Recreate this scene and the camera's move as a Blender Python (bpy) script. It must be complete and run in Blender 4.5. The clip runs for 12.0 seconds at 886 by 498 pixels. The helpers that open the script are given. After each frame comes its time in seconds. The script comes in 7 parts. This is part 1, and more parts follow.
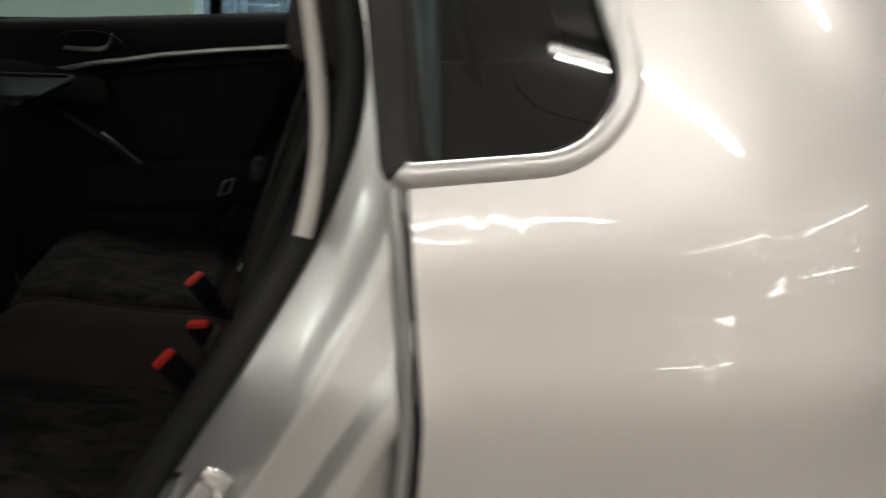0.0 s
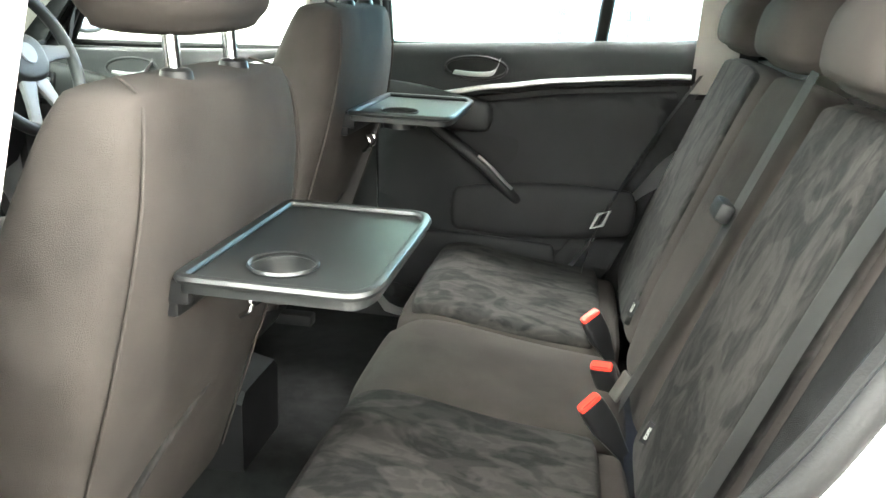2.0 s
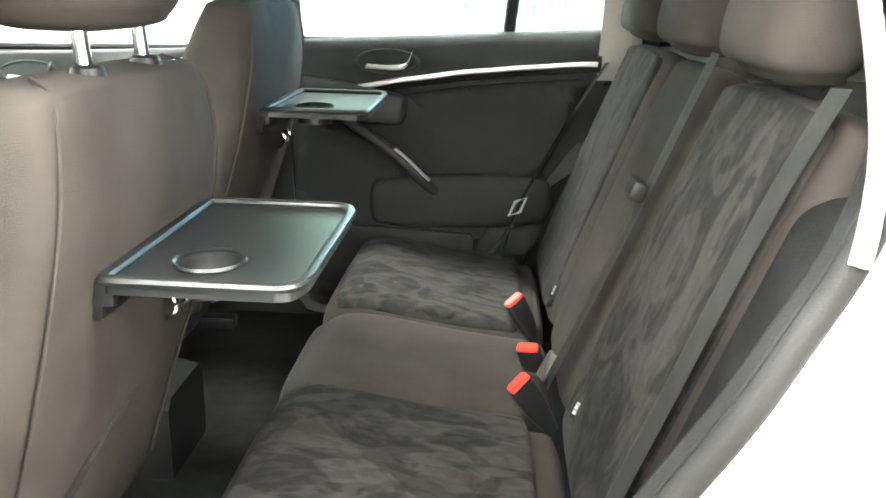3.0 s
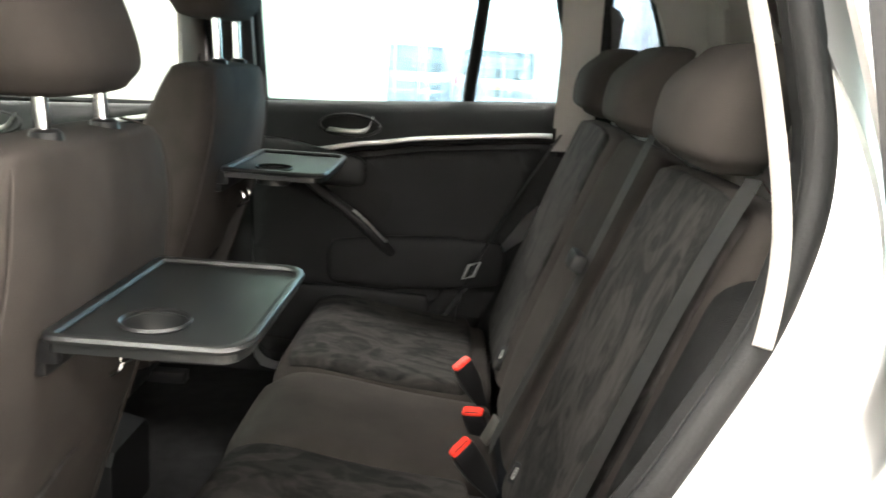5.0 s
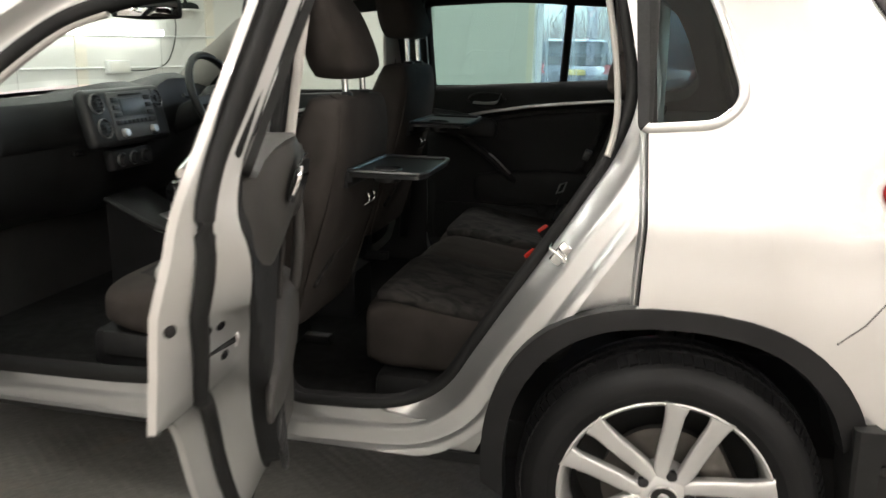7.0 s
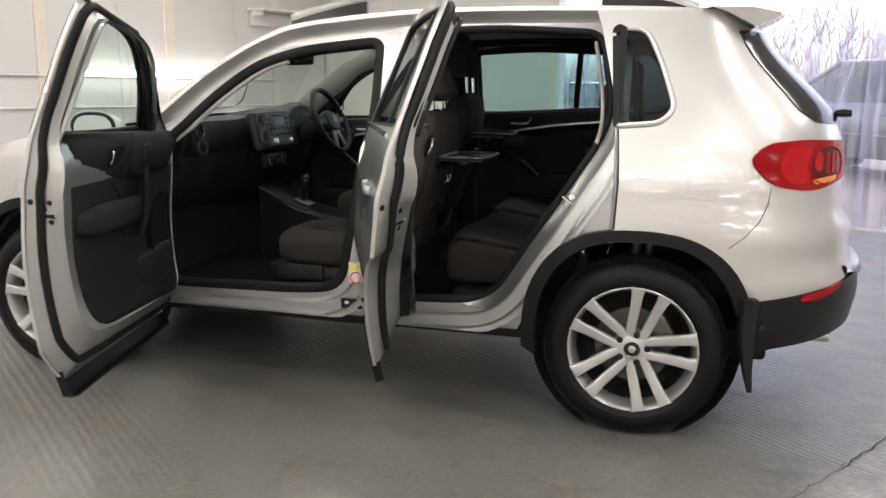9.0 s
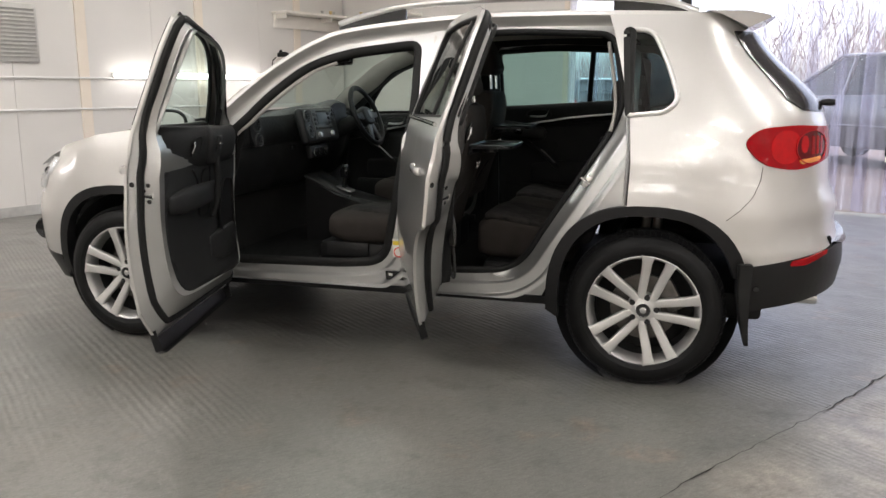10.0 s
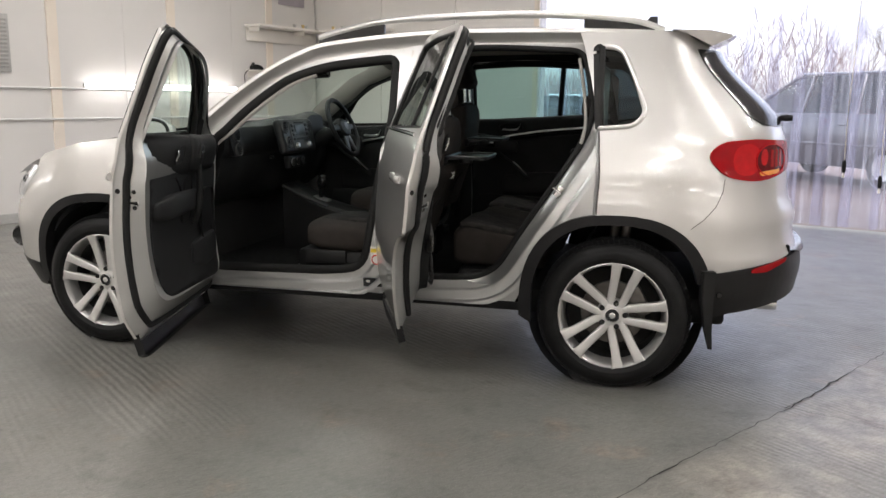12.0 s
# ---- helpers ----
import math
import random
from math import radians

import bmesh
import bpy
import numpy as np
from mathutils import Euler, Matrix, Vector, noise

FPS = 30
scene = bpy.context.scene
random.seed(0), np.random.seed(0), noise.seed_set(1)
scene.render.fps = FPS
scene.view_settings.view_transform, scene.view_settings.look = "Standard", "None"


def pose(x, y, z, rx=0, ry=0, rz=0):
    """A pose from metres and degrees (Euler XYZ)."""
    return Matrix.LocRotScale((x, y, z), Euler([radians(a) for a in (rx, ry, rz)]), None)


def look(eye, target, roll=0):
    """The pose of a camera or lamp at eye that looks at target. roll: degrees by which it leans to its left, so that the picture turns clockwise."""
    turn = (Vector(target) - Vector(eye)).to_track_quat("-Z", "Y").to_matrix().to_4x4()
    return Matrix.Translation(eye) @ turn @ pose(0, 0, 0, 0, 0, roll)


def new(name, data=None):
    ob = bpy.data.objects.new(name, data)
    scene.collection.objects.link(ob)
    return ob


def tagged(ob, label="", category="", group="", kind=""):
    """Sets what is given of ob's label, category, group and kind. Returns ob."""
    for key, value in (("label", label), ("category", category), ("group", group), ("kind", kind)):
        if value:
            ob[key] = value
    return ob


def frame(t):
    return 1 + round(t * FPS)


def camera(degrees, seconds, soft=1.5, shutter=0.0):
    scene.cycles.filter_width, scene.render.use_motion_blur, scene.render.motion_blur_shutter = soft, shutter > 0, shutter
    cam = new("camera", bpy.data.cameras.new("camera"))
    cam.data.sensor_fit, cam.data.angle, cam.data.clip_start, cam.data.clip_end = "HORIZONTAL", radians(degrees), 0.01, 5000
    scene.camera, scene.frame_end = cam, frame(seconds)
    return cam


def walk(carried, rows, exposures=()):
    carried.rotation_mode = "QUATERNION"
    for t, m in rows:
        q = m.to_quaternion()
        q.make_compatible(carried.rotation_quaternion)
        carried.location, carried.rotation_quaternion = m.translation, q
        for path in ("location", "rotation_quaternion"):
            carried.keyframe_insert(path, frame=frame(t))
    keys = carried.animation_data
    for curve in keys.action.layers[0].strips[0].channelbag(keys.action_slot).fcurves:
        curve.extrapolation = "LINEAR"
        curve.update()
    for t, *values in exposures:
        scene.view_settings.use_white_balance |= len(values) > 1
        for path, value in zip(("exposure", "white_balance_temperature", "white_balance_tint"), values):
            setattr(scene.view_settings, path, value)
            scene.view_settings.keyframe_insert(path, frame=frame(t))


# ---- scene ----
cam = camera(57.0, 12.0, shutter=0.4)
PATH = [
    (0, (-0.165, -1.453, 1.329), (0.133, 0.417, 0.687), 2.8),
    (0.5, (-0.351, -1.419, 1.298), (-0.182, 0.461, 0.637), 0.8),
    (1, (-0.468, -1.416, 1.293), (-0.359, 0.47, 0.637), 2.9),
    (1.5, (-0.477, -1.381, 1.299), (-0.659, 0.511, 0.674), 3.4),
    (2, (-0.453, -1.351, 1.301), (-0.762, 0.532, 0.7), 2.7),
    (2.5, (-0.463, -1.358, 1.291), (-0.699, 0.531, 0.676), 1.7),
    (4.5, (-0.457, -1.378, 1.315), (-0.284, 0.554, 0.828), 4.3),
    (5, (-0.436, -1.398, 1.318), (-0.465, 0.547, 0.854), 4.0),
    (5.5, (-0.377, -1.544, 1.314), (-0.62, 0.387, 0.856), 2.3),
    (6, (-0.304, -1.894, 1.32), (-0.6, 0.025, 0.84), 2.1),
    (6.5, (-0.191, -2.248, 1.33), (-0.568, -0.348, 0.832), 2.1),
    (7, (-0.115, -2.615, 1.34), (-0.561, -0.728, 0.853), 1.0),
    (7.5, (-0.061, -2.962, 1.336), (-0.557, -1.08, 0.873), 0.5),
    (9.5, (0.092, -4.186, 1.296), (-0.425, -2.291, 0.917), 0.7),
    (10, (0.093, -4.398, 1.295), (-0.440, -2.509, 0.9025), 0.1),
    (10.5, (0.082, -4.491, 1.292), (-0.423, -2.591, 0.92), -0.0),
    (11, (0.073, -4.517, 1.292), (-0.403, -2.609, 0.929), 0.2),
    (11.5, (0.078, -4.519, 1.286), (-0.387, -2.608, 0.925), 0.3),
    (12, (0.085, -4.524, 1.285), (-0.373, -2.61, 0.928), 0.7),
]
EXPOSURES = [(0.0, 1.4, 6500, 10), (0.3, 1.6, 6500, 9), (0.6, 2.65, 6500, 7), (0.9, 3.7, 6350, 5), (1.2, 5.05, 6200, 4), (1.5, 5.78, 6150, 3), (2.7, 5.7, 6200, 4), (4.3, 4.85, 6450, 8), (5.0, 4.5, 6500, 10), (5.5, 4.4, 6550, 10), (6.0, 3.6, 6550, 10), (6.5, 2.7, 6500, 10), (7.0, 2.4, 6500, 10), (7.5, 2.28, 6450, 10), (9.5, 1.74, 6350, 11), (12.0, 1.62, 6300, 11)]
walk(cam, [(t, look(eye, target, roll)) for t, eye, target, roll in PATH], EXPOSURES)

# ---- world and light ----
world = bpy.data.worlds.new("world")
scene.world = world
world.use_nodes = True
wn = world.node_tree
sky = wn.nodes.new("ShaderNodeTexSky")
sky.sky_type = "NISHITA"
sky.sun_disc = False
sky.sun_elevation, sky.sun_rotation = radians(35), radians(150)
sky.dust_density = 3.0
hs = wn.nodes.new("ShaderNodeHueSaturation")
hs.inputs["Saturation"].default_value = 0.35
wn.links.new(sky.outputs[0], hs.inputs["Color"])
wn.links.new(hs.outputs[0], wn.nodes["Background"].inputs[0])
wn.nodes["Background"].inputs[1].default_value = 0.22
sun_data = bpy.data.lights.new("sun", "SUN")
sun_data.energy, sun_data.angle, sun_data.color = 1.5, radians(12), (1.0, 0.96, 0.9)
sun_lamp = new("sun", sun_data)
sun_lamp.matrix_world = look((6, 14, 12), (0, 6, 0))

# the workshop stands turned to the parked car: its own frame, x along the back wall, y outwards
ROOM = pose(-4.6, 6.95, 0, 0, 0, -19)
LAMP = 11.0

# ---- materials ----
def surf(name, col, rough=0.5, metal=0.0, vary=0.12, scale=6.0, bump=0.0, bscale=150.0, coat=0.0, rvary=0.1, spec=0.5):
    """A principled surface with broad and fine variation of colour, gloss and relief."""
    m = bpy.data.materials.new(name)
    m.use_nodes = True
    nt = m.node_tree
    b = nt.nodes["Principled BSDF"]
    b.inputs["Metallic"].default_value = metal
    b.inputs["Coat Weight"].default_value = coat
    b.inputs["Coat Roughness"].default_value = 0.03
    b.inputs["Specular IOR Level"].default_value = spec
    tc = nt.nodes.new("ShaderNodeTexCoord")
    big = nt.nodes.new("ShaderNodeTexNoise")
    big.inputs["Scale"].default_value, big.inputs["Detail"].default_value = scale, 6
    fine = nt.nodes.new("ShaderNodeTexNoise")
    fine.inputs["Scale"].default_value, fine.inputs["Detail"].default_value = bscale, 3
    for n in (big, fine):
        nt.links.new(tc.outputs["Object"], n.inputs["Vector"])
    ramp = nt.nodes.new("ShaderNodeValToRGB")
    ramp.color_ramp.elements[0].position, ramp.color_ramp.elements[1].position = 0.3, 0.7
    ramp.color_ramp.elements[0].color = (*[c * (1 - vary) for c in col], 1)
    ramp.color_ramp.elements[1].color = (*[min(1, c * (1 + vary)) for c in col], 1)
    nt.links.new(big.outputs["Fac"], ramp.inputs[0])
    nt.links.new(ramp.outputs[0], b.inputs["Base Color"])
    mr = nt.nodes.new("ShaderNodeMapRange")
    mr.inputs["To Min"].default_value, mr.inputs["To Max"].default_value = max(0.02, rough * (1 - rvary)), min(1, rough * (1 + rvary))
    nt.links.new(fine.outputs["Fac"], mr.inputs["Value"])
    nt.links.new(mr.outputs[0], b.inputs["Roughness"])
    if bump:
        bu = nt.nodes.new("ShaderNodeBump")
        bu.inputs["Strength"].default_value, bu.inputs["Distance"].default_value = bump, 0.002
        nt.links.new(fine.outputs["Fac"], bu.inputs["Height"])
        nt.links.new(bu.outputs[0], b.inputs["Normal"])
    return m


def glass(name, tint, gloss=0.02, ior=1.45):
    """Thin glass: tinted see-through with a mirror gloss that grows at grazing angles."""
    m = bpy.data.materials.new(name)
    m.use_nodes = True
    nt = m.node_tree
    nt.nodes.remove(nt.nodes["Principled BSDF"])
    out = nt.nodes["Material Output"]
    tr = nt.nodes.new("ShaderNodeBsdfTransparent")
    tr.inputs[0].default_value = (*tint, 1)
    gl = nt.nodes.new("ShaderNodeBsdfGlossy")
    gl.inputs["Roughness"].default_value = gloss
    lw = nt.nodes.new("ShaderNodeLayerWeight")
    pw = nt.nodes.new("ShaderNodeMath")
    pw.operation, pw.inputs[1].default_value = "POWER", 5.0
    ad = nt.nodes.new("ShaderNodeMath")
    ad.operation, ad.inputs[1].default_value, ad.inputs[2].default_value = "MULTIPLY_ADD", 0.9, ((ior - 1) / (ior + 1)) ** 2 * 2
    nt.links.new(lw.outputs["Facing"], pw.inputs[0])
    nt.links.new(pw.outputs[0], ad.inputs[0])
    mix = nt.nodes.new("ShaderNodeMixShader")
    nt.links.new(ad.outputs[0], mix.inputs[0])
    nt.links.new(tr.outputs[0], mix.inputs[1])
    nt.links.new(gl.outputs[0], mix.inputs[2])
    nt.links.new(mix.outputs[0], out.inputs[0])
    return m


def glow(name, col, power):
    m = bpy.data.materials.new(name)
    m.use_nodes = True
    b = m.node_tree.nodes["Principled BSDF"]
    b.inputs["Base Color"].default_value = (0.8, 0.8, 0.8, 1)
    b.inputs["Emission Color"].default_value = (*col, 1)
    b.inputs["Emission Strength"].default_value = power
    return m


M_PAINT = surf("silver_paint", (0.66, 0.65, 0.637), 0.37, 0.80, 0.02, 3, 0.0, 900, coat=1.0)
M_PAINT.node_tree.nodes["Principled BSDF"].inputs["Coat IOR"].default_value = 1.7
# body silver in a darker copy, so jambs and door shells look shaded
M_JAMB = surf("shaded_silver_paint", (0.50, 0.505, 0.50), 0.30, 0.8, 0.03, 5, 0.0, 700, coat=0.8)
M_BLACK = surf("black_cladding_plastic", (0.010, 0.010, 0.0105), 0.42, 0, 0.2, 9, 0.15, 500, spec=0.25)
M_GLOSSBLACK = surf("gloss_black_trim", (0.012, 0.012, 0.013), 0.12, 0, 0.1, 9)
M_RUBBER = surf("black_rubber_seal", (0.009, 0.009, 0.009), 0.6, 0, 0.2, 12, 0.2, 300, spec=0.25)
M_TYRE = surf("tyre_rubber", (0.006, 0.006, 0.0063), 0.5, 0, 0.3, 14, 0.2, 250, spec=0.2)
M_ALLOY = surf("silver_alloy", (0.58, 0.575, 0.565), 0.38, 0.68, 0.05, 10, coat=0.4)
M_DISC = surf("brake_steel", (0.13, 0.12, 0.11), 0.45, 0.85, 0.25, 20, 0.1, 200)
M_CHROME = surf("chrome", (0.82, 0.82, 0.82), 0.1, 1.0, 0.03, 10)
M_SATIN = surf("satin_silver_trim", (0.6, 0.6, 0.59), 0.3, 0.85, 0.04, 10)
M_DARK = surf("dark_underbody", (0.012, 0.012, 0.012), 0.85, 0, 0.3, 6)
M_CLOTH = surf("charcoal_seat_cloth", (0.0335, 0.0285, 0.0255), 0.92, 0, 0.18, 14, 0.5, 900, spec=0.2)
M_SUEDE = surf("dark_suede_panel", (0.03, 0.029, 0.028), 0.95, 0, 0.3, 11, 0.3, 700, spec=0.2)


def brushed_suede(m):
    """Nap brushed one way and the other: overlapping darker and paler strokes with crisp borders."""
    nt = m.node_tree
    b = nt.nodes["Principled BSDF"]
    tc = nt.nodes.new("ShaderNodeTexCoord")

    def strokes(scale, turn, seed, lo, hi):
        mp = nt.nodes.new("ShaderNodeMapping")
        mp.inputs["Scale"].default_value, mp.inputs["Rotation"].default_value, mp.inputs["Location"].default_value = scale, turn, (seed, seed, 0)
        n = nt.nodes.new("ShaderNodeTexNoise")
        n.inputs["Scale"].default_value, n.inputs["Detail"].default_value, n.inputs["Distortion"].default_value = 1.0, 3.0, 1.6
        r = nt.nodes.new("ShaderNodeMapRange")
        r.interpolation_type = "SMOOTHSTEP"
        r.inputs["From Min"].default_value, r.inputs["From Max"].default_value = lo, hi
        nt.links.new(tc.outputs["Object"], mp.inputs["Vector"])
        nt.links.new(mp.outputs[0], n.inputs["Vector"])
        nt.links.new(n.outputs["Fac"], r.inputs["Value"])
        return r.outputs[0]

    def calc(op, a_, b_):
        q = nt.nodes.new("ShaderNodeMath")
        q.operation = op
        for i, v in enumerate((a_, b_)):
            if isinstance(v, float):
                q.inputs[i].default_value = v
            else:
                nt.links.new(v, q.inputs[i])
        return q.outputs[0]

    wide = strokes((7, 11, 8), (0.2, 0.5, 0.6), 3.1, 0.45, 0.55)
    fine = strokes((16, 30, 20), (0.6, -0.4, -0.5), 8.7, 0.42, 0.60)
    f = calc("ADD", calc("MULTIPLY", wide, 0.62), calc("MULTIPLY", fine, 0.38))
    r = nt.nodes.new("ShaderNodeValToRGB")
    r.color_ramp.elements[0].color, r.color_ramp.elements[1].color = (0.009, 0.0086, 0.0083, 1), (0.034, 0.031, 0.029, 1)
    nt.links.new(f, r.inputs[0])
    nt.links.new(r.outputs[0], b.inputs["Base Color"])


brushed_suede(M_SUEDE)
M_TRIM = surf("soft_charcoal_trim", (0.0135, 0.0138, 0.0142), 0.6, 0, 0.15, 10, 0.4, 600, spec=0.22)
M_DASH = surf("grained_dash_plastic", (0.013, 0.013, 0.0133), 0.5, 0, 0.12, 10, 0.4, 500, spec=0.36)
# door trim plastic lightened for the light that falls on the rear door
M_DOORLIT = surf("lit_door_plastic", (0.044, 0.0415, 0.039), 0.48, 0, 0.12, 10, 0.4, 500, spec=0.42)
M_TRAY = surf("smooth_black_tray_plastic", (0.014, 0.015, 0.015), 0.33, 0, 0.1, 8, 0.05, 500)
M_CARPET = surf("black_carpet", (0.010, 0.010, 0.010), 0.97, 0, 0.4, 30, 0.9, 900, spec=0.1)
M_HEAD = surf("cream_headliner", (0.55, 0.53, 0.49), 0.9, 0, 0.05, 8, 0.3, 600, spec=0.2)
M_PILLAR = surf("warm_grey_pillar_trim", (0.42, 0.40, 0.37), 0.65, 0, 0.06, 8, 0.3, 500)
M_BELT = surf("grey_belt_webbing", (0.045, 0.045, 0.043), 0.7, 0, 0.15, 30, 0.6, 800)
# belt webbing in a darker tone, used on the far belt
M_BELT2 = surf("darker_belt_webbing", (0.02, 0.02, 0.02), 0.7, 0, 0.15, 30, 0.6, 800)
M_REDBUTTON = surf("red_buckle_plastic", (0.75, 0.035, 0.02), 0.4, 0, 0.05, 20)
M_TAIL = surf("red_lamp_lens", (0.30, 0.0015, 0.005), 0.07, 0, 0.10, 22, spec=0.22)
M_TAILL = surf("bright_red_lamp_lens", (0.46, 0.006, 0.009), 0.07, 0, 0.10, 30, spec=0.22)
M_TAILD = surf("dark_red_lamp_lens", (0.11, 0.0012, 0.003), 0.07, 0, 0.25, 40, spec=0.22)
M_AMBER = surf("amber_lamp_lens", (0.8, 0.25, 0.03), 0.2, 0, 0.1, 14, coat=1.0)
M_WHITEPL = surf("white_label", (0.75, 0.74, 0.7), 0.5, 0, 0.05, 20)
M_YELLOW = surf("yellow_label", (0.8, 0.6, 0.05), 0.5, 0, 0.05, 20)
M_REDINK = surf("red_label_ink", (0.65, 0.05, 0.04), 0.5, 0, 0.05, 20)
M_GLASS = glass("clear_tinted_glass", (0.72, 0.84, 0.80))
M_GREEN = glass("green_tinted_glass", (0.37, 0.58, 0.555))
M_PRIV = glass("dark_privacy_glass", (0.18, 0.245, 0.25), 0.02, 1.45)
M_MIRROR = surf("mirror_glass", (0.85, 0.86, 0.87), 0.02, 1.0, 0.0, 3, rvary=0)
M_LENS = glass("lamp_cover_glass", (0.92, 0.93, 0.95))

# ---- building helpers ----
SOFT = {M_CLOTH, M_SUEDE, M_TRIM, M_CARPET}


def part(name, bm, material, parent=None, label="", smooth=True):
    """Links a bmesh as one mesh object under a thing or a part."""
    me = bpy.data.meshes.new(name)
    bm.normal_update()
    for f in bm.faces:
        f.smooth = smooth
    bm.to_mesh(me)
    bm.free()
    mats = material if isinstance(material, (list, tuple)) else [material]
    for m in mats:
        me.materials.append(m)
    ob = new(name, me)
    if parent is not None:
        ob.parent = parent
        ob.matrix_parent_inverse = parent.matrix_basis.inverted()
    if label:
        ob["label"] = label
    if smooth and mats[0] not in SOFT:
        me.set_sharp_from_angle(angle=radians(38))
    return ob


def root(name, at, label, category, group="", kind=""):
    e = new(name)
    e.location = at
    e.empty_display_size = 0.2
    e.matrix_basis = Matrix.Translation(at)
    return tagged(e, label, category, group, kind)


def lerp(a, b, t):
    return a + (b - a) * t


def sstep(a, b, v):
    t = min(1.0, max(0.0, (v - a) / (b - a)))
    return t * t * (3 - 2 * t)


def table(rows, v):
    """Smooth interpolation in a short table of (key, value)."""
    if v <= rows[0][0]:
        return rows[0][1]
    for (a, p), (b, q) in zip(rows, rows[1:]):
        if v <= b:
            return lerp(p, q, sstep(a, b, v) * 0.4 + 0.6 * (v - a) / (b - a))
    return rows[-1][1]


def curve(pts, n=6, closed=False):
    """Catmull-Rom through points of any dimension."""
    P = [Vector(p) for p in pts]
    out, k = [], len(P)
    for i in range(k if closed else k - 1):
        if closed:
            a, b, c, d = P[i - 1], P[i], P[(i + 1) % k], P[(i + 2) % k]
        else:
            a, b, c, d = P[max(i - 1, 0)], P[i], P[i + 1], P[min(i + 2, k - 1)]
        for j in range(n):
            t = j / n
            out.append(0.5 * ((2 * b) + (c - a) * t + (2 * a - 5 * b + 4 * c - d) * t * t + (3 * b - a - 3 * c + d) * t ** 3))
    if not closed:
        out.append(P[-1])
    return out


def rounded(pts, r=0.04, n=4):
    """A closed outline of straight sides with its corners rounded. A point may carry its own radius."""
    out, k = [], len(pts)
    for i in range(k):
        p = Vector(pts[i][:2])
        rad = pts[i][2] if len(pts[i]) > 2 else r
        a, b = Vector(pts[i - 1][:2]) - p, Vector(pts[(i + 1) % k][:2]) - p
        d = min(rad, a.length * 0.48, b.length * 0.48)
        if d < 1e-4:
            out.append(p)
            continue
        p0, p1 = p + a.normalized() * d, p + b.normalized() * d
        for j in range(n + 1):
            t = j / n
            out.append((1 - t) ** 2 * p0 + 2 * t * (1 - t) * p + t * t * p1)
    return out


def add_ring(bm, pts):
    return [bm.verts.new(p) for p in pts]


def bridge(bm, a, b, closed=True):
    n = len(a)
    for i in range(n if closed else n - 1):
        j = (i + 1) % n
        try:
            bm.faces.new((a[i], a[j], b[j], b[i]))
        except ValueError:
            pass


def loft(rings, bm=None, cap=True, closed=True):
    bm = bm or bmesh.new()
    rr = [add_ring(bm, r) for r in rings]
    for a, b in zip(rr, rr[1:]):
        bridge(bm, a, b, closed)
    if cap and closed:
        for r, flip in ((rr[0], True), (rr[-1], False)):
            bm.faces.new(list(reversed(r)) if flip else r)
    bmesh.ops.recalc_face_normals(bm, faces=bm.faces[:])
    return bm


def sellipse(c, a, b, n=4.0, k=24):
    """A ring of a superellipse round c with half axes a and b."""
    c, a, b = Vector(c), Vector(a), Vector(b)
    out = []
    for i in range(k):
        t = 2 * math.pi * (i + 0.5) / k
        s, q = math.sin(t), math.cos(t)
        out.append(c + a * math.copysign(abs(q) ** (2 / n), q) + b * math.copysign(abs(s) ** (2 / n), s))
    return out


def pillow(secs, n=4.0, k=28, crown=0.02, bm=None):
    """Upholstered form: superellipse sections (centre, half axis a, half axis b) with softly closed ends."""
    secs = [(Vector(v[:3]), Vector(v[3:6]), Vector(v[6:])) for v in curve([(*c, *a, *b) for c, a, b in secs], 4)]
    d0 = (secs[0][0] - secs[1][0]).normalized()
    d1 = (secs[-1][0] - secs[-2][0]).normalized()
    full = []
    ends = [(t, (1 - t ** 2.4) ** (1 / 2.4) if t < 1 else 0.16) for t in (1.0, 0.985, 0.93, 0.8, 0.6, 0.35)]
    for t, s in ends:
        c, a, b = secs[0]
        full.append((c + d0 * crown * t, a * s, b * s))
    full += secs
    for t, s in reversed(ends):
        c, a, b = secs[-1]
        full.append((c + d1 * crown * t, a * s, b * s))
    return loft([sellipse(c, a, b, n, k) for c, a, b in full], bm)


def sweep(path, r, k=8, bm=None, flat=None, cap=True, closed=False, up=(0, 0, 1)):
    """A tube along a path; flat=(w, h) gives it an oval section instead."""
    bm = bm or bmesh.new()
    P = [Vector(p) for p in path]
    m = len(P)
    rings = []
    for i, p in enumerate(P):
        d = (P[(i + 1) % m] - P[i - 1]) if closed else (P[min(i + 1, m - 1)] - P[max(i - 1, 0)])
        d.normalize()
        u = Vector(up)
        s = d.cross(u)
        if s.length < 1e-3:
            s = d.cross(Vector((1, 0, 0)))
        s.normalize()
        v = s.cross(d).normalized()
        w, h = flat or (r, r)
        rings.append(add_ring(bm, [p + s * (w * math.cos(2 * math.pi * j / k)) + v * (h * math.sin(2 * math.pi * j / k)) for j in range(k)]))
    for a, b in zip(rings, rings[1:]):
        bridge(bm, a, b)
    if closed:
        bridge(bm, rings[-1], rings[0])
    elif cap:
        bm.faces.new(list(reversed(rings[0])))
        bm.faces.new(rings[-1])
    bmesh.ops.recalc_face_normals(bm, faces=bm.faces[:])
    return bm


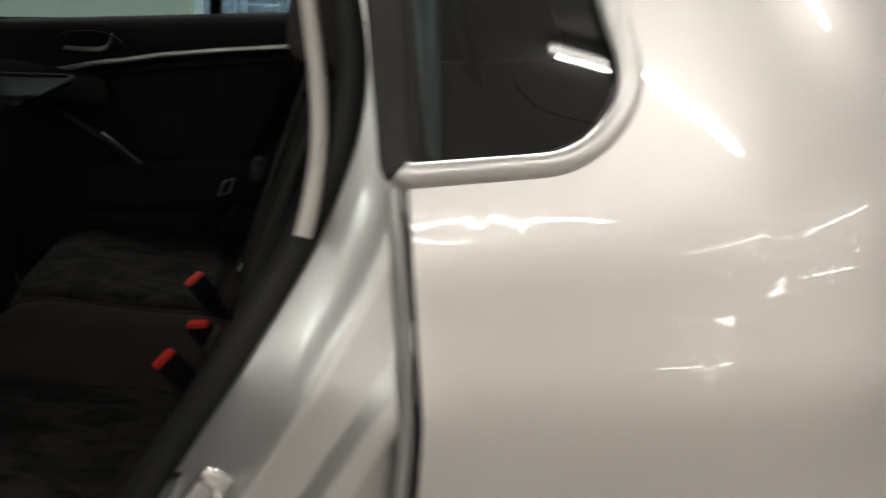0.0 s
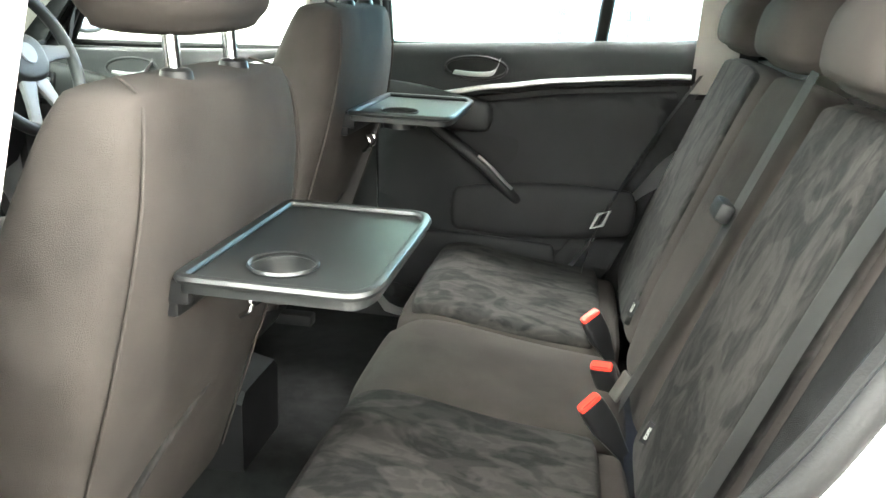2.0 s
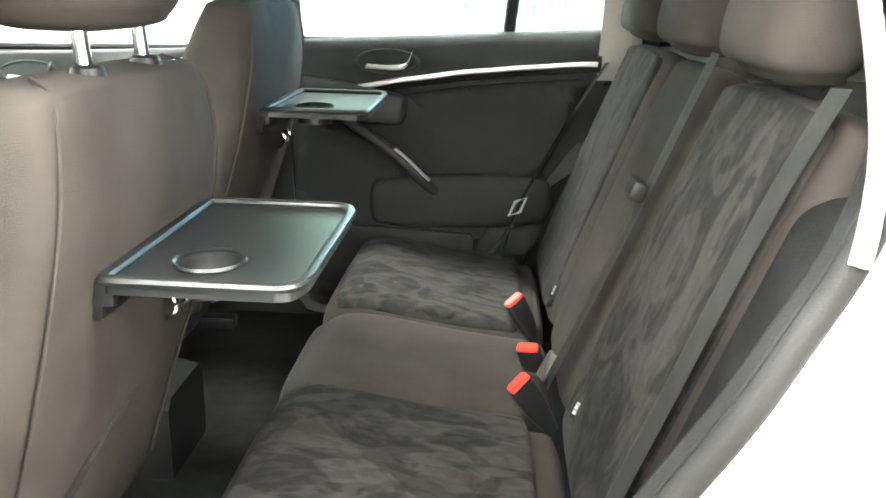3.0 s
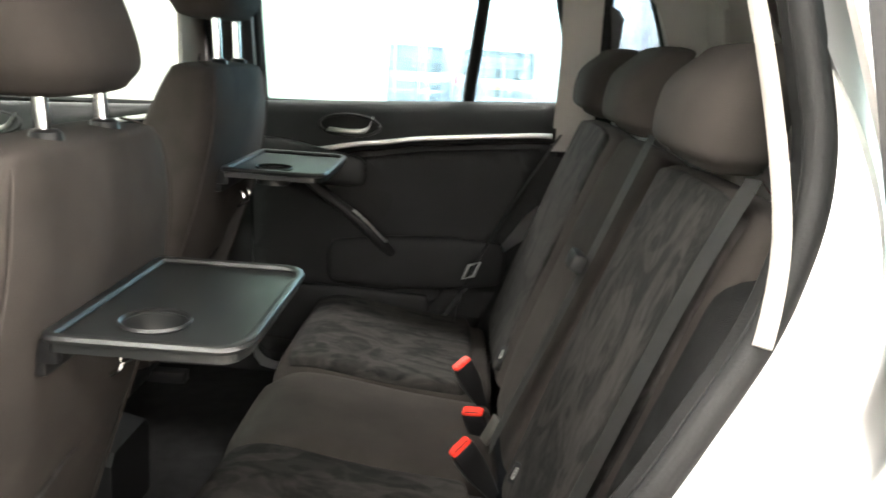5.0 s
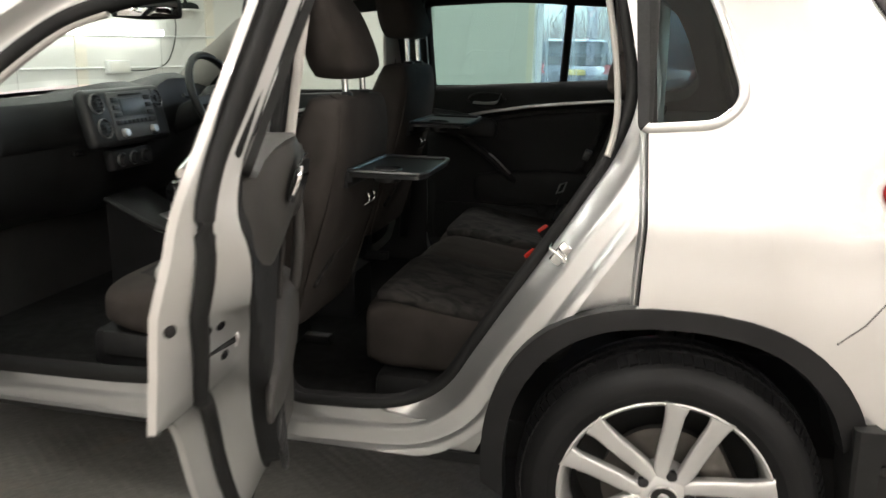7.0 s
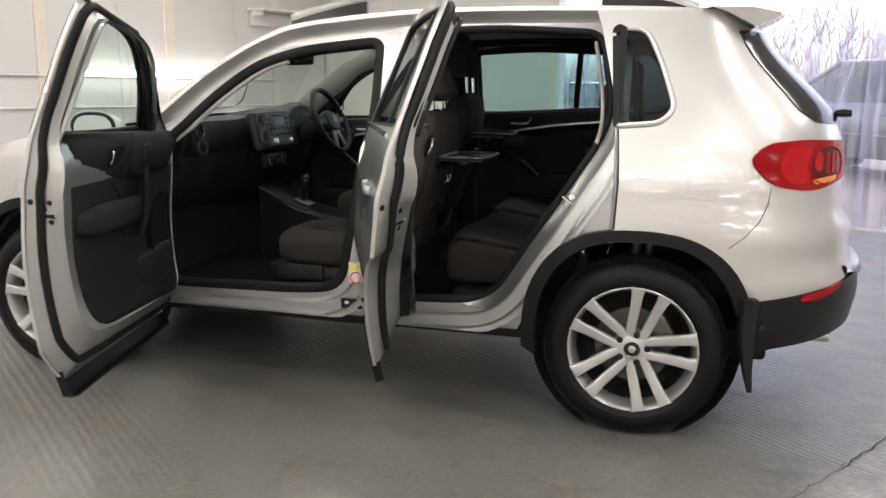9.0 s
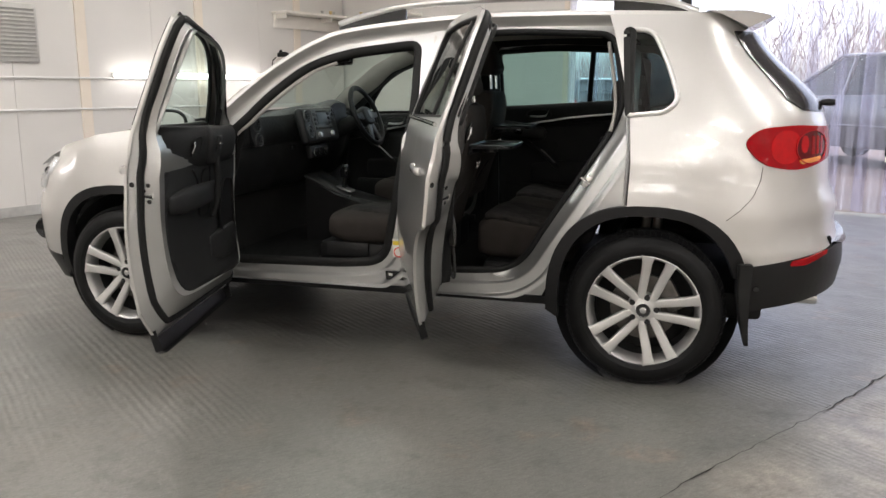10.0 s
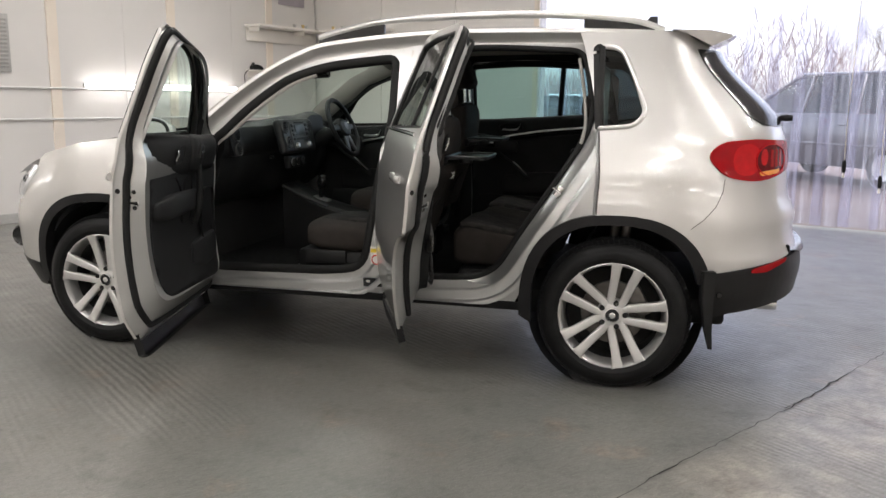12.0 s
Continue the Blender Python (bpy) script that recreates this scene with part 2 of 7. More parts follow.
def box(c, s, bev=0.004, m=None, bm=None, seg=2):
    """A bevelled box: centre, full sizes, optional turn m about its centre."""
    b2 = bmesh.new()
    bmesh.ops.create_cube(b2, size=1)
    bmesh.ops.scale(b2, vec=s, verts=b2.verts)
    if bev:
        bmesh.ops.bevel(b2, geom=b2.edges[:], offset=min(bev, min(s) * 0.45), segments=seg, affect="EDGES", profile=0.5)
    if m is not None:
        bmesh.ops.transform(b2, matrix=m, verts=b2.verts)
    bmesh.ops.translate(b2, vec=c, verts=b2.verts)
    if bm is None:
        return b2
    me = bpy.data.meshes.new("tmp")
    b2.to_mesh(me)
    b2.free()
    bm.from_mesh(me)
    bpy.data.meshes.remove(me)
    return bm


def lathe(profile, k=48, bm=None, axis="y", c=(0, 0, 0)):
    """Turns a profile of (radius, along) about an axis through c."""
    bm = bm or bmesh.new()
    rings = []
    for r, h in profile:
        ring = []
        for i in range(k):
            t = 2 * math.pi * i / k
            p = (r * math.cos(t), h, r * math.sin(t)) if axis == "y" else (r * math.cos(t), r * math.sin(t), h) if axis == "z" else (h, r * math.cos(t), r * math.sin(t))
            ring.append(Vector(c) + Vector(p))
        rings.append(add_ring(bm, ring))
    for a, b in zip(rings, rings[1:]):
        bridge(bm, a, b)
    bmesh.ops.recalc_face_normals(bm, faces=bm.faces[:])
    return bm


def moved(bm, m):
    bmesh.ops.transform(bm, matrix=m, verts=bm.verts)
    return bm


def plate(outline, fmap, thick=0.004, holes=(), step=0.05, back=None):
    """A sheet cut to an outline in (u, v), with holes, laid on fmap(u, v, offset) and given a rim of that thickness."""
    bm = bmesh.new()
    edges = []
    for loop in (outline, *holes):
        pts = []
        for i, p in enumerate(loop):
            a, b = Vector(p[:2]), Vector(loop[(i + 1) % len(loop)][:2])
            m = max(1, int((b - a).length / step + 0.5))
            pts += [a.lerp(b, j / m) for j in range(m)]
        vs = [bm.verts.new((p.x, p.y, 0)) for p in pts]
        edges += [bm.edges.new((vs[i], vs[(i + 1) % len(vs)])) for i in range(len(vs))]
    bmesh.ops.triangle_fill(bm, use_beauty=True, use_dissolve=False, edges=edges)
    for ax in (0, 1):
        lo = min(v.co[ax] for v in bm.verts)
        hi = max(v.co[ax] for v in bm.verts)
        n = int((hi - lo) / step)
        for i in range(1, n + 1):
            co, no = [0, 0, 0], [0, 0, 0]
            co[ax], no[ax] = lo + (hi - lo) * i / (n + 1), 1
            bmesh.ops.bisect_plane(bm, geom=bm.verts[:] + bm.edges[:] + bm.faces[:], plane_co=co, plane_no=no, dist=1e-5)
    bmesh.ops.remove_doubles(bm, verts=bm.verts[:], dist=1e-4)
    rim = [e for e in bm.edges if len(e.link_faces) == 1]
    uv = {v: (v.co.x, v.co.y) for v in bm.verts}
    inner = {}
    for e in rim:
        for v in e.verts:
            if v not in inner:
                inner[v] = bm.verts.new(fmap(*uv[v], -thick))
    top = list(bm.faces)
    if back:
        twin = {v: inner.get(v) or bm.verts.new(fmap(*uv[v], -thick)) for v in uv}
    for v, (a, b) in uv.items():
        v.co = fmap(a, b, 0)
    for e in rim:
        a, b = e.verts
        bm.faces.new((a, b, inner[b], inner[a]))
    if back:
        for f in top:
            try:
                bm.faces.new([twin[v] for v in reversed(f.verts)])
            except ValueError:
                pass
    bmesh.ops.recalc_face_normals(bm, faces=bm.faces[:])
    return bm

# ---- the workshop ----
def floor_material():
    """Worn grey-green floor paint with trowel marks, stains and a hazy gloss."""
    m = bpy.data.materials.new("worn_grey_floor_paint")
    m.use_nodes = True
    nt = m.node_tree
    b = nt.nodes["Principled BSDF"]
    tc = nt.nodes.new("ShaderNodeTexCoord")

    def noisy(scale, detail, stretch=(1, 1, 1), turn=0):
        mp = nt.nodes.new("ShaderNodeMapping")
        mp.vector_type = "TEXTURE"
        mp.inputs["Scale"].default_value = [1 / q for q in stretch]
        mp.inputs["Rotation"].default_value = (0, 0, radians(turn))
        n = nt.nodes.new("ShaderNodeTexNoise")
        n.inputs["Scale"].default_value, n.inputs["Detail"].default_value = scale, detail
        n.inputs["Roughness"].default_value = 0.62
        nt.links.new(tc.outputs["Object"], mp.inputs["Vector"])
        nt.links.new(mp.outputs[0], n.inputs["Vector"])
        return n.outputs["Fac"]

    def ramp(src, a, b_, c0, c1):
        r = nt.nodes.new("ShaderNodeValToRGB")
        r.color_ramp.elements[0].position, r.color_ramp.elements[1].position = a, b_
        r.color_ramp.elements[0].color, r.color_ramp.elements[1].color = (*c0, 1), (*c1, 1)
        nt.links.new(src, r.inputs[0])
        return r.outputs[0]

    def mix(fac, a, b_, mode="MIX"):
        x = nt.nodes.new("ShaderNodeMix")
        x.data_type, x.blend_type = "RGBA", mode
        nt.links.new(fac, x.inputs["Factor"]) if not isinstance(fac, float) else setattr(x.inputs["Factor"], "default_value", fac)
        nt.links.new(a, x.inputs["A"])
        nt.links.new(b_, x.inputs["B"])
        return x.outputs["Result"]

    def zone(way, at, spread, lo, hi):
        """A region of the floor beyond a line, with an uneven border."""
        dt = nt.nodes.new("ShaderNodeVectorMath")
        dt.operation = "DOT_PRODUCT"
        dt.inputs[1].default_value = way
        nt.links.new(tc.outputs["Object"], dt.inputs[0])
        ad = nt.nodes.new("ShaderNodeMath")
        ad.operation, ad.inputs[1].default_value = "MULTIPLY_ADD", spread
        nt.links.new(noisy(1.3, 6), ad.inputs[0])
        nt.links.new(dt.outputs["Value"], ad.inputs[2])
        mr = nt.nodes.new("ShaderNodeMapRange")
        mr.inputs["From Min"].default_value, mr.inputs["From Max"].default_value = at + lo + spread / 2, at + hi + spread / 2
        nt.links.new(ad.outputs[0], mr.inputs["Value"])
        return mr.outputs[0]

    # smooth painted bay, bare tamped concrete beyond the joint, ribbed strip along the car
    base = ramp(noisy(1.4, 8), 0.3, 0.7, (0.132, 0.136, 0.127), (0.196, 0.194, 0.180))
    tint = ramp(noisy(0.6, 5, turn=70), 0.4, 0.66, (0.128, 0.130, 0.120), (0.188, 0.172, 0.152))
    c = mix(0.5, base, tint)
    beyond = zone((0.835, -0.55, 0), 1.12, 0.35, -0.05, 0.12)
    inner = zone((0.30, 1.0, 0), -1.35, 0.9, -0.15, 0.25)
    yard_side = zone((0.9, 0.3, 0), 0.75, 0.9, -0.2, 0.3)
    ribbed = mix(1.0, beyond, mix(1.0, inner, mix(1.0, yard_side, zone((-0.9, -0.1, 0), 2.1, 0.9, -0.2, 0.3), "LIGHTEN"), "LIGHTEN"), "LIGHTEN")
    patchy = ramp(noisy(1.1, 7, turn=25), 0.44, 0.60, (0.04, 0.04, 0.04), (1, 1, 1))
    ribbed = mix(1.0, ribbed, patchy, "MULTIPLY")
    band = mix(1.0, zone((0.61, 0.79, 0), -2.58, 0.3, -0.05, 0.10), zone((-0.61, -0.79, 0), 2.12, 0.3, -0.05, 0.12), "MULTIPLY")
    band = mix(1.0, band, zone((-0.79, 0.61, 0), 0.02, 0.4, -0.1, 0.2), "MULTIPLY")
    ribbed = mix(1.0, ribbed, band, "LIGHTEN")
    def tamped(turn, scale):
        """Parallel ridges left by the tamping beam, wavering and broken."""
        mp = nt.nodes.new("ShaderNodeMapping")
        mp.vector_type = "TEXTURE"
        mp.inputs["Rotation"].default_value = (0, 0, radians(turn))
        wv = nt.nodes.new("ShaderNodeTexWave")
        wv.inputs["Scale"].default_value, wv.inputs["Distortion"].default_value = scale, 2.6
        wv.inputs["Detail"].default_value, wv.inputs["Detail Scale"].default_value, wv.inputs["Detail Roughness"].default_value = 5, 2.2, 0.66
        nt.links.new(tc.outputs["Object"], mp.inputs["Vector"])
        nt.links.new(mp.outputs[0], wv.inputs["Vector"])
        return wv.outputs["Fac"]

    ridge = mix(ramp(noisy(0.5, 3), 0.45, 0.55, (0, 0, 0), (1, 1, 1)), tamped(52, 8.0), tamped(49, 10.5))
    scuffed = ramp(noisy(2.4, 8), 0.40, 0.64, (0.15, 0.15, 0.15), (1, 1, 1))
    worn = mix(1.0, mix(1.0, ribbed, scuffed, "MULTIPLY"), ramp(ridge, 0.45, 0.85, (0.03, 0.03, 0.03), (0.27, 0.27, 0.27)), "MULTIPLY")
    pale = ramp(noisy(9, 6), 0.3, 0.7, (0.19, 0.175, 0.155), (0.44, 0.40, 0.35))
    c = mix(worn, c, pale)
    c = mix(mix(1.0, beyond, ramp(noisy(1.7, 8, turn=20), 0.36, 0.58, (0.1, 0.1, 0.1), (0.85, 0.85, 0.85)), "MULTIPLY"), c, pale)
    blot = ramp(noisy(2.6, 8, turn=40), 0.58, 0.67, (0, 0, 0), (0.75, 0.75, 0.75))
    rust = ramp(noisy(14, 5), 0.4, 0.6, (0.13, 0.105, 0.088), (0.25, 0.205, 0.165))
    c = mix(blot, c, rust)
    fleck = ramp(noisy(80, 1), 0.74, 0.76, (0, 0, 0), (0.8, 0.8, 0.8))
    c = mix(fleck, c, pale)
    speck = ramp(noisy(42, 3, turn=10), 0.71, 0.735, (0, 0, 0), (0.85, 0.85, 0.85))
    dark = ramp(noisy(20, 2), 0.3, 0.7, (0.045, 0.045, 0.042), (0.08, 0.08, 0.074))
    c = mix(speck, c, dark)
    grime = ramp(noisy(6, 8), 0.54, 0.76, (0, 0, 0), (0.6, 0.6, 0.6))
    c = mix(grime, c, dark)
    c = mix(1.0, c, ramp(noisy(150, 4), 0.3, 0.7, (0.78, 0.78, 0.78), (1.22, 1.22, 1.22)), "MULTIPLY")
    c = mix(1.0, c, ramp(noisy(26, 6, stretch=(1, 3.2, 1), turn=47), 0.35, 0.65, (0.84, 0.84, 0.84), (1.14, 1.14, 1.14)), "MULTIPLY")
    nt.links.new(c, b.inputs["Base Color"])
    mr = nt.nodes.new("ShaderNodeMapRange")
    mr.inputs["To Min"].default_value, mr.inputs["To Max"].default_value = 0.20, 0.52
    nt.links.new(noisy(4, 8), mr.inputs["Value"])
    nt.links.new(mr.outputs[0], b.inputs["Roughness"])
    hgt = mix(1.0, ramp(noisy(7, 8), 0.2, 0.8, (0, 0, 0), (0.22, 0.22, 0.22)), mix(1.0, ribbed, ramp(ridge, 0, 1, (0, 0, 0), (0.11, 0.11, 0.11)), "MULTIPLY"), "ADD")
    bu = nt.nodes.new("ShaderNodeBump")
    bu.inputs["Strength"].default_value, bu.inputs["Distance"].default_value = 1.0, 0.014
    nt.links.new(hgt, bu.inputs["Height"])
    nt.links.new(bu.outputs[0], b.inputs["Normal"])
    return m


M_FLOOR = floor_material()
M_WALL = surf("white_insulated_panel", (0.70, 0.675, 0.64), 0.42, 0, 0.03, 1.5, 0.1, 60)
M_BATTEN = surf("cream_joint_strip", (0.78, 0.70, 0.60), 0.5, 0, 0.04, 3)
M_CEIL = surf("white_ceiling_panel", (0.8, 0.79, 0.77), 0.6, 0, 0.03, 2)
M_CONDUIT = surf("white_plastic_conduit", (0.72, 0.71, 0.69), 0.4, 0, 0.05, 10)
M_CRACK = surf("dark_joint_filler", (0.04, 0.038, 0.035), 0.8, 0, 0.3, 20)
M_SHELF = surf("white_melamine", (0.82, 0.78, 0.72), 0.45, 0, 0.04, 4)
M_GRILLE = surf("grey_vent_metal", (0.5, 0.49, 0.46), 0.5, 0.3, 0.1, 10)
M_TUBE = glow("fluorescent_tube", (1.0, 0.95, 0.88), 5.0)
M_TUBE2 = glow("fluorescent_wall_tube", (1.0, 0.95, 0.9), 2.6)
M_PVC = glass("clear_pvc_strip", (0.80, 0.79, 0.86), 0.08, 1.45)


def hazed(m):
    """Scuffed strips: upright streaks of milky haze on the clear plastic."""
    nt = m.node_tree
    out = nt.nodes["Material Output"]
    src = out.inputs[0].links[0].from_socket
    tc = nt.nodes.new("ShaderNodeTexCoord")
    mp = nt.nodes.new("ShaderNodeMapping")
    mp.inputs["Scale"].default_value = (22, 22, 0.7)
    n = nt.nodes.new("ShaderNodeTexNoise")
    n.inputs["Scale"].default_value, n.inputs["Detail"].default_value = 1.0, 5
    r = nt.nodes.new("ShaderNodeMapRange")
    r.inputs["From Min"].default_value, r.inputs["From Max"].default_value = 0.38, 0.72
    r.inputs["To Min"].default_value, r.inputs["To Max"].default_value = 0.05, 0.30
    d = nt.nodes.new("ShaderNodeBsdfTranslucent")
    d.inputs[0].default_value = (0.8, 0.8, 0.88, 1)
    mix = nt.nodes.new("ShaderNodeMixShader")
    nt.links.new(tc.outputs["Object"], mp.inputs["Vector"])
    nt.links.new(mp.outputs[0], n.inputs["Vector"])
    nt.links.new(n.outputs["Fac"], r.inputs["Value"])
    nt.links.new(r.outputs[0], mix.inputs[0])
    nt.links.new(src, mix.inputs[1])
    nt.links.new(d.outputs[0], mix.inputs[2])
    nt.links.new(mix.outputs[0], out.inputs[0])


hazed(M_PVC)
M_ASPHALT = surf("reddish_yard_paving", (0.115, 0.085, 0.077), 0.85, 0, 0.25, 3, 0.5, 60)
M_BRASS = surf("brass_fittings", (0.6, 0.45, 0.2), 0.35, 0.8, 0.2, 30)

H = 3.7


def room_part(name, c, s, mat, bev=0.003, label="", kind="structure", parent=None):
    b = box(c, s, bev)
    ob = part(name, moved(b, ROOM), mat, parent, label, smooth=False)
    if kind and parent is None:
        ob["kind"] = kind
    return ob


# floor: one sheet through the workshop and the yard up to the horizon
fb = bmesh.new()
bmesh.ops.create_grid(fb, x_segments=40, y_segments=40, size=1)
bmesh.ops.scale(fb, vec=(6.6, 7.2, 1), verts=fb.verts)
bmesh.ops.translate(fb, vec=(6.1, -7.0, 0), verts=fb.verts)
floor = tagged(part("floor", moved(fb, ROOM), M_FLOOR, smooth=False), "worn grey painted concrete workshop floor with trowel marks", "floor", kind="structure")
gb = bmesh.new()
bmesh.ops.create_grid(gb, x_segments=8, y_segments=8, size=1)
bmesh.ops.scale(gb, vec=(300, 150, 1), verts=gb.verts)
bmesh.ops.translate(gb, vec=(0, 150.2, -0.012), verts=gb.verts)
yard = tagged(part("ground", moved(gb, ROOM), M_ASPHALT, smooth=False), "reddish paved yard outside the workshop", "ground", kind="structure")

EDGE, FAR = 3.6, 10.6
wall_back = tagged(room_part("wall_north", (EDGE / 2 - 0.2, 0.11, H / 2), (EDGE + 0.4, 0.16, H), M_WALL), "white insulated panel wall", "wall")
tagged(room_part("wall_north_end", ((FAR + 12.7) / 2, 0.11, H / 2), (12.7 - FAR, 0.16, H), M_WALL), "white insulated panel wall beside the doorway", "wall")
tagged(room_part("wall_north_lintel", ((EDGE + FAR) / 2, 0.11, H - 0.2), (FAR - EDGE, 0.16, 0.4), M_WALL), "white panel over the wide doorway", "wall")
wall_left = tagged(room_part("wall_west", (-0.11, -7.1, H / 2), (0.16, 14.2, H), M_WALL), "white insulated panel wall with vertical joints", "wall")
wall_east = tagged(room_part("wall_east", (12.75, -7.1, H / 2), (0.16, 14.4, H), M_WALL), "plain white panel wall", "wall")
wall_south = tagged(room_part("wall_south", (6.2, -14.2, H / 2), (13.2, 0.16, H), M_WALL), "plain white panel wall", "wall")
ceiling = tagged(room_part("ceiling", (6.3, -7, H + 0.06), (13.4, 14.8, 0.12), M_CEIL), "white panelled ceiling", "ceiling")

# facing boards of the two seen walls, each with its own edges
for i in range(9):
    w = 1.62
    y = -0.02 - w * (i + 0.5)
    if y - w / 2 > -14:
        room_part("panel", (-0.019, y, H / 2), (0.026, w - 0.003, H - 0.01), M_WALL, 0.0015, parent=wall_left)
for x0, x1 in ((0.0, 1.18), (1.18, 2.38), (2.38, EDGE)):
    room_part("panel", ((x0 + x1) / 2, 0.019, H / 2), (x1 - x0 - 0.006, 0.026, H - 0.01), M_WALL, 0.004, parent=wall_back)
for y in (-0.96, -2.6, -4.13, -5.9, -7.6):
    room_part("trim", (0.0, y, H / 2), (0.02, 0.12, H - 0.02), M_BATTEN, 0.004, parent=wall_left, label="cream joint strip")
room_part("trim", (EDGE - 0.04, -0.004, H / 2), (0.07, 0.02, H - 0.02), M_BATTEN, 0.004, parent=wall_back, label="cream end strip")
tagged(room_part("baseboard", (0.004, -7, 0.05), (0.02, 13.8, 0.1), M_GRILLE), "grey skirting strip along the panel wall", "baseboard")

# cable runs on the left wall
for z in (1.37, 1.05):
    b = sweep([(0.016, -8.5, z), (0.016, -0.9, z)], 0.011, 8)
    tagged(part("conduit", moved(b, ROOM), M_CONDUIT), "thin white cable conduit clipped along the wall", "conduit", "wall conduits")


def tube_lamp(name, c, length, along, label, group, wall=False, out=(0, 0, -0.05)):
    """A batten fitting with a glowing tube; along is 'x' or 'y' in the room's frame."""
    e = root(name, ROOM @ Vector(c), label, "lamp", group)
    s = (length, 0.07, 0.05) if along == "x" else (0.07, length, 0.05)
    if wall:
        s = (0.035, length, 0.052)
    part("housing", moved(box(c, s, 0.008), ROOM), M_CONDUIT, e)
    d = Vector((0.055, 0, 0)) if wall else Vector(out)
    h = Vector((length / 2 - 0.02, 0, 0)) if along == "x" else Vector((0, length / 2 - 0.02, 0))
    p = Vector(c) + d
    part("tube", moved(sweep([p - h, p + h], 0.02 if not wall else 0.031, 16), ROOM), M_TUBE2 if wall else M_TUBE, e, "glowing white fluorescent tube")
    return e


tube_lamp("wall_light", (0.022, -2.74, 1.402), 2.16, "y", "lit fluorescent batten light fixed low on the white wall", "fluorescent lights", wall=True)
for y in (-6.2, -9.6):
    tube_lamp("wall_light", (0.03, y, 1.41), 2.16, "y", "lit fluorescent batten light fixed low on the white wall", "fluorescent lights", wall=True)
for y, z in ((-10.9, 1.2), (-8.0, 1.3), (-7.4, 2.5), (-9.9, 2.7)):
    tube_lamp("wall_light", (12.64, y, z), 2.16, "y", "lit fluorescent batten light on an unseen white wall", "fluorescent lights", out=(-0.05, 0, 0))
# unseen south wall lights, added only for reflections in the paint
for x, z in ((2.4, 1.41), (5.6, 1.41), (8.8, 1.41), (4.0, 2.2), (7.4, 2.2)):
    tube_lamp("wall_light", (x, -14.06, z), 2.16, "x", "lit fluorescent batten light on an unseen white wall", "fluorescent lights", out=(0, 0.05, 0))
for y in (-3.0, -5.6, -8.2, -10.8, -13.0):
    for x in (2.4, 6.2, 10.0):
        tube_lamp("ceiling_light", (x, y, H - 0.04), 2.4, "x", "lit fluorescent batten light under the ceiling", "fluorescent lights")
        ad = bpy.data.lights.new("ceiling_light_lamp", "AREA")
        ad.shape, ad.size, ad.size_y, ad.energy, ad.color = "RECTANGLE", 2.3, 0.035, LAMP, (1.0, 0.95, 0.89)
        ao = new("ceiling_light_lamp", ad)
        ao.matrix_world = ROOM @ pose(x, y, H - 0.13, 0, 0, 0)

# shelf round the corner
sh = root("corner_shelf", ROOM @ Vector((0.1, -0.7, 2.2)), "white melamine shelf running round the corner of the walls", "shelf")
part("board", moved(box((0.16, -0.72, 2.23), (0.3, 1.42, 0.028), 0.004), ROOM), M_SHELF, sh)
part("board", moved(box((0.86, -0.16, 2.23), (1.08, 0.3, 0.028), 0.004), ROOM), M_SHELF, sh)
for y in (-1.36, -0.5):
    part("bracket", moved(box((0.12, y, 2.185), (0.2, 0.018, 0.06), 0.004), ROOM), M_SHELF, sh)
part("bracket", moved(box((1.0, -0.12, 2.185), (0.018, 0.2, 0.06), 0.004), ROOM), M_SHELF, sh)
part("rail", moved(box((0.022, -0.72, 2.12), (0.02, 1.36, 0.16), 0.003), ROOM), M_SHELF, sh)

# louvred vent
vent = root("wall_vent", ROOM @ Vector((0.02, -4.84, 1.5)), "grey louvred ventilation grille on the white wall", "vent")
vb = box((0.016, -4.84, 1.8), (0.03, 0.46, 0.56), 0.006)
part("frame", moved(vb, ROOM), M_GRILLE, vent)
for i in range(13):
    part("slat", moved(box((0.036, -4.84, 1.57 + i * 0.038), (0.012, 0.4, 0.022), 0.002, pose(0, 0, 0, 0, 25, 0)), ROOM), M_GRILLE, vent)

# PVC strip curtain over the doorway
curtain = root("strip_curtain", ROOM @ Vector((EDGE, 0.05, 0)), "clear bluish PVC strip curtain hanging in the wide doorway", "curtain")
rnd = random.Random(4)
SW = 0.38
n_strip = int((FAR - EDGE) / 0.27)
for i in range(n_strip):
    x0 = EDGE + 0.27 * i
    y0 = 0.03 + (0.022 if i % 2 else 0.0)
    bow, lean = rnd.uniform(0.008, 0.02), rnd.uniform(-0.015, 0.015)
    bm = bmesh.new()
    cols = []
    for j in range(6):
        t = j / 5
        x = x0 + SW * t
        y = y0 + bow * math.sin(math.pi * t)
        cols.append([bm.verts.new((x + lean * (1 - z / 3.2), y + 0.012 * math.sin(z * 1.7 + i) , z)) for z in (0.03 + 0.02 * rnd.random(), 0.6, 1.2, 1.8, 2.4, 3.0, 3.3)])
    for a, b in zip(cols, cols[1:]):
        for k in range(6):
            bm.faces.new((a[k], b[k], b[k + 1], a[k + 1]))
    bmesh.ops.solidify(bm, geom=bm.faces[:], thickness=0.003)
    part("strip", moved(bm, ROOM), M_PVC, curtain)
part("rail", moved(box(((EDGE + FAR) / 2, 0.04, 3.31), (FAR - EDGE, 0.06, 0.05), 0.004), ROOM), M_GRILLE, curtain, "grey hanging rail")

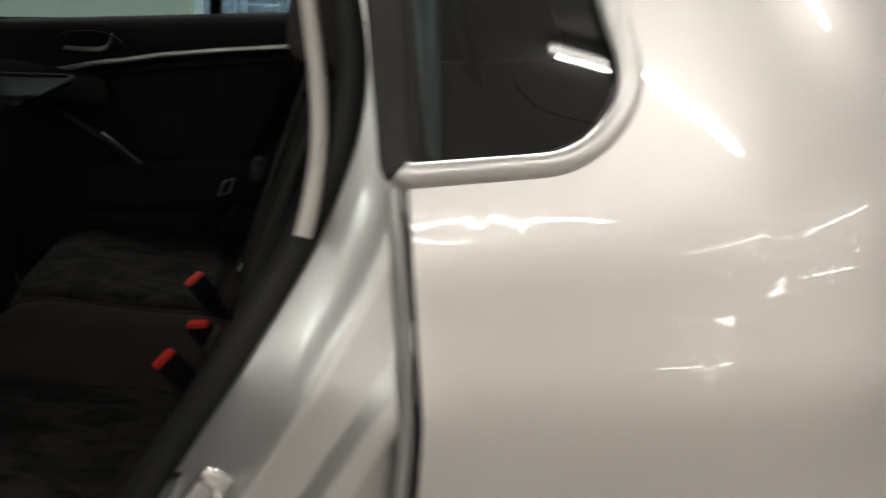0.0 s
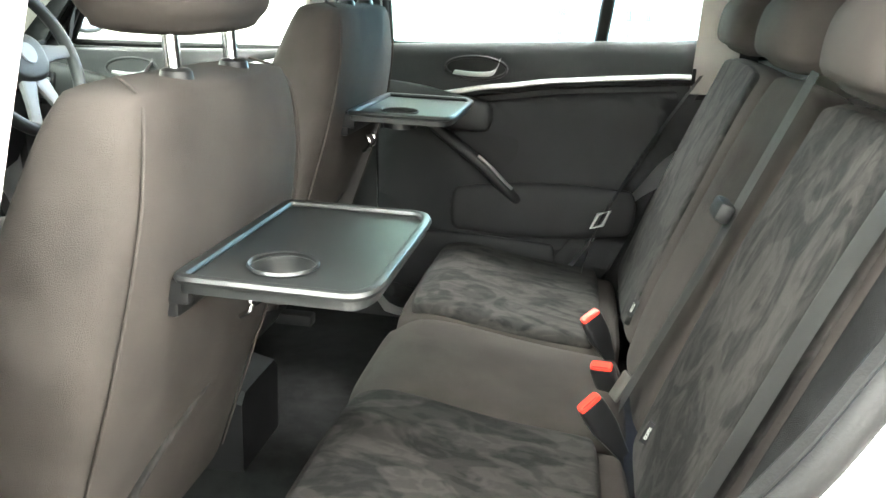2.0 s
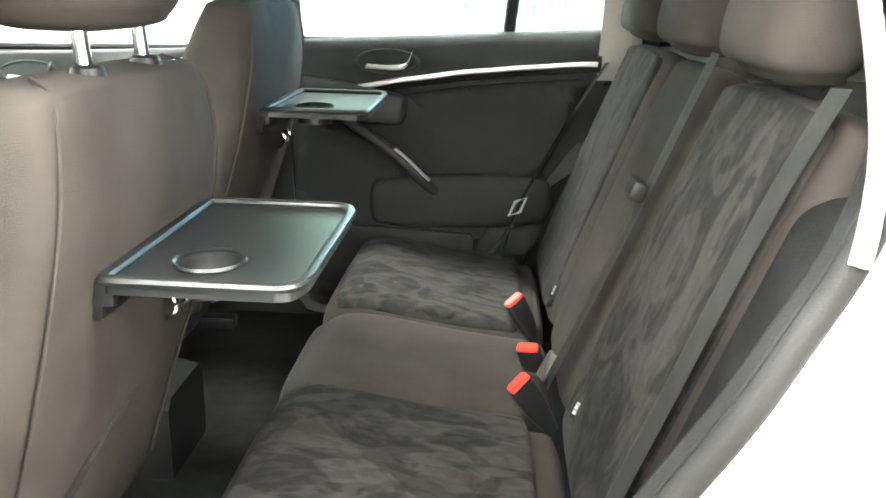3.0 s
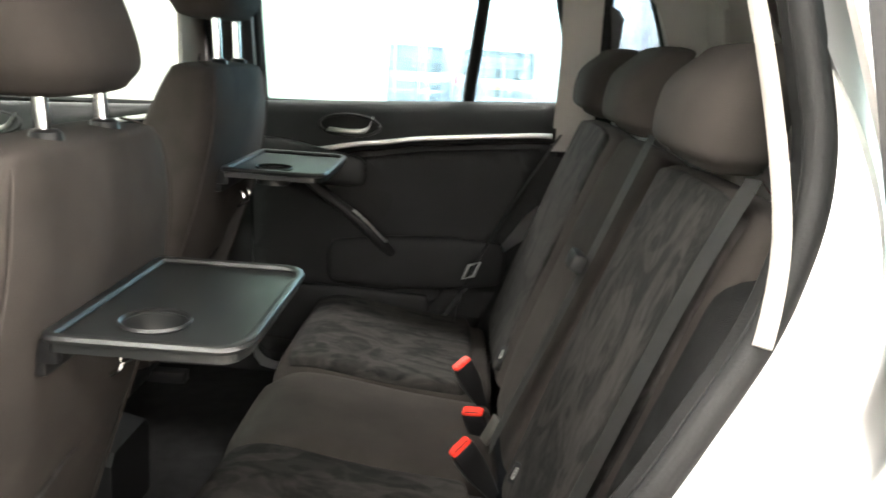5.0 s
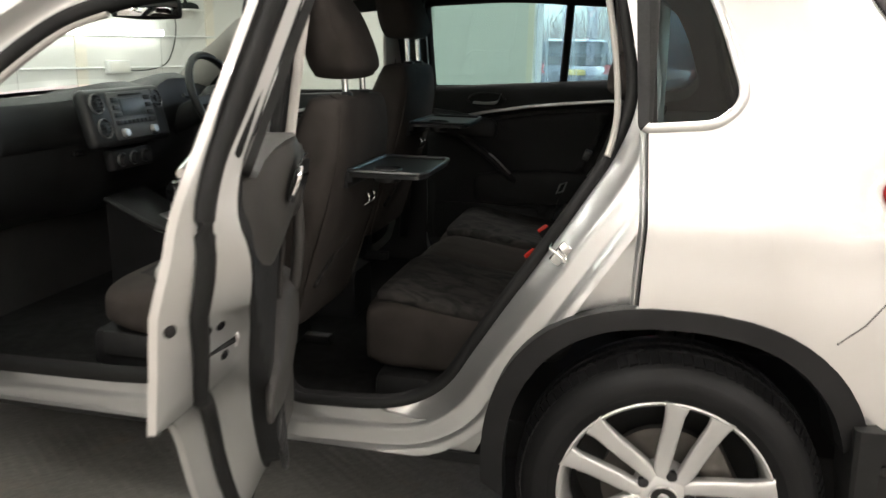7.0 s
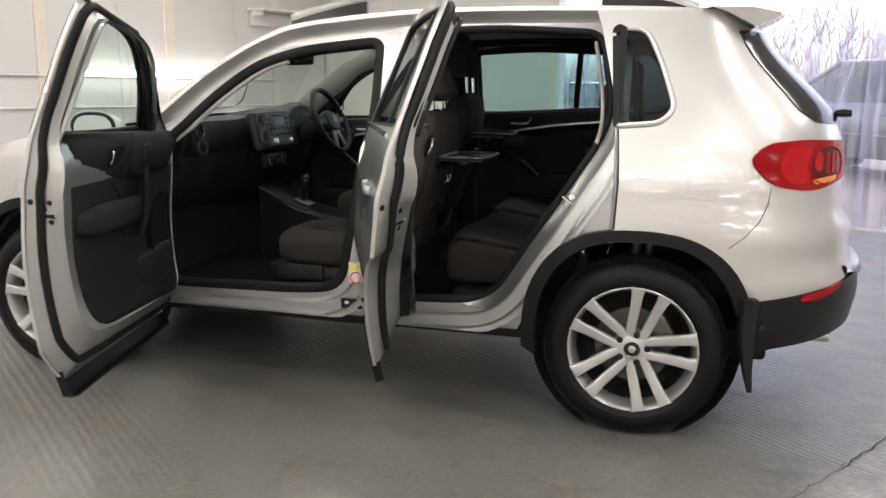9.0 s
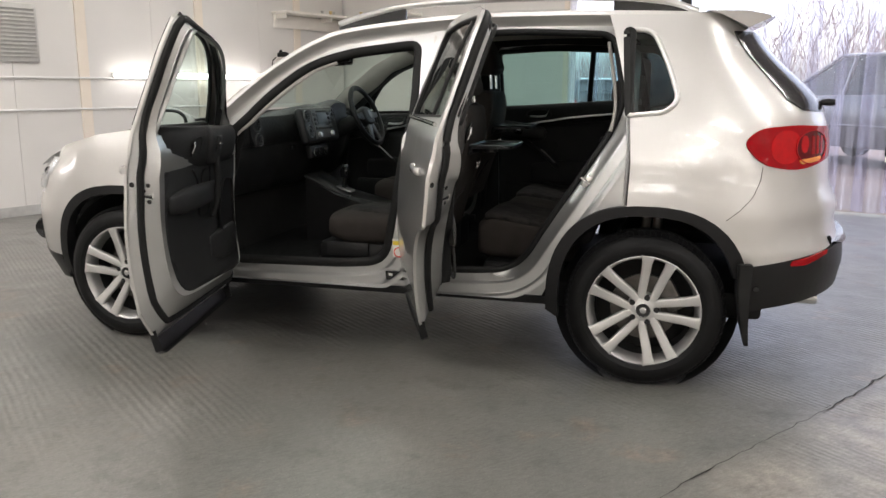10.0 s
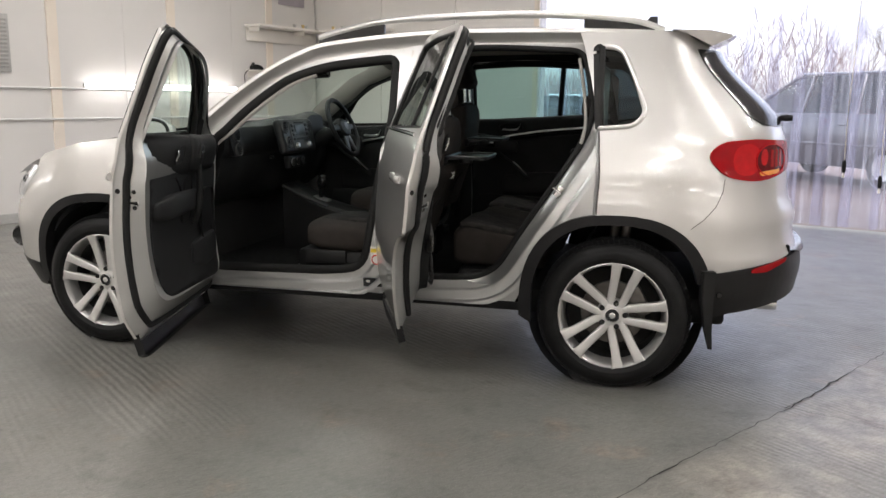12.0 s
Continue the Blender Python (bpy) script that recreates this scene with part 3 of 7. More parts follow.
# a small black gadget on a white bracket, its cable, and a socket box below
M_POSTER = surf("faded_mauve_print", (0.40, 0.36, 0.39), 0.6, 0, 0.1, 8)
gad = root("wall_gadget", ROOM @ Vector((0.1, -1.29, 1.68)), "small black device resting on a white wall bracket", "device")
part("bracket", moved(box((0.075, -1.29, 1.655), (0.15, 0.24, 0.014), 0.003), ROOM), M_SHELF, gad, "white bracket")
part("bracket_leg", moved(box((0.008, -1.29, 1.61), (0.014, 0.2, 0.09), 0.003), ROOM), M_SHELF, gad)
part("device_body", moved(pillow([((0.08, -1.38, 1.69), (0.035, 0, 0), (0, 0, 0.030)), ((0.08, -1.29, 1.70), (0.045, 0, 0), (0, 0, 0.034)), ((0.08, -1.20, 1.685), (0.03, 0, 0), (0, 0, 0.024))], 3, 18, 0.015), ROOM), M_RUBBER, gad, "black device")
part("device_knob", moved(pillow([((0.08, -1.36, 1.72), (0.02, 0, 0), (0, 0.02, 0)), ((0.08, -1.35, 1.75), (0.016, 0, 0), (0, 0.016, 0))], 2.5, 12, 0.008), ROOM), M_RUBBER, gad)
part("cable", moved(sweep(curve([(0.05, -1.40, 1.66), (0.03, -1.46, 1.60), (0.02, -1.45, 1.45), (0.02, -1.50, 1.25), (0.02, -1.62, 1.08), (0.02, -1.9, 1.02), (0.02, -2.12, 1.03)], 6), 0.006, 6), ROOM), M_RUBBER, gad, "thin hanging cable")
sock = root("socket_box", ROOM @ Vector((0.03, -2.22, 1.03)), "white plastic socket box on the wall", "socket")
part("case", moved(box((0.035, -2.22, 1.06), (0.07, 0.26, 0.13), 0.01), ROOM), M_CONDUIT, sock)
part("face_plate", moved(box((0.072, -2.22, 1.06), (0.008, 0.22, 0.10), 0.003), ROOM), M_SHELF, sock)
pos = root("poster", ROOM @ Vector((0.02, -0.52, 2.7)), "faded mauve printed sheet fixed high on the wall", "poster")
part("sheet", moved(box((0.012, -0.52, 2.76), (0.003, 0.52, 0.40), 0.001), ROOM), M_POSTER, pos)
# small brass and grey fittings left lying on the corner shelf
for k, (x, y, kind) in enumerate(((0.16, -0.62, 0), (0.20, -0.50, 1), (0.14, -0.38, 0), (0.45, -0.15, 1), (0.62, -0.16, 0))):
    e = root("pipe_fitting", ROOM @ Vector((x, y, 2.244)), "small metal pipe fitting lying on the shelf", "fitting", "fittings on the shelf")
    part("body", moved(lathe([(0.0, 0.0), (0.026, 0.0), (0.028, 0.012), (0.02, 0.016), (0.02, 0.04), (0.025, 0.042), (0.025, 0.055), (0.012, 0.056), (0.0, 0.05)], 6 if kind else 14, axis="z", c=(x, y, 2.2445)), ROOM), M_BRASS if kind else M_GRILLE, e)
# pull cords of the curtain with dark toggles
for x, z in ((7.12, 0.61), (7.46, 0.47)):
    e = root("pull_cord", ROOM @ Vector((x, -0.03, z)), "thin pull cord with a black toggle hanging at the curtain", "cord", "pull cords")
    part("cord", moved(sweep(curve([(x + 0.02, -0.03, 3.28), (x + 0.01, -0.03, 2.2), (x - 0.008, -0.03, 1.3), (x, -0.03, z + 0.08)], 5), 0.004, 6), ROOM), M_BATTEN, e)
    part("toggle", moved(lathe([(0.0, 0.13), (0.012, 0.125), (0.020, 0.10), (0.022, 0.02), (0.014, 0.0), (0.0, 0.0)], 14, axis="z", c=(x, -0.03, z)), ROOM), M_RUBBER, e, "black toggle")
    part("tassel", moved(lathe([(0.0, 0.0), (0.010, 0.0), (0.014, -0.05), (0.0, -0.055)], 10, axis="z", c=(x, -0.03, z)), ROOM), M_SHELF, e)

# settlement cracks and a saw-cut joint in the floor
def crack(pts, w, seed):
    r = random.Random(seed)
    P = []
    for a, b in zip(pts, pts[1:]):
        a, b = Vector(a), Vector(b)
        n = max(2, int((b - a).length / 0.05))
        P += [a.lerp(b, i / n) + Vector((r.uniform(-0.008, 0.008), r.uniform(-0.008, 0.008))) for i in range(n)]
    bm = bmesh.new()
    rows = []
    for i, p in enumerate(P):
        d = (P[min(i + 1, len(P) - 1)] - P[max(i - 1, 0)]).normalized()
        s = Vector((-d.y, d.x)) * w * r.uniform(0.35, 1.0) * (0.42 + 0.9 * max(0.0, math.sin(i * 0.21 + seed) * math.sin(i * 0.057 + 2 * seed)))
        rows.append([bm.verts.new((p.x + s.x, p.y + s.y, 0.003)), bm.verts.new((p.x - s.x, p.y - s.y, 0.003))])
    for a, b in zip(rows, rows[1:]):
        bm.faces.new((a[0], a[1], b[1], b[0]))
    part("floor_crack", bm, M_CRACK, floor, "dark crack in the floor paint", smooth=False)


crack([(-0.4, -2.7), (0.07, -1.95), (0.24, -1.68), (0.77, -0.92), (1.40, 0.07), (2.2, 1.4)], 0.0052, 1)
crack([(0.20, -1.74), (0.30, -1.60)], 0.012, 2)
crack([(0.75, -0.94), (0.80, -0.87)], 0.008, 3)
crack([(0.77, -0.92), (0.95, -1.0), (1.11, -1.07), (1.8, -1.2)], 0.003, 4)

# ---- the silver car: rear axle at x = 0, nose towards -x, open side at -y ----
car = root("car", (-1.2, 0, 0), "silver five-door compact SUV with both doors of one side wide open", "car")
WB, HUB = 2.604, 0.342


def half_width(z):
    low = 0.893 - 0.30 * (z - 0.70) ** 2 + 0.006 * math.exp(-((z - 0.98) / 0.05) ** 2)
    high = 0.826 - 0.40 * (z - 1.16) - 0.16 * max(0, z - 1.42) ** 1.5
    return lerp(low, high, sstep(1.06, 1.17, z))


def tail_x(z):
    return table(((0.25, 0.80), (0.42, 0.872), (0.52, 0.89), (0.60, 0.882), (0.66, 0.852), (0.71, 0.842), (0.77, 0.850), (0.82, 0.832), (0.87, 0.805), (0.95, 0.798), (1.12, 0.782), (1.2, 0.755), (1.5, 0.47), (1.62, 0.38)), z)


def nose_x(z):
    return table(((0.25, -3.36), (0.42, -3.47), (0.62, -3.475), (0.8, -3.42), (0.95, -3.28), (1.1, -2.9)), z)


X0, X1, EX, LU = -2.7, 0.10, 0.80, 1.0


def flat_u(x, z):
    """The running parameter of the flank at a side-view place."""
    if x > X1:
        s = min(1, (x - X1) / (tail_x(z) - X1))
        return X1 + LU * math.asin(s ** (1 / EX)) / (math.pi / 2)
    if x < X0:
        s = min(1, (X0 - x) / (X0 - nose_x(z)))
        return X0 - LU * math.asin(s ** (1 / EX)) / (math.pi / 2)
    return x


def flank0(u, z):
    w = half_width(z)
    if u > X1:
        t = min(1, (u - X1) / LU) * math.pi / 2
        return Vector((X1 + (tail_x(z) - X1) * math.sin(t) ** EX, w * max(0, math.cos(t)) ** EX, z))
    if u < X0:
        t = min(1, (X0 - u) / LU) * math.pi / 2
        return Vector((X0 - (X0 - nose_x(z)) * math.sin(t) ** EX, w * max(0, math.cos(t)) ** EX, z))
    return Vector((u, w, z))


def flank(side, lift=0.0):
    """A map of (u, z, offset) on the car's flank; side is -1 for the open side."""
    def f(u, z, off):
        e = 0.004
        p = flank0(u, z)
        n = (flank0(u, z + e) - flank0(u, z - e)).cross(flank0(u + e, z) - flank0(u - e, z))
        n = n.normalized() if n.length > 1e-12 else Vector((0, 1, 0))
        if n.y < 0 and abs(u) < 3 and X0 < u < X1:
            n = -n
        p = p + n * (off + lift)
        return Vector((p.x, p.y * side, p.z))
    return f


def inset(side, lift=0.0):
    """Like flank(), but round the rear opening the depth is taken straight across the car."""
    f0 = flank(side, lift)

    def f(x, z, off):
        straight = Vector((x, side * (half_width(z) + lift + off), z))
        return f0(x, z, off).lerp(straight, sstep(-1.08, -0.99, x) * (1 - sstep(0.0, X1, x)))
    return f


def skin(pts):
    """Side-view outline to the flank's parameters."""
    return [(flat_u(p[0], p[1]), p[1]) for p in pts]


def arch(cx, r, a0, a1, n=18, tall=1.078):
    """The flat-topped outline of a wheel opening, as a superellipse round the hub."""
    out = []
    for i in range(n + 1):
        t = radians(lerp(a0, a1, i / n))
        c, q = math.cos(t), math.sin(t)
        out.append((cx + r * 1.012 * math.copysign(abs(c) ** 0.8, c), HUB + r * tall * math.copysign(abs(q) ** 0.8, q)))
    return out


# outlines in side view
ROOFLINE = [(-2.06, 1.17), (-1.86, 1.345), (-1.70, 1.455), (-1.58, 1.517), (-1.44, 1.562), (-1.07, 1.605), (-0.71, 1.622), (-0.18, 1.62), (0.22, 1.605)]
QWIN = rounded([(-0.135, 1.535, 0.02), (-0.02, 1.53, 0.05), (0.045, 1.40, 0.09), (0.10, 1.24, 0.06), (0.05, 1.185, 0.06), (-0.105, 1.172, 0.015)], n=9)
FAPER = rounded([(-1.99, 1.10, 0.03), (-1.82, 1.275, 0.1), (-1.64, 1.41, 0.1), (-1.44, 1.475, 0.12), (-1.09, 1.515, 0.05), (-1.075, 1.2, 0.1), (-1.155, 0.70, 0.2), (-1.20, 0.47, 0.12), (-1.40, 0.445, 0.1), (-2.02, 0.43, 0.06), (-2.06, 0.8, 0.1)], n=5)
RAPER = rounded([(-0.968, 1.52, 0.04), (-0.63, 1.54, 0.1), (-0.185, 1.52, 0.07), (-0.128, 1.232, 0.12), (-0.170, 1.107, 0.14), (-0.303, 0.897, 0.1), (-0.447, 0.677, 0.1), (-0.572, 0.468, 0.12), (-0.95, 0.45, 0.06), (-0.974, 1.10, 0.1)], n=9)

def even(loop, step):
    """Resamples a closed outline to even short steps."""
    out = []
    for i, p in enumerate(loop):
        a, b = Vector(p[:2]), Vector(loop[(i + 1) % len(loop)][:2])
        m = max(1, round((b - a).length / step))
        out += [tuple(a.lerp(b, j / m)) for j in range(m)]
    return out


def to_line(p, pts):
    """Distance from p to an open polyline."""
    best = 9.0
    for a, b in zip(pts, pts[1:]):
        a, b = Vector(a), Vector(b)
        t = min(1, max(0, (p - a).dot(b - a) / (b - a).length_squared))
        best = min(best, (p - a.lerp(b, t)).length)
    return best


ROOFC = curve(ROOFLINE, 5)


def drawn_in(pts, d):
    """An open line moved by d towards its underside."""
    out = []
    for i, p in enumerate(pts):
        t = Vector(pts[min(i + 1, len(pts) - 1)]) - Vector(pts[max(i - 1, 0)])
        n = Vector((t.y, -t.x)).normalized()
        out.append(Vector(p) + n * d)
    return out


def cant_rail(side):
    """The roof's side rail: flush with the roof, then folding in over the door openings."""
    rows = [[flank(side, lift)(x, z, 0) for x, z in drawn_in(ROOFC, d)] for d, lift in ((0, 0.0), (0.010, 0.001), (0.018, -0.003), (0.024, -0.016), (0.030, -0.036), (0.038, -0.050), (0.05, -0.0585), (0.062, -0.06))]
    return loft(rows, cap=False, closed=False)


def sunk(x, z):
    """How far the rear pillar's lower edge is recessed towards the cabin, 0 to 1."""
    return sstep(-0.75, -0.55, x) * (1 - sstep(1.10, 1.42, z))


def widened(loop, d):
    """An outline pushed outwards by d, kept clear of the wheel openings, the sill's foot and the shut lines."""
    k, out = len(loop), []
    c = sum((Vector(p) for p in loop), Vector((0, 0))) / k
    for i in range(k):
        t = Vector(loop[(i + 2) % k]) - Vector(loop[i - 2])
        n = Vector((t.y, -t.x)).normalized()
        p = Vector(loop[i])
        if n.dot(p - c) < 0:
            n = -n
        p = p + n * lerp(d, min(d, 0.03), max(sstep(1.05, 1.25, p.y) if p.x < -0.4 else 0, sstep(1.38, 1.48, p.y)))
        e = ((abs(p.x) / 0.410) ** 2.5 + (abs(p.y - HUB) / 0.446) ** 2.5) ** 0.4
        if e < 1 and p.x < 0:
            p = Vector((p.x / e, HUB + (p.y - HUB) / e))
        p.x, p.y = min(p.x, -0.066), max(p.y, 0.338)
        out.append(p)
    return out


def jamb_steps(side, loop):
    """Two soft pressed steps that run round a door opening."""
    loop = even(loop, 0.022)
    rings = []
    for d, lift in ((0.010, -0.0588), (0.028, -0.0585), (0.047, -0.0578), (0.053, -0.0562), (0.058, -0.0515), (0.063, -0.0485), (0.072, -0.0478), (0.103, -0.0465), (0.109, -0.0445), (0.114, -0.0375), (0.120, -0.0330), (0.140, -0.0305)):
        rings.append([inset(side, lerp(lift, -0.0588, max(sstep(1.05, 1.25, z) if x < -0.4 else 0, sstep(1.38, 1.48, z))) - 0.042 * sunk(x, z) * (1 - sstep(0.012, 0.062, d)))(x, z, 0) for x, z in widened(loop, d)])
    return loft(rings, cap=False)


for side, tag in ((-1, "nearside"), (1, "offside")):
    F = flank(side)
    # rear quarter: from the shut line round to the middle of the tail
    tail_out = [(-0.088, 0.80), (-0.082, 0.98), (-0.095, 1.165), (-0.15, 1.40), (-0.185, 1.53), (-0.21, 1.60), (0.22, 1.605)]
    tail_out += [(0.34, 1.60), (0.36, 1.55)]
    tail_out = skin(tail_out) + [(X1 + LU, 1.50), (X1 + LU, 0.67)] + skin([(0.40, 0.545)] + arch(0, 0.412, 28, 101)[1:] )
    part("quarter_panel", plate(tail_out, F, 0.012, [skin(QWIN)], 0.035), M_PAINT, car, "silver painted rear quarter")
    # folded edge ahead of the quarter panel
    edge = curve([(-0.101, 0.80), (-0.098, 0.90), (-0.095, 0.98), (-0.106, 1.165)], 5)
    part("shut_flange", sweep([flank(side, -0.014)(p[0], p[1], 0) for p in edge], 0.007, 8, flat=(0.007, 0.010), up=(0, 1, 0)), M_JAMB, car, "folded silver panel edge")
    part("shut_gap", sweep([flank(side, -0.006)(p[0] + 0.0105, p[1], 0) for p in edge], 0.0022, 6), M_RUBBER, car)
    # frame behind the doors
    jamb = [(-2.075, 0.335), (-0.46, 0.345)] + [p for p in reversed(arch(0, 0.40, 100, 165))] + [(-0.06, 0.79), (-0.06, 1.17), (-0.13, 1.55)] + [tuple(p) for p in reversed(drawn_in(ROOFC[:36], 0.04))] + [(-2.09, 1.0)]
    hole, wide = even(RAPER, 0.03), widened(even(RAPER, 0.03), 0.062)
    hole = [tuple(Vector(p).lerp(q, sunk(*p))) for p, q in zip(hole, wide)]
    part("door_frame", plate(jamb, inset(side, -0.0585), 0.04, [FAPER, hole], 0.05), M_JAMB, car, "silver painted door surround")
    part("side_lining", plate(jamb, inset(side, -0.101), 0.004, [FAPER, RAPER], 0.05), M_TRIM, car, "charcoal inner side trim")
    part("cant_rail", cant_rail(side), M_PAINT, car, "silver roof side rail")
    for ap in (FAPER, RAPER):
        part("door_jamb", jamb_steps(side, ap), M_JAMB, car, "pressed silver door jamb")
    # front wing
    wing = skin([(-2.072, 0.34), (-2.072, 1.13), (-2.4, 1.095), (-2.75, 1.045), (-3.0, 0.985), (-3.02, 0.93), (-3.17, 0.73)]) + [(X0 - LU, 0.70), (X0 - LU, 0.36)]
    wing += skin([(-3.04, 0.345)] + list(reversed(arch(-WB, 0.412, 0, 178)))[1:-1] + [(-2.17, 0.335)])
    part("front_wing", plate(wing, F, 0.012, [], 0.04), M_PAINT, car, "silver painted front wing")
    # cladding round the wheel openings
    for cx, a0, a1 in ((0, 20, 182), (-WB, -4, 182)):
        ring = arch(cx, 0.424, a0, a1, 26) + list(reversed(arch(cx, 0.371, a0 - 2, a1 + 4, 26, 1.115)))
        part("arch_cladding", plate(skin(ring), flank(side, 0.007), 0.05, [], 0.03), M_BLACK, car, "black plastic wheel arch trim")
        bm = lathe([(0.395, 0.82 * side), (0.415, 0.7 * side), (0.40, 0.5 * side)], 40, c=(cx, 0, HUB + 0.02))
        part("arch_liner", bm, M_DARK, car)
    # bumpers' black lower parts
    low = skin([(0.40, 0.552), (0.40, 0.345), (0.5, 0.368)]) + [(X1 + LU * 0.55, 0.395), (X1 + LU, 0.43), (X1 + LU, 0.612), (X1 + LU * 0.66, 0.608), (X1 + LU * 0.45, 0.588)]
    part("rear_bumper", plate(low, flank(side, 0.006), 0.03, [], 0.04), M_BLACK, car, "black plastic lower rear bumper")
    led = [(X1 + LU, 0.628), (X1 + LU, 0.606), (X1 + LU * 0.72, 0.604), (X1 + LU * 0.64, 0.622)]
    part("bumper_step", plate(led, flank(side, 0.022), 0.05, [], 0.04), M_GLOSSBLACK, car, "dark loading edge of the bumper")
    refl = rounded([(0.580, 0.553), (0.592, 0.574), (0.745, 0.604), (0.745, 0.588), (0.65, 0.552)], 0.012)
    part("reflector", plate(skin(refl), flank(side, 0.012), 0.01, [], 0.03), M_TAIL, car, "red bumper reflector")
    lowf = skin([(-3.045, 0.40), (-3.03, 0.27)]) + [(X0 - LU, 0.24), (X0 - LU, 0.42)]
    part("front_bumper", plate(lowf, flank(side, 0.004), 0.03, [], 0.04), M_BLACK, car, "black plastic lower front bumper")
    # sill under the doors
    sill = [(-2.12, 0.335), (-2.12, 0.302), (-0.42, 0.312), (-0.42, 0.345)]
    part("sill_trim", plate(sill, flank(side, -0.05), 0.04, [], 0.06), M_BLACK, car, "black lower sill strip")
    # quarter glass and its bright surround
    part("quarter_glass", plate(skin(QWIN), flank(side, -0.008), 0.004, [], 0.05), M_PRIV, car, "dark privacy quarter window")
    blk = [(lerp(p.x, -0.02, 0.10) + (0.018 if p.x < -0.08 else 0), lerp(p.y, 1.35, 0.07)) for p in QWIN]
    part("glass_border", plate(skin(QWIN), flank(side, -0.004), 0.003, [skin(blk)], 0.05), M_GLOSSBLACK, car)
    loop = even(skin(QWIN), 0.012)
    hid = [q[0] < -0.098 and q[1] > 1.178 for q in loop]
    k0 = next(i for i in range(len(loop)) if hid[i - 1] and not hid[i])
    loop = [q for q in loop[k0:] + loop[:k0] if not (q[0] < -0.098 and q[1] > 1.178)]
    part("window_surround", sweep([F(*q, 0.002) for q in loop], 0.009, 10, up=(0, 1, 0), flat=(0.011, 0.006)), M_SATIN, car, "bright satin window moulding")
    front_bar = [F(*q, 0.001) for q in even(skin(QWIN), 0.012) if q[0] < -0.10 and q[1] > 1.172]
    part("window_front_bar", sweep(front_bar, 0.012, 8, up=(0, 1, 0), flat=(0.013, 0.002)), M_DARK, car, "black bar ahead of the quarter window")
    # tail lamp
    lamp = rounded([(0.362, 1.065, 0.06), (0.42, 1.122, 0.05), (0.57, 1.135, 0.05), (0.745, 1.122, 0.03), (0.76, 0.995, 0.04), (0.60, 0.945, 0.08), (0.44, 0.975, 0.08)], n=6)
    tl = part("tail_lamp", plate(skin(lamp), flank(side, 0.009), 0.02, [], 0.03), M_TAIL, car, "red wraparound tail lamp")
    # lighter red oval painted in as the glow of the lamp's middle
    bulb = sellipse((0.535, 1.046, 0), (0.062, 0, 0), (0, 0.068, 0), 2.2, 28)
    part("lamp_glow", plate(skin([(q[0], q[1]) for q in bulb]), flank(side, 0.0102), 0.003, [], 0.03), M_TAILL, tl, "brighter red middle of the lamp")
    disc = sellipse((0.645, 1.042, 0), (0.071, 0, 0), (0, 0.068, 0), 2.1, 32)
    part("lamp_disc", plate(skin([(q[0], q[1]) for q in disc]), flank(side, 0.0112), 0.004, [], 0.03), M_TAILD, tl, "dark red round inner lamp")
    part("lamp_ring", sweep([F(*q, 0.014) for q in skin([(q[0], q[1]) for q in disc])], 0.0022, 8, closed=True), M_TAILL, tl)
    # small lighter red oval, a painted highlight in the round inner lamp
    part("lamp_glint", plate(skin([(q[0], q[1]) for q in sellipse((0.612, 1.055, 0), (0.016, 0, 0), (0, 0.036, 0), 2.2, 20)]), flank(side, 0.0125), 0.004, [], 0.02), M_TAILL, tl)
    for fx, fw in ((0.650, 0.007), (0.672, 0.006), (0.692, 0.005)):
        part("lamp_rib", plate(skin([(fx - fw, 1.012), (fx + fw, 1.012), (fx + fw * 0.9, 1.085), (fx - fw * 0.9, 1.088)]), flank(side, 0.0128), 0.004, [], 0.02), M_TAIL, tl)
    amb = rounded([(0.588, 0.992), (0.640, 0.997), (0.690, 1.002), (0.684, 0.983), (0.60, 0.974)], 0.008)
    part("indicator", plate(skin(amb), flank(side, 0.0135), 0.004, [], 0.02), M_AMBER, tl, "amber indicator strip")
    # rear screen wrapping onto the flank
    scr = skin([(0.31, 1.525), (0.42, 1.37), (0.54, 1.235), (0.61, 1.195), (0.70, 1.185)]) + [(X1 + LU, 1.18), (X1 + LU, 1.53)]
    part("rear_screen", plate(scr, flank(side, 0.005), 0.006, [], 0.03), M_GLOSSBLACK, car, "dark rear screen")
    # headlamp
    hl = skin(rounded([(-3.0, 0.925, 0.02), (-3.15, 0.915, 0.03), (-3.30, 0.86, 0.03), (-3.29, 0.775, 0.03), (-3.15, 0.75, 0.03)], n=4))
    head = part("headlamp", plate(hl, flank(side, 0.002), 0.02, [], 0.03), M_SATIN, car, "clear headlamp with bright reflector")
    part("lamp_cover", plate(hl, flank(side, 0.012), 0.004, [], 0.03), M_LENS, head, "clear lamp cover")
    pj = F(flat_u(-3.15, 0.845), 0.845, -0.008)
    bm = bmesh.new()
    bmesh.ops.create_uvsphere(bm, u_segments=16, v_segments=10, radius=0.026)
    part("projector", moved(bm, Matrix.Translation(pj)), M_GLOSSBLACK, head)
    fg = F(flat_u(-3.33, 0.5), 0.50, 0.002)
    part("fog_lamp", lathe([(0.0, 0.006 * side), (0.04, 0.006 * side), (0.05, 0.012 * side), (0.06, 0.0), (0.06, -0.02 * side)], 20, c=fg), M_GLOSSBLACK, car, "round front fog lamp in a black bezel")
    # side marker of the wing, shut line of bumper
    cut = [F(*q, 0.0015) for q in skin([(0.446, 0.968), (0.441, 0.912), (0.415, 0.847), (0.367, 0.791), (0.315, 0.75)])]
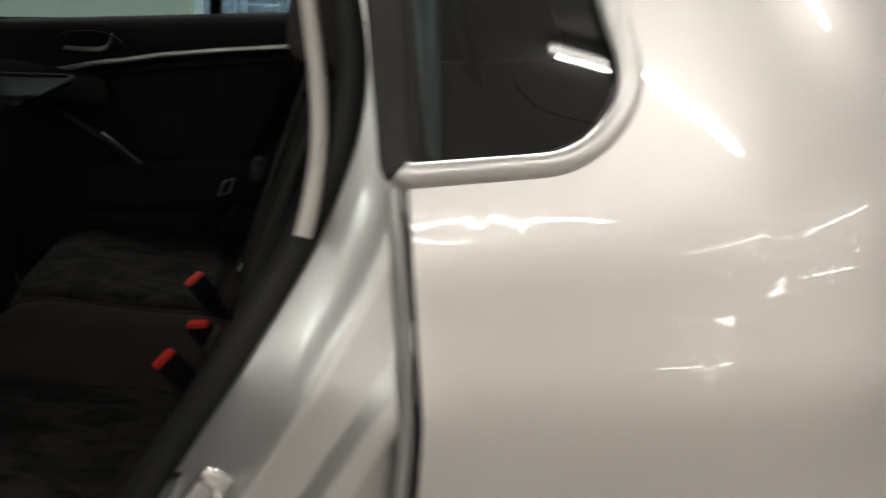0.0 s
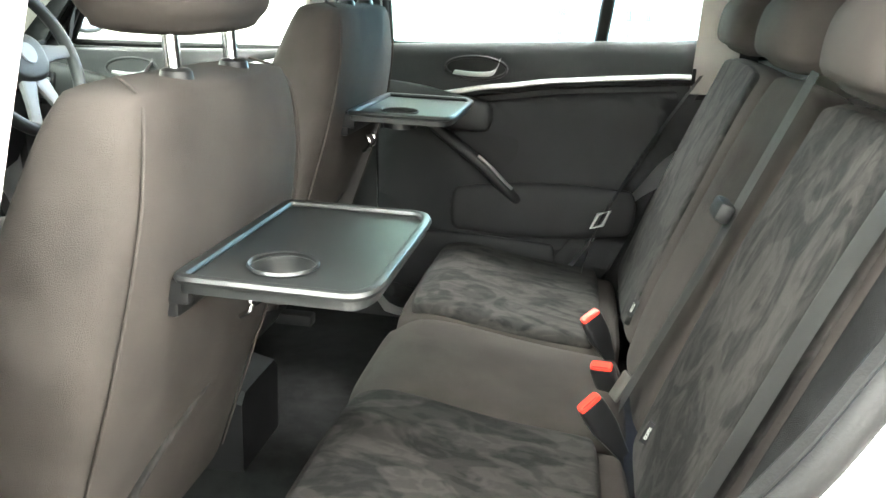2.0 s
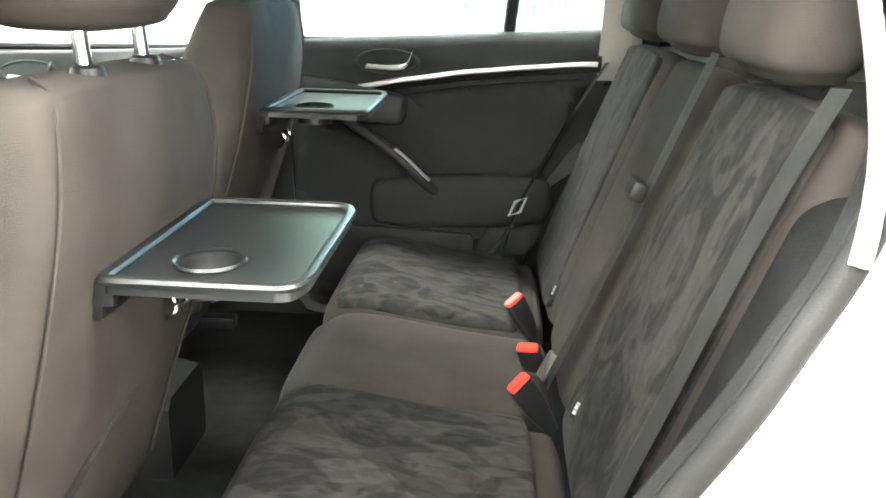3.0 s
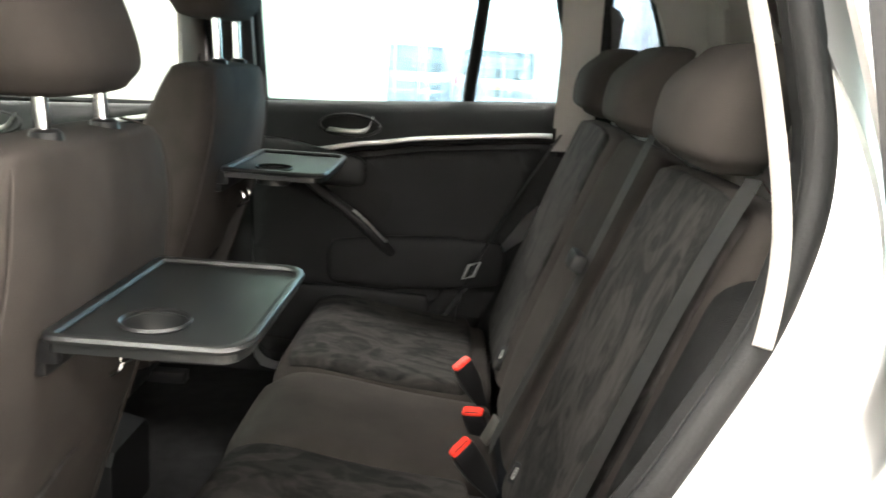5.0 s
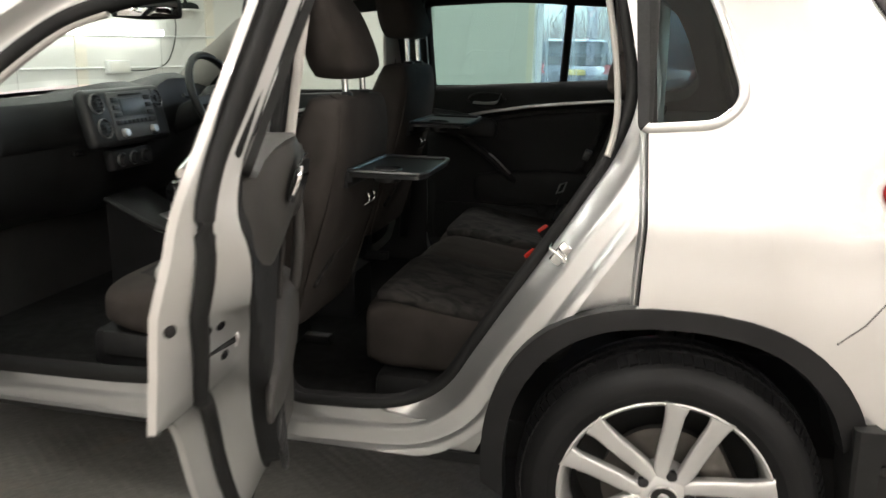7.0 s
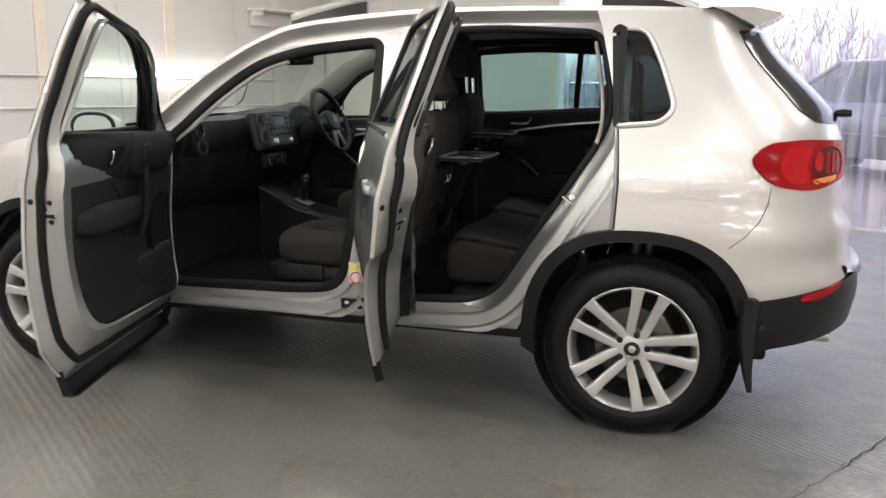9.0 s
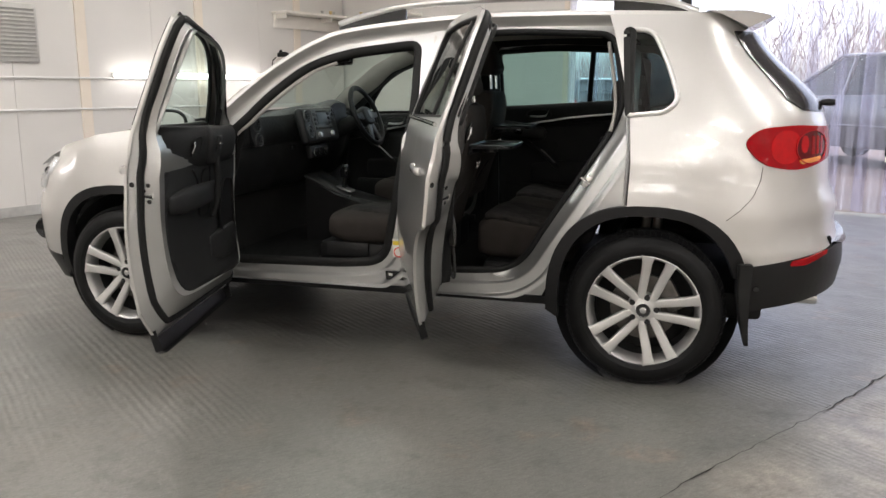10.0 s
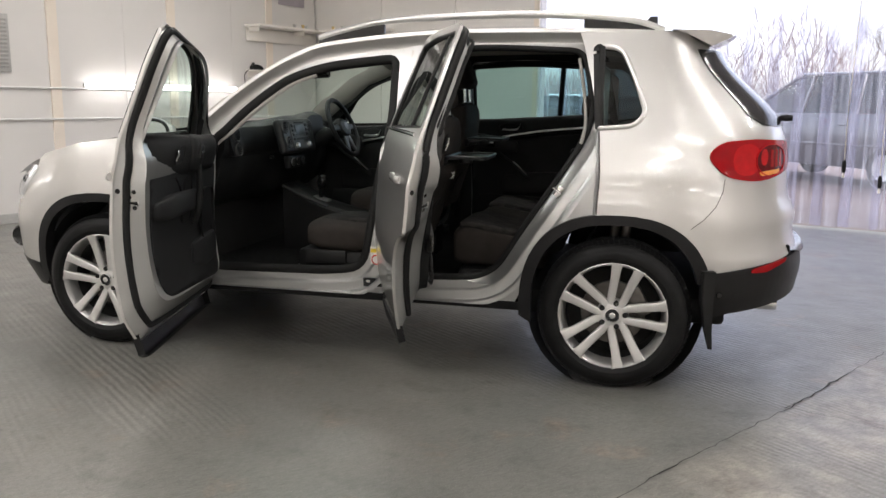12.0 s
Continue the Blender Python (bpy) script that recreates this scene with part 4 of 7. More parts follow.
    part("bumper_shutline", sweep(cut, 0.0012, 6), M_RUBBER, car)
    sen = F(flat_u(0.45, 0.46), 0.46, 0.013)
    part("parking_sensor", lathe([(0.0, 0.003 * side), (0.011, 0.003 * side), (0.013, 0.0), (0.013, -0.01 * side)], 16, c=sen), M_GLOSSBLACK, car, "small round parking sensor")
    # roof rail
    rp = curve([(-1.50, 0.60 * side, 1.585), (-1.36, 0.60 * side, 1.622), (-1.1, 0.60 * side, 1.668), (-0.6, 0.60 * side, 1.685), (-0.25, 0.59 * side, 1.68), (0.02, 0.58 * side, 1.655), (0.16, 0.57 * side, 1.612)], 6)
    rr = part("roof_rail", sweep(rp, 0.018, 10, flat=(0.015, 0.017)), M_SATIN, car, "satin silver roof rail")
    for lo, hi in ((0, 11), (len(rp) - 12, len(rp) - 1)):
        foot = []
        for p in rp[lo:hi + 1]:
            zb = table(ROOFLINE, p.x) - 0.004
            foot.append([Vector((p.x, p.y + q, z)) for q, z in ((-0.010, zb), (-0.010, p.z - 0.004), (0.010, p.z - 0.004), (0.010, zb))])
        part("rail_foot", loft(foot), M_GLOSSBLACK, rr, "black rail end foot")
    # mud flap
    mf = bmesh.new()
    loft([[Vector((0.372 + dx * k + 0.05 * q, side * (0.74 + w), z)) for dx, w in ((0, 0), (0, 0.148), (0.01, 0.156), (0.06, 0.152), (0.06, 0.14), (0.012, 0))] for z, k, q in ((0.57, 1.0, 0), (0.42, 0.85, 0.1), (0.30, 0.55, 0.5), (0.225, 0.3, 0.9))], mf)
    part("mud_flap", mf, M_RUBBER, car, "black rubber mud flap")

# roof, bonnet and screens: crowned sheets between the flanks
def crown(rows, edge, drop, n=12, bm=None):
    """Sheet across the car: rows of (x, z at the middle), half width from edge(x), falling by drop at its sides."""
    bm = bm or bmesh.new()
    grid = []
    for x, z in rows:
        w = edge(x)
        grid.append([bm.verts.new((x, w * t, z - drop(x) * abs(t) ** 2.4)) for t in [lerp(-1, 1, i / n) for i in range(n + 1)]])
    for a, b in zip(grid, grid[1:]):
        for i in range(n):
            bm.faces.new((a[i], a[i + 1], b[i + 1], b[i]))
    bmesh.ops.recalc_face_normals(bm, faces=bm.faces[:])
    return bm


def line(rows, n=6):
    return [(p.x, p.y) for p in curve(rows, n)]


def roof_edge(x):
    return half_width(table(ROOFLINE, x)) - 0.002


def roof_mid(x):
    return min(roof_rows, key=lambda r: abs(r[0] - x))[1]


roof_rows = line([(-1.50, 1.568), (-1.3, 1.622), (-1.0, 1.655), (-0.5, 1.668), (0.0, 1.655), (0.30, 1.622)], 5)
bm = crown(roof_rows, roof_edge, lambda x: roof_mid(x) - table(ROOFLINE, x), 24)
part("roof", bm, M_PAINT, car, "silver painted roof")
bon = line([(-3.30, 0.90), (-3.15, 0.965), (-2.9, 1.035), (-2.5, 1.115), (-2.14, 1.16)], 5)
bm = crown(bon, lambda x: table(((-3.3, 0.62), (-3.1, 0.71), (-2.9, 0.775), (-2.1, 0.80)), x), lambda x: table(((-3.3, 0.04), (-2.6, 0.025), (-2.1, 0.02)), x), 20)
part("bonnet", bm, M_PAINT, car, "silver painted bonnet")
bm = crown(line([(-2.16, 1.17), (-1.94, 1.37), (-1.72, 1.505), (-1.5, 1.585)], 4), lambda x: table(((-2.16, 0.76), (-1.5, 0.635)), x), lambda x: 0.075, 16)
part("windscreen", bm, M_GLASS, car, "laminated windscreen")
bm = crown(line([(-2.36, 1.135), (-2.12, 1.15)], 1), lambda x: 0.77, lambda x: 0.03, 8)
part("scuttle", bm, M_BLACK, car, "black scuttle panel")
# spoiler over the rear screen
sp = []
for t in [lerp(-1, 1, i / 16) for i in range(17)]:
    w = 0.645 * t
    e = 1 - abs(t) ** 6
    sp.append([Vector((0.20, w, 1.612 + 0.018 * e)), Vector((0.36, w * 0.985, 1.608 + 0.018 * e)), Vector((0.50 - 0.05 * abs(t) ** 3, w * 0.96, 1.59 + 0.022 * e)), Vector((0.505 - 0.05 * abs(t) ** 3, w * 0.96, 1.58 + 0.02 * e)), Vector((0.37, w * 0.97, 1.54)), Vector((0.26, w * 0.985, 1.594))])
part("tail_spoiler", loft(sp), M_PAINT, car, "silver roof spoiler over the rear screen")
ant = loft([[Vector((0.02, 0.02, 1.655)), Vector((0.02, -0.02, 1.655)), Vector((0.14, -0.016, 1.645)), Vector((0.14, 0.016, 1.645))], [Vector((0.10, 0.004, 1.73)), Vector((0.10, -0.004, 1.73)), Vector((0.135, -0.003, 1.73)), Vector((0.135, 0.003, 1.73))]])
part("roof_aerial", ant, M_BLACK, car, "black shark-fin aerial")
part("wiper_pivot", lathe([(0.0, 0.03), (0.013, 0.026), (0.017, 0.0), (0.013, -0.03), (0.0, -0.04)], 14, axis="x", c=(0.755, -0.3, 1.225)), M_BLACK, car, "rear wiper pivot")
part("exhaust_pipe", lathe([(0.026, 0.0), (0.031, 0.0), (0.031, -0.18), (0.026, -0.18), (0.026, -0.01)], 20, axis="x", c=(0.745, -0.50, 0.36)), M_CHROME, car, "chrome exhaust tailpipe")
part("grille", box((-3.42, 0, 0.68), (0.05, 0.7, 0.12), 0.02), M_GLOSSBLACK, car, "black radiator grille")

# underbody, floor pan and bulkheads
ub = box((-1.3, 0, 0.34), (3.6, 1.36, 0.12), 0.02)
part("floor_pan", ub, M_DARK, car)
part("bulkhead", box((-2.2, 0, 0.75), (0.06, 1.5, 0.75), 0.02), M_DARK, car)
part("carpet", box((-1.3, 0, 0.405), (1.8, 1.5, 0.03), 0.01), M_CARPET, car, "black carpet")
part("boot_floor", box((0.33, 0, 0.62), (0.9, 1.1, 0.06), 0.01), M_CARPET, car)
part("engine_bay", box((-2.75, 0, 0.62), (1.0, 0.9, 0.5), 0.05), M_DARK, car)
for x in (0, -WB):
    part("axle", sweep([(x, -0.72, HUB), (x, 0.72, HUB)], 0.035, 10), M_DARK, car)
hl = crown([(x, z - 0.05) for x, z in roof_rows], lambda x: roof_edge(x) - 0.06, lambda x: 0.05, 12)
part("headlining", hl, M_HEAD, car, "pale cloth headlining")

# ---- doors ----
def reach(loop, c, way):
    """Where a ray from c first leaves a closed outline."""
    best = 0.0
    for i in range(len(loop)):
        a, b = Vector(loop[i][:2]) - c, Vector(loop[(i + 1) % len(loop)][:2]) - c
        e = b - a
        den = way.cross(e)
        if abs(den) < 1e-9:
            continue
        t, u = a.cross(e) / den, a.cross(way) / den
        if t > 0 and -1e-6 <= u <= 1 + 1e-6:
            best = max(best, t)
    return c + way * best


def open_trim(sub, side, xa, xb):
    """Upholstery of the open rear door: shoulder roll, switch pod, upright grip, armrest and release."""
    rear = xa > -1.5
    deep = -0.042 if rear else 0.0

    def across(lift):
        """The trim's face: depth straight across the door."""
        return lambda x, z, off: Vector((x, side * (half_width(z) + lift + deep * (1 - sstep(-0.42, -0.23, x)) + off), z))

    def T2(x, z, lift):
        return across(lift)(x, z, 0)

    # same trim on both doors; the rear one takes the brightened, lit copy
    mt = M_DOORLIT if rear else M_TRIM
    dz = -0.042 if rear else -0.05

    def top_z(x):
        return table(((-1.0, 1.03), (-0.95, 1.078), (-0.88, 1.118), (-0.75, 1.154), (-0.5, 1.182), (-0.25, 1.195)), x) if rear else lerp(1.108, 1.142, (x - xa) / (xb - xa))
    rows = []
    for i in range(21):
        t = i / 20
        x = lerp(xa - 0.01, xb + 0.01, t)
        e = (1 - 0.2 * sstep(0.3, 0.9, t)) * (1 if t < 0.82 else 0.70 + 0.30 * math.sqrt(max(0, 1 - ((t - 0.82) / 0.18) ** 2)))
        e *= 0.80 + 0.20 * sstep(0.0, 0.12, t)
        zt, z0 = top_z(x) - (0.05 * (max(0.0, t - 0.8) / 0.2) ** 2 if rear else 0), 0.985 + dz * 0.6
        h = zt - z0
        rows.append([T2(x, z0 + h * k, l * (e if l < -0.11 else 1)) for k, l in ((0.0, -0.105), (0.0, -0.140), (0.2, -0.150), (0.45, -0.151), (0.68, -0.145), (0.85, -0.134), (0.95, -0.118), (1.0, -0.098), (1.0, -0.03), (0.5, -0.03))])
    sub("shoulder_roll", loft(rows), mt, "padded charcoal upper door trim")
    x1 = xa + (0.175 if rear else 0.42)
    pod = []
    for k, l0, l1, w in ((0.99, -0.08, -0.116, 0.05), (0.9, -0.09, -0.142, 0.062), (0.65, -0.1, -0.159, 0.068), (0.35, -0.1, -0.166, 0.07), (0.12, -0.11, -0.167, 0.066), (0.0, -0.12, -0.160, 0.05)):
        z = lerp(1.012 + dz, top_z(x1 - 0.03) + 0.002, k)
        pod.append(sellipse(T2(x1 - 0.035, z, (l0 + l1) / 2), (w, 0, 0), (0, (l0 - l1) / 2, 0), 4.2, 28))
    sub("switch_pod", loft(pod), mt, "moulded pod with the window switch")
    g = [T2(x1 - 0.062 + 0.003 * math.sin(k), z + dz, l) for k, (z, l) in enumerate(((1.05, -0.152), (1.01, -0.163), (0.95, -0.168), (0.89, -0.168), (0.83, -0.163), (0.77, -0.145)))]
    sub("pull_handle", loft([sellipse(p, (0.015, 0, 0), (0, 0.013, 0), 2.8, 16) for p in curve(g, 5)]), mt, "upright grey pull handle")
    # flat dark sheet in place of a hollow: the shade behind the handle
    rc = rounded([(x1 - 0.055, 0.80 + dz), (x1 + 0.075, 0.78 + dz), (x1 + 0.05, 0.985 + dz), (x1 - 0.055, 1.0 + dz)], 0.035)
    sub("grip_recess", plate(rc, across(-0.131), 0.003, [], 0.05), M_RUBBER, "dark hollow behind the handle")
    swp = [(x1 + 0.16, 1.0 + dz), (x1 + 0.10, 0.95 + dz), (x1 + 0.075, 0.88 + dz), (x1 + 0.07, 0.80 + dz)]
    sub("card_crease", sweep([T2(x, z, -0.130) for x, z in curve(swp, 5)], 0.006, 8), mt, "moulded crease beside the handle")
    arm = []
    for t, wl, hh in ((0, 0.045, 0.07), (0.15, 0.050, 0.08), (0.5, 0.038, 0.072), (0.8, 0.022, 0.055), (1, 0.008, 0.03)) if rear else ((0, 0.010, 0.03), (0.2, 0.022, 0.045), (0.5, 0.034, 0.05), (0.8, 0.034, 0.05), (1, 0.014, 0.035)):
        arm.append((T2(lerp(xa - 0.005, xb - 0.14, t), 0.735 - 0.02 * t, -0.126) if rear else T2(lerp(xa + 0.24, xb - 0.06, t), 0.835, -0.132), (0, wl, 0), (0, 0, hh)))
    sub("armrest", pillow(arm, 3.0, 30, 0.03), mt, "padded armrest")
    for cx_, cz, r in ((lerp(xa, xb, 0.62), 0.60, 0.075),) if xa > -1.5 else ():
        ring = [T2(cx_ + r * math.cos(a), cz + r * math.sin(a), -0.131) for a in [2 * math.pi * i / 28 for i in range(28)]]
        sub("speaker_ring", sweep(ring, 0.006, 8, closed=True), M_DASH, "round loudspeaker trim")
    if not rear:
        rim = rounded([(xa + 0.05, 0.60), (xa + 0.22, 0.56), (xa + 0.27, 0.72), (xa + 0.22, 0.88), (xa + 0.07, 0.86)], 0.05)
        sub("speaker_panel", plate(rim, across(-0.139), 0.012, [], 0.04), M_BLACK, "smooth loudspeaker panel ahead of the pocket")
    sub("door_pocket", pillow([(T2(xa + 0.05, 0.58, -0.128), (0, 0.02, 0), (0, 0, 0.07)), (T2(xa + 0.2, 0.575, -0.132), (0, 0.022, 0), (0, 0, 0.075)), (T2(xa + 0.36, 0.58, -0.126), (0, 0.012, 0), (0, 0, 0.05))], 3.2, 24, 0.02), mt, "moulded door pocket")
    sp = T2(x1 - 0.035, lerp(1.012 + dz, top_z(x1 - 0.03), 0.55), -0.1645)
    tilt = pose(0, 0, 0, 9 * side, 0, -32 if rear else 0)
    if rear:
        sp = T2(x1 + 0.036, lerp(1.012 + dz, top_z(x1), 0.58), -0.146)
    sub("switch_plate", box(sp, (0.050, 0.012, 0.062), 0.006, tilt), M_DASH)
    sub("switch_well", box(sp + Vector((0, -side * 0.003, 0.012)), (0.036, 0.010, 0.022), 0.003, tilt), M_RUBBER)
    sub("window_switch", box(sp + Vector((0, -side * 0.007, -0.002)), (0.034, 0.008, 0.008), 0.002, tilt), M_CHROME, "bright edged window switch")
    hx, dz = (xa + 0.57, 0.042) if rear else (xa + 0.58, -0.03)
    at = -0.152 * (1 - 0.2 * sstep(0.3, 0.9, (hx - xa) / (xb - xa))) - 0.001
    # the release's shaded hollow is only a flat dark patch
    rc = rounded([(hx - 0.05, 1.04 + dz), (hx + 0.05, 1.035 + dz), (hx + 0.055, 1.09 + dz), (hx + 0.02, 1.118 + dz), (hx - 0.05, 1.11 + dz)], 0.022)
    sub("release_recess", plate(rc, across(at), 0.003, [], 0.05), M_RUBBER, "dark hollow of the door release")
    rel = curve([T2(hx + 0.040, 1.100 + dz, at - 0.003), T2(hx + 0.046, 1.078 + dz, at - 0.009), T2(hx + 0.040, 1.052 + dz, at - 0.004)], 5)
    sub("release_lever", loft([sellipse(p, (0.009, 0, 0), (0, 0.005, 0), 3, 12) for p in rel]), M_CHROME, "chrome inside door release")


def door_set(side, which, open_deg):
    """One door with its skin, inner shell, trim, glass, seal and fittings, built shut and swung open on its hinge line."""
    front = which == "front"
    F = flank(side)
    if front:
        xh = -2.06
        out = [(-2.068, 0.30), (-1.17, 0.305), (-1.10, 0.42), (-1.085, 0.75), (-1.08, 1.12), (-1.085, 1.40), (-1.10, 1.54), (-1.13, 1.562)] + [tuple(p) for p in reversed(drawn_in(ROOFC, 0.036)[5:20:3])] + [(-2.05, 1.15), (-2.066, 1.10)]
        win = rounded([(-1.915, 1.12, 0.02), (-1.77, 1.315, 0.1), (-1.60, 1.445, 0.1), (-1.42, 1.50, 0.1), (-1.155, 1.525, 0.04), (-1.125, 1.14, 0.02)], n=5)
        card = rounded([(-1.99, 0.46, 0.1), (-1.25, 0.45, 0.14), (-1.17, 0.70, 0.15), (-1.15, 1.035, 0.03), (-2.0, 1.035, 0.03), (-2.03, 0.8, 0.1)], n=5)
        latch_x, lz = -1.10, 0.89
    else:
        xh = -1.05
        out = [(-1.04, 0.305), (-0.53, 0.31)] + list(reversed(arch(0, 0.427, 101, 150)))[0:] + [(-0.093, 0.81), (-0.088, 0.98), (-0.10, 1.165), (-0.155, 1.40), (-0.195, 1.52), (-0.225, 1.56), (-0.30, 1.577), (-0.71, 1.582), (-1.005, 1.567), (-1.02, 1.2)]
        win = rounded([(-0.975, 1.165, 0.02), (-0.97, 1.53, 0.03), (-0.70, 1.548, 0.1), (-0.245, 1.54, 0.04), (-0.185, 1.35, 0.1), (-0.145, 1.19, 0.03)], n=5)
        card = rounded([(-0.98, 0.46, 0.08), (-0.60, 0.46, 0.1), (-0.47, 0.68, 0.1), (-0.30, 0.90, 0.1), (-0.225, 1.115, 0.02), (-0.52, 1.09, 0.02), (-0.80, 1.045, 0.02), (-0.98, 1.0, 0.02)], n=5)
        latch_x, lz = -0.30, 0.905
    yh = side * (0.84 if front else 0.80)
    swing = Matrix.Translation((xh, yh, 0)) @ Matrix.Rotation(radians(open_deg) * side, 4, "Z") @ Matrix.Translation((-xh, -yh, 0))
    lab = "silver %s door standing wide open" % which if open_deg else "closed silver %s door" % which
    d = part(which + "_door", moved(plate(out, F, 0.012, [win], 0.04), swing), M_PAINT, car, lab)

    def sub(name, bm, mat, label=""):
        return part(name, moved(bm, swing), mat, d, label)

    # inner shell: a pressed face that runs from the skin's edge in to the edge of the opening
    mid = Vector((-1.52, 0.95)) if front else Vector((-0.62, 0.98))

    def deep(base):
        """Depth into the door, thinner in the window frame than below it."""
        def f(u, z, off):
            k = lerp(1.0, 0.5, sstep(1.0, 1.22, z))
            return flank(side, 0)(u, z, (base + off) * k)
        return f

    edge_in = widened(even(FAPER if front else RAPER, 0.03), 0.026)
    ring_a, ring_c = [], []
    for i in range(140):
        way = Vector((math.cos(2 * math.pi * i / 140), math.sin(2 * math.pi * i / 140)))
        a, c = reach(out, mid, way), reach(edge_in, mid, way)
        t = sstep(0.86, 1.2, a.y)
        c = c.lerp(a - (a - mid).normalized() * 0.036, t)
        c = Vector((max(c.x, -2.045) if front else c.x, c.y))
        ring_a.append(a - (a - mid).normalized() * 0.006)
        ring_c.append(c)
    rows = []
    for s_ in (0.0, 0.05, 0.14, 0.22, 0.32, 0.5, 0.7, 0.88, 1.0):
        rows.append([deep(lerp(-0.010, -0.126, s_ ** 0.85))(*a.lerp(c, s_), 0) for a, c in zip(ring_a, ring_c)])
    sub("inner_shell", loft(rows, cap=False), M_JAMB, "silver painted inner door shell")
    sub("inner_lining", plate([tuple(p) for p in ring_c], deep(-0.126), 0.004, [win], 0.06), M_JAMB if open_deg and front else M_TRIM)
    # black cover round the window frame, over the belt line
    top = sorted((i for i in range(140) if ring_a[i].y > 1.02 and (front or ring_a[i].x > -0.97)), key=lambda i: math.atan2(ring_a[i].x - mid.x, ring_a[i].y - mid.y))
    cov = []
    for s_ in ((0.35, 0.40, 0.46, 0.53, 0.60) if front else (0.04, 0.15, 0.3, 0.5, 0.64)):
        row = []
        for i in top:
            q = lerp(0.41 if s_ > 0.5 else 0.39, s_, sstep(1.02, 1.32, ring_a[i].y))
            row.append(deep(lerp(-0.010, -0.126, q ** 0.85) - 0.006)(*(ring_a[i].lerp(ring_c[i], q) + (ring_a[i] - mid).normalized() * 0.004), 0))
        cov.append(row)
    sub("frame_cover", loft(cov, cap=False, closed=False), M_RUBBER, "black window frame cover")

    def shut_face(z, s_):
        """A place on the trailing shut face at that height, and its outward direction."""
        i = min((i for i in range(140) if ring_a[i].x > mid.x), key=lambda i: abs(ring_a[i].lerp(ring_c[i], s_).y - z))

        def q(k, t):
            return deep(lerp(-0.010, -0.126, t ** 0.85))(*ring_a[k % 140].lerp(ring_c[k % 140], t), 0)
        p = q(i, s_)
        n = (q(i + 1, s_) - q(i - 1, s_)).cross(q(i, s_ + 0.05) - q(i, s_ - 0.05)).normalized()
        return p, (n if n.x > 0 else -n)

    wc = sum((Vector(p) for p in win), Vector((0, 0))) / len(win)
    wide = [tuple(Vector(p) + (Vector(p) - wc).normalized() * 0.010) for p in win]
    sub("frame_trim", plate(wide, flank(side, -0.068), 0.012, [win], 0.05), M_JAMB if front and open_deg else M_RUBBER, "inner window frame trim")
    if front:
        lead = []
        for s_ in (0.35, 0.5, 0.7, 0.9, 1.02):
            lead.append([deep(lerp(-0.010, -0.126, s_ ** 0.85) - 0.010)(*ring_a[i].lerp(ring_c[i], s_), 0) for i in top if ring_a[i].x < -1.42])
        sub("leading_cover", loft(lead, cap=False, closed=False), M_RUBBER, "black cover of the sloping frame")
        sub("pillar_applique", plate([(-1.135, 1.15), (-1.084, 1.15), (-1.088, 1.40), (-1.103, 1.535), (-1.145, 1.545)], flank(side, 0.004), 0.012, [], 0.05), M_GLOSSBLACK, "black strip on the outer window frame")
    # upholstered card
    if open_deg:
        card = rounded([(-2.03, 0.40, 0.08), (-1.25, 0.44, 0.14), (-1.17, 0.70, 0.15), (-1.15, 1.04, 0.03), (-2.03, 1.02, 0.03)] if front else [(-0.98, 0.44, 0.08), (-0.575, 0.45, 0.1), (-0.45, 0.67, 0.1), (-0.31, 0.885, 0.1), (-0.225, 1.05, 0.03), (-0.98, 1.05, 0.03)], n=5)
    T = flank(side, (-0.128 if front else -0.166) if open_deg else -0.152)

    def on_card(u, z, off):
        q = T(u, min(z, 0.98), off)
        ease = 0.036 * sstep(-0.46, -0.24, u) if open_deg and not front else 0.0
        return q + Vector((0, side * ease, max(0.0, z - 0.98)))
    sub("door_card", plate(card, on_card, -0.065 if open_deg and not front else -0.03, [], 0.05), M_TRIM, "charcoal moulded door trim panel")
    xa, xb = (min(p[0] for p in card), max(p[0] for p in card))
    za = 0.765
    ax0, ax1 = xa + 0.17, xb - 0.10
    if open_deg:
        open_trim(sub, side, xa, xb)
    else:
        blk = [(T(lerp(ax0 + (0.06 if not front else 0), ax1, t), za + (lerp(-0.002, 0.02, t) if not front else 0), 0) + Vector((0, -side * 0.006, 0)), (0, w, 0), (0, 0, h)) for t, w, h in ((0, 0.016, 0.06), (0.3, 0.026, 0.072), (0.7, 0.024, 0.072), (1, 0.014, 0.06))]
        sub("armrest", pillow(blk, 3.6, 28, 0.03), M_TRIM, "padded armrest")
        pod = [(T(lerp(xa + 0.03, xa + 0.27, t), lerp(1.065, 1.045, t), 0) + Vector((0, -side * 0.004, 0)), (0, w, 0), (0, 0, h)) for t, w, h in ((0, 0.016, 0.05), (0.4, 0.03, 0.052), (1, 0.018, 0.04))]
        sub("switch_pod", pillow(pod, 3.4, 28, 0.03), M_DASH, "moulded switch pod")
        # pull handle: a grip that falls from the pod to the armrest, over a flat dark disc for the shade behind
        x0 = xa + (0.27 if not front else 0.24)
        grip = curve([T(x0 - 0.15, 1.045, 0), T(x0 - 0.09, 0.985, 0), T(x0 + 0.01, 0.90, 0), T(x0 + 0.07, 0.84, 0), T(x0 + 0.115, 0.795, 0)], 5)
        grip = [Vector((p.x, p.y - side * (0.012 + 0.028 * math.sin(math.pi * i / (len(grip) - 1))), p.z)) for i, p in enumerate(grip)]
